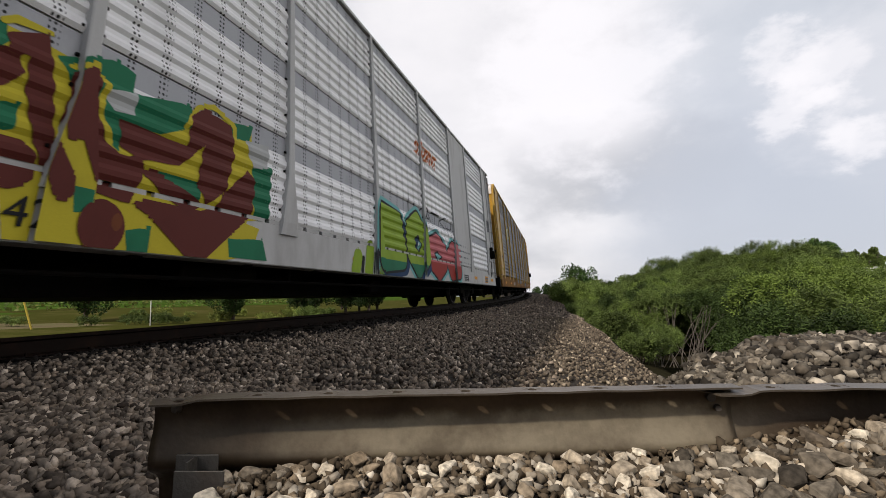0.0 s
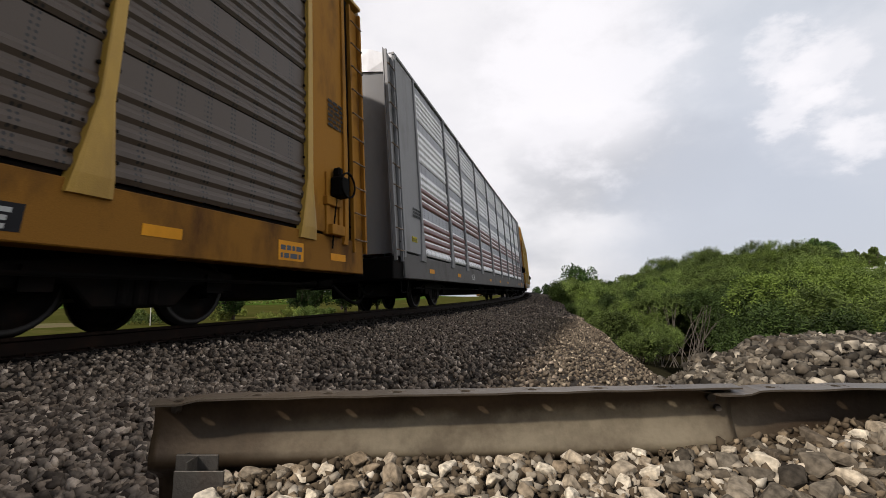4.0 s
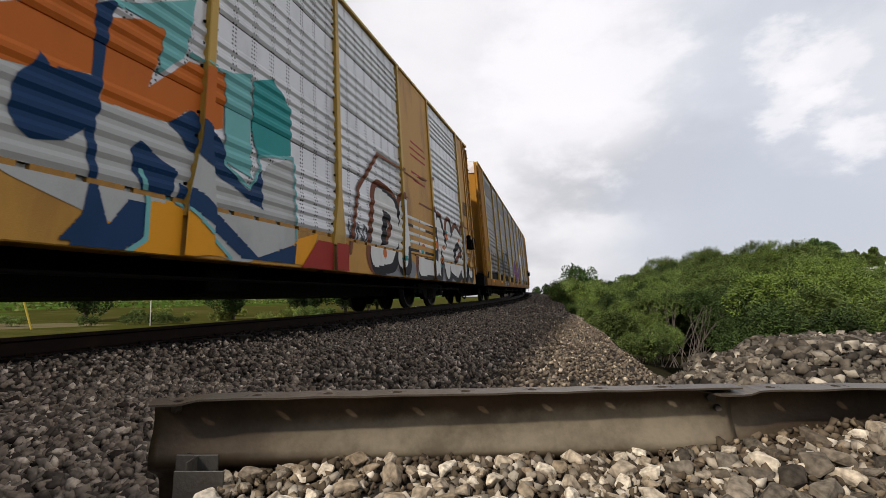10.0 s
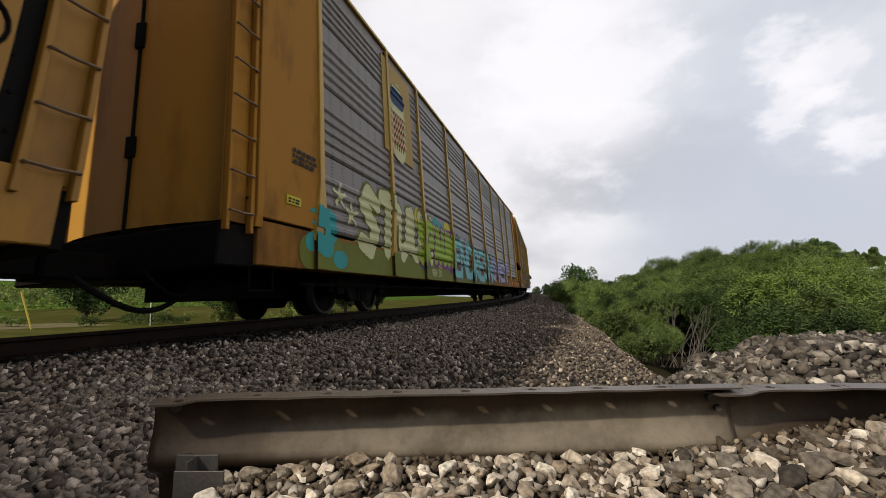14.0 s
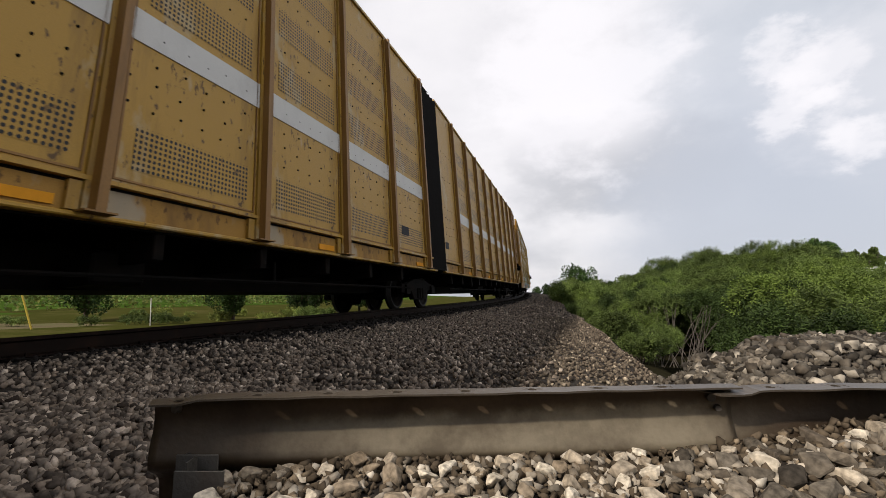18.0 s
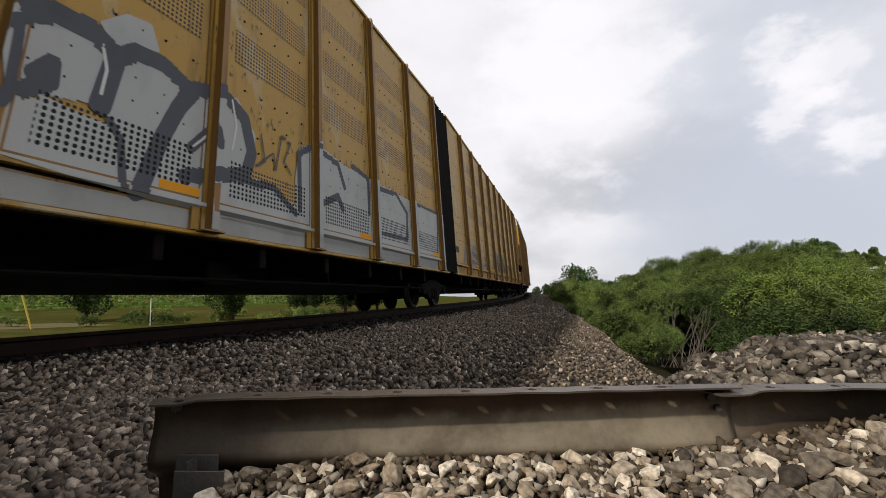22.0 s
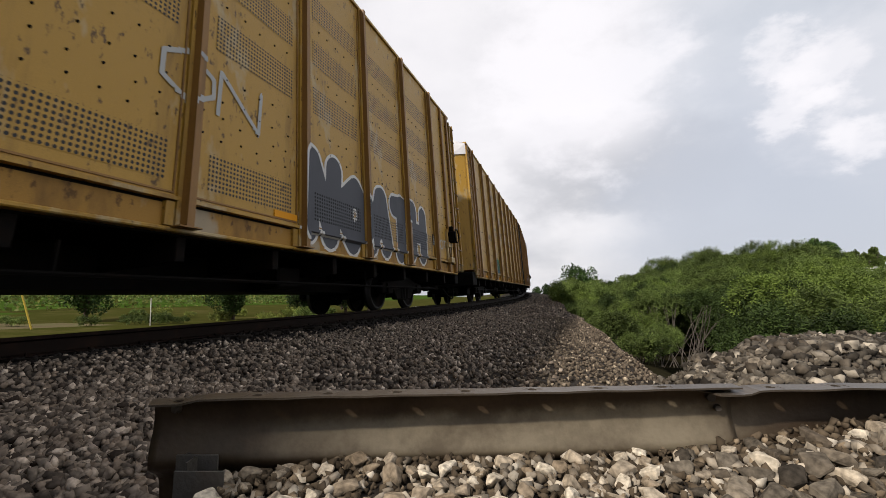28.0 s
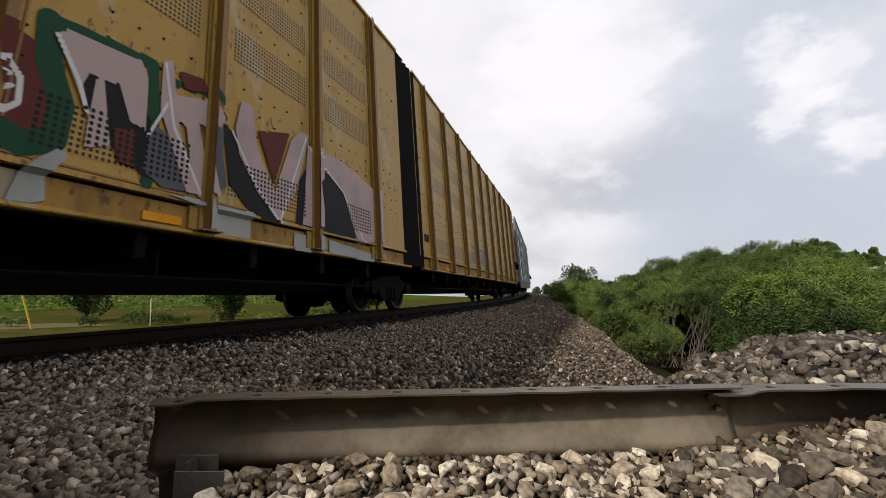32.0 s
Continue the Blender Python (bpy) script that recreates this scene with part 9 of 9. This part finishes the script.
    s.add(line([(8.97, 2.32), (9.09, 2.17), (9.48, 2.34), (9.63, 1.84), (9.88, 2.16)], 0.045) + letters("ILN", 9.2, 9.95, 1.5, 2.25, 0.025, 88), "clay")
    s.add(line([(10.38, 2.97), (10.71, 2.59), (10.98, 2.99), (11.17, 2.63), (11.58, 2.86)], 0.02), "cream")
    s.done("small faded dark and grey graffiti running with drips")

    o = car_o
    s = Sheet(car_o)
    s.add([poly((1.74, 2.19), (1.93, 2.5), (1.99, 2.07), (1.96, 1.8), (1.84, 1.78)), poly((1.91, 1.5), (2.02, 1.48), (2.14, 1.34), (2.21, 1.4), (2.25, 1.29), (1.97, 1.26))], "sky")
    s.add([poly((2.24, 1.41), (3.04, 1.42), (2.97, 1.87), (3.21, 2.05), (3.32, 2.28), (3.42, 2.03), (3.45, 1.62), (3.34, 1), (3.07, 0.96), (3.01, 1.24), (2.24, 1.26)), poly((3.55, 1.27), (3.54, 1.74), (3.87, 1.97), (4.29, 1.94), (4.61, 1.78), (4.81, 1.48), (4.75, 0.97), (4.57, 1.32), (4.38, 1.72), (3.9, 1.75), (3.67, 1.58), (3.67, 1.39)), poly((4.91, 2.59), (5.15, 2.68), (5.33, 1.9), (5.54, 1.69), (5.58, 2.23), (5.98, 2.7), (6.52, 2.72), (6.83, 2.27), (6.81, 1.31), (4.97, 1.42)), poly((7.05, 2.73), (7.44, 2.76), (7.27, 2.13), (7.98, 2.02), (8.39, 2.1), (8.79, 1.29), (7.08, 1.31)), poly((2.14, 0.88), (3.1, 0.83), (3.08, 0.95), (2.32, 0.98), (2.12, 0.94)), poly((3.43, 1.03), (4.67, 0.96), (4.68, 0.85), (3.45, 0.9))], "silver")
    s.add([poly((2.62, 1.83), (2.99, 1.9), (3.06, 1.45), (2.69, 1.43)), poly((1.96, 2.32), (2.12, 2.11), (2, 1.96)), poly((4.1, 2.07), (4.27, 2.35), (4.31, 2.6), (4.46, 2.25), (4.65, 2.19), (4.43, 2.07), (4.62, 1.94), (4.29, 1.99), (3.94, 1.96)), poly((4.78, 1.97), (5.07, 2.17), (4.95, 1.8)), poly((5.59, 1.9), (6.65, 1.85), (6.64, 1.61), (5.93, 1.55)), poly((7.85, 2.43), (8.38, 2.01), (8.72, 1.4), (8.16, 1.84)), poly((3.39, 1.65), (3.54, 1.55), (3.59, 1.37), (3.41, 1.35)), poly((2.65, 1.99), (2.76, 2.11), (2.82, 2), (2.97, 2), (2.84, 1.88))], "slate")
    s.add(line([(3.08, 2.42), (3.3, 2.28), (3.4, 1.98), (3.4, 1.42), (3.28, 0.97)], 0.018) + line([(4.91, 2.62), (5.15, 2.71), (5.24, 2)], 0.014) + line([(5.58, 2.29), (5.98, 2.7), (6.49, 2.75), (6.8, 2.42)], 0.014) + line([(4.61, 1.78), (4.81, 1.48), (4.73, 0.96)], 0.016) + line([(7.05, 2.77), (7.44, 2.77), (7.31, 2.18)], 0.014), "white")
    s.add([poly((9.47, 2.41), (10.08, 2.85), (11.03, 2.95), (10.98, 1.29), (9.33, 1.22)), poly((11.31, 2.54), (12.83, 2.68), (12.46, 1.08), (11.07, 1.22))], "white")
    s.add(line([(9.49, 1.51), (9.74, 2.46), (10.17, 2.87), (10.64, 2.53), (10.79, 1.55)], 0.025) + line([(11.27, 1.37), (11.58, 2.47), (12.63, 2.39)], 0.025) + line([(2.23, 2.16), (2.27, 1.99)], 0.016) + line([(2.55, 2.24), (2.61, 2.06), (2.71, 2.24), (2.81, 2.02), (2.99, 2)], 0.016) + line([(3.58, 2.1), (3.63, 2.25), (3.74, 2.2), (3.69, 1.98), (3.56, 2.04)], 0.014), "black")
    s.add([poly((3.97, 1.12), (4.29, 1.12), (4.28, 0.91), (4.02, 0.92)), poly((1.97, 1.46), (2.08, 1.33), (2.06, 1.22), (1.97, 1.26))], "teal")
    s.done("grey and silver graffiti letters with dark stars over tan sheets")
    patch(o, [[("c", 3.35, 2.95, 5.2, 2.95, 0.15)]], ("yellow",), "yellow ground behind the number")
    lettering(o, "7983", 3.35, 2.85, 0.24, "black", 0.025, 1.3)
    lettering(o, "61", 5.75, 2.6, 0.24, "black", 0.025, 1.3)
    piece(o, "TEI", 14.3, 17.8, 0.98, 2.4, 0.2, "white", "black", 92, 0.08, label="white pointed letters with black outlines")
    s = Sheet(car_o)
    s.add([poly((17.79, 1.68), (17.87, 1.95), (18.04, 2.09), (18.28, 2.00), (18.38, 1.83), (18.60, 1.80), (18.85, 1.79), (18.77, 2.11), (19.02, 2.22), (19.39, 1.74), (19.55, 1.60), (19.43, 1.44), (19.27, 1.20), (19.13, 1.14), (19.13, 0.95), (18.91, 0.97), (18.84, 1.21), (18.40, 1.18), (17.91, 1.19)),
           poly((18.38, 2.52), (18.5, 2.56), (18.75, 2.5), (18.78, 2.42), (18.66, 2.38), (18.76, 2.06), (18.64, 2.02), (18.44, 2.4))], "white")
    s.add(line([(17.77, 1.76), (17.86, 2.00), (18.01, 2.12), (18.20, 2.02), (18.36, 1.82), (18.47, 1.35)], 0.04) + line([(18.42, 1.59), (18.85, 1.79)], 0.045) + line([(17.86, 1.39), (18.03, 1.59), (18.15, 1.54), (18.37, 1.22)], 0.05) + line([(17.97, 1.23), (18.25, 1.29)], 0.03)
          + line([(18.99, 2.21), (19.35, 1.76), (18.94, 1.43), (18.95, 1.35), (19.40, 1.43), (19.12, 1.17)], 0.03) + line([(18.43, 2.47), (18.71, 2.47)], 0.03) + line([(18.52, 2.45), (18.69, 2.08)], 0.05), "black")
    s.done("white star-shaped graffiti with black outlines")
    o2 = car_o2
    s = Sheet(o2)
    s.add([poly((0.12, 2.2), (0.3, 2.4), (0.72, 2.55), (0.76, 1.26), (0.12, 1.27)), poly((0.92, 2.3), (1.68, 2.51), (2.72, 2.5), (2.67, 1.26), (0.99, 1.26)), poly((3.20, 2.4), (5.02, 2.5), (6.22, 2.4), (5.92, 1.26), (3.21, 1.26))], "ash")
    s.add(cloud(1.0, 5.9, 1.5, 2.3, 26, 393, 0.08, 0.2), "clay")
    s.add(letters("NWUMNSEKZWXM", 0.95, 6.2, 1.3, 2.5, 0.05, 93, 0.2), "soot", z0=1.26)
    s.add(letters("ZNSKUEWXNMSV", 1.0, 6.1, 1.35, 2.45, 0.035, 94, 0.3), "rose", z0=1.26)
    s.add(letters("MNW", 0.15, 0.8, 1.35, 2.2, 0.035, 293, 0.1), "clay", z0=1.26)
    s.add(letters("XVK", 0.15, 0.78, 1.5, 2.1, 0.02, 294, 0.1), "soot", z0=1.26)
    s.done("worn greyish graffiti letters over tan sheets")
    piece(o2, "BSTK", 8.1, 12.6, 0.98, 2.5, 0.23, "black", "pale", 94, 0.05, halo="grey", label="black bubble letters with pale outlines")
    outline(o2, "RONSE", 5.6, 8.0, 1.9, 2.3, "black", 95, 0.016)
    piece(o2, "MWN", 15.8, 18.8, 1.0, 2.0, 0.12, "lilac", "navy", 96, label="lilac graffiti letters")

    p = car_p
    piece(p, "SOREN", 3.0, 9.0, 1.2, 2.2, 0.13, "grey", "slate", 97, label="faded grey graffiti")
    p2 = car_p2
    piece(p2, "PASEN", 1.0, 4.2, 0.98, 2.4, 0.15, "aqua", "black", 98, 0.08, back=("aqua", "mint"), label="pale blue graffiti letters with black outlines")
    outline(p2, "AKT", 5.0, 6.0, 1.7, 2.4, "sky", 99, 0.03)
    piece(p2, "BS", 6.4, 7.4, 1.4, 2.3, 0.13, "rose", "rose", 100, label="small pink graffiti")
    piece(p2, "NOATH", 12.1, 17.4, 0.98, 2.6, 0.24, "slate", "white", 101, 0.03, halo=None, label="dark drip letters with white outlines")
    outline(p2, "ON", 9.6, 11.2, 2.3, 3.0, "pale", 102, 0.03)
    lettering(p2, "POT", 18.3, 1.55, 0.3, "pale", 0.02)

    q = car_q
    patch(q, [cloud(5.4, 6.7, 1.45, 1.95, 40, 103, 0.1, 0.2), cloud(3.35, 3.45, 1.4, 1.95, 14, 104, 0.06, 0.12), cloud(5.4, 6.7, 1.32, 1.42, 22, 105, 0.06, 0.1)], ("forest2", "forest2", "steel"), "green and blue sprayed patches")
    lettering(q, "110530", 3.7, 2.75, 0.25, "slate", 0.02, 1.1)
    bars(q, 3.95, 4.75, 1.5, 1.75, "faint", 4, 0.012, 106)
    q2 = car_q2
    lettering(q2, "B-UNIT", 0.10, 1.86, 0.10, "black", 0.012)
    plate(q2, 0.06, 0.58, 1.58, 1.74, "slate", 0.009, "stencil_panel", "dark stencil panel")
    bars(q2, 0.08, 0.56, 1.59, 1.73, "white", 4, 0.014, 107)
    plate(q2, 0.12, 0.78, 0.98, 1.2, "black", -0.047, "stencil_panel", "black stencil panel on the sill")
    bars(q2, 0.15, 0.75, 0.99, 1.19, "pale", 4, -0.04, 108)
    patch(q2, [[("e", 5.6, 1.6, 0.7, 0.6), ("e", 7.1, 1.55, 0.8, 0.6)]], ("lilac",), "lilac sprayed clouds")
    outline(q2, "RNA", 2.0, 4.6, 1.6, 2.4, "faint", 109, 0.01)
    piece(q2, "BOR", 10.0, 12.0, 1.2, 2.3, 0.15, "orange", "rose", 110, back=("pink",), label="red and orange graffiti letters")
    piece(q2, "PE", 11.9, 13.4, 1.15, 2.1, 0.15, "mint", "teal", 111, label="mint green graffiti letters")
    piece(q2, "PEC", 13.8, 16.2, 1.1, 2.1, 0.16, "teal", "white", 112, back=("teal",), label="teal graffiti with white edges")
    r = car_r
    piece(r, "EASPWZUN", 3.0, 9.6, 0.98, 2.5, 0.2, "lilac", "navy", 113, 0.06, back=("purple", "rose"), label="purple and navy graffiti letters")
    s = Sheet(car_r)
    s.add([poly((13.17, 2.29), (13.48, 2.24), (13.65, 2.13), (13.74, 1.86), (13.71, 1.54), (13.54, 1.43), (13.36, 1.48))], "brick")
    s.add(line([(13.57, 2.45), (13.61, 2.11), (13.76, 1.79), (13.75, 1.48), (13.55, 1.38), (13.37, 1.45)], 0.1) + line([(13.69, 2.48), (14.06, 2.5), (14.51, 2.53), (14.58, 1.89), (14.57, 1.32)], 0.06) + line([(14.78, 2.46), (15.25, 2.54), (15.47, 2.33)], 0.04), "forest")
    s.add(line([(13.26, 1.93), (13.36, 1.98), (13.45, 1.88), (13.47, 1.68), (13.39, 1.59), (13.33, 1.61)], 0.022) + line([(13.29, 1.84), (13.38, 1.88)], 0.02) + line([(13.32, 1.73), (13.41, 1.8)], 0.02), "white")
    s.add([poly((13.82, 2.16), (14.38, 2.25), (14.49, 2), (15.04, 1.31), (14.54, 1.37), (14.2, 1.57), (13.93, 1.8)), poly((15.44, 2.26), (15.69, 2.19), (16.08, 1.62), (16.48, 1.22), (15.99, 1.24), (15.58, 1.56)), poly((16.92, 1.94), (17.4, 2.56), (18.41, 2.24), (18.85, 1.24), (16.84, 1.26))], "black")
    s.add([poly((14.55, 1.93), (14.75, 1.86), (15.03, 1.32), (14.73, 1.31), (14.51, 1.43)), poly((15.16, 2.16), (15.43, 2.04), (15.55, 1.5), (15.31, 1.35))], "slate")
    s.add([poly((16.02, 2.37), (16.67, 2.56), (16.36, 1.73)), poly((14.18, 1.75), (14.39, 1.78), (14.42, 1.43), (14.26, 1.44)), poly((14.79, 2.61), (15.11, 2.66), (15.25, 2.54), (14.89, 2.43))], "brick")
    s.add([poly((13.62, 2.36), (13.71, 2.45), (14.02, 2.45), (14.37, 2.5), (14.46, 2.36), (14.49, 1.81), (14.33, 1.85), (14.19, 2.16), (14.03, 2.15), (13.92, 2.15), (13.88, 2.02), (13.95, 1.78), (13.84, 1.98), (13.73, 2.17)), poly((13.98, 2.13), (14.05, 2.14), (14.18, 1.56), (13.97, 1.48), (13.97, 1.75)), poly((14.6, 2.62), (14.71, 2.68), (14.86, 1.95), (15.21, 1.31), (15.01, 1.32), (14.76, 1.82), (14.62, 2.1)), poly((14.77, 2.31), (15.19, 2.44), (15.35, 2.26), (15.29, 2.13), (15.09, 2.13), (15.35, 1.33), (15.08, 1.37), (14.94, 2.03), (14.81, 2.05)), poly((15.63, 2.28), (15.71, 2.66), (15.9, 2.67), (16.02, 2.12), (16.37, 1.63), (16.71, 2.48), (16.89, 2.67), (17.13, 2.69), (16.82, 1.73), (16.48, 1.22), (16.04, 1.56), (15.7, 1.97)), poly((17.11, 2.54), (18.13, 2.55), (19.66, 2.24), (19.52, 1.34), (18.61, 1.16), (18.12, 2.01), (17.59, 2.25), (17.29, 1.97), (17.42, 1.28), (16.99, 1.28))], "rose")
    s.add(line([(13.63, 2.36), (13.85, 2.03), (13.95, 1.79)], 0.02) + line([(14.63, 2.61), (14.79, 1.97), (15.2, 1.32)], 0.016) + line([(15.58, 2.21), (16.04, 1.61), (16.49, 1.24), (17.06, 2.62)], 0.016) + line([(17.11, 2.51), (18.12, 2.01), (18.85, 1.2)], 0.016) + line([(14.52, 1.78), (14.69, 2.17)], 0.016), "white")
    s.add([poly((13.54, 0.95), (13.59, 1.22), (13.81, 1.44), (13.87, 1.36), (13.75, 1.19), (13.79, 0.97), (13.55, 0.93)), poly((14.77, 1.25), (15.26, 1.29), (15.36, 0.97), (15.19, 0.94), (15.19, 1.2)), poly((15.38, 1.26), (15.99, 1.27), (15.98, 0.94), (15.42, 0.95)), poly((16.85, 1.14), (17.42, 1.15), (17.37, 0.91), (16.81, 0.89)), poly((17.72, 1.15), (19.44, 1.02), (19.17, 0.9), (17.72, 0.91))], "silver")
    s.done("rose and white graffiti letters with dark green and black edges")
    lettering(r, "10401", 0.55, 4.4, 0.2, "black", 0.03)
    outline(r, "KN", 0.45, 1.3, 1.4, 1.8, "black", 115, 0.014)
    bars(car_r2, 6, 9, 1.5, 2.2, "grey", 3, 0.01, 116)


graffiti()


def motions():
    for car, length, s_mid, half in TRAIN:
        ride(car, length, s_mid, half)


motions()
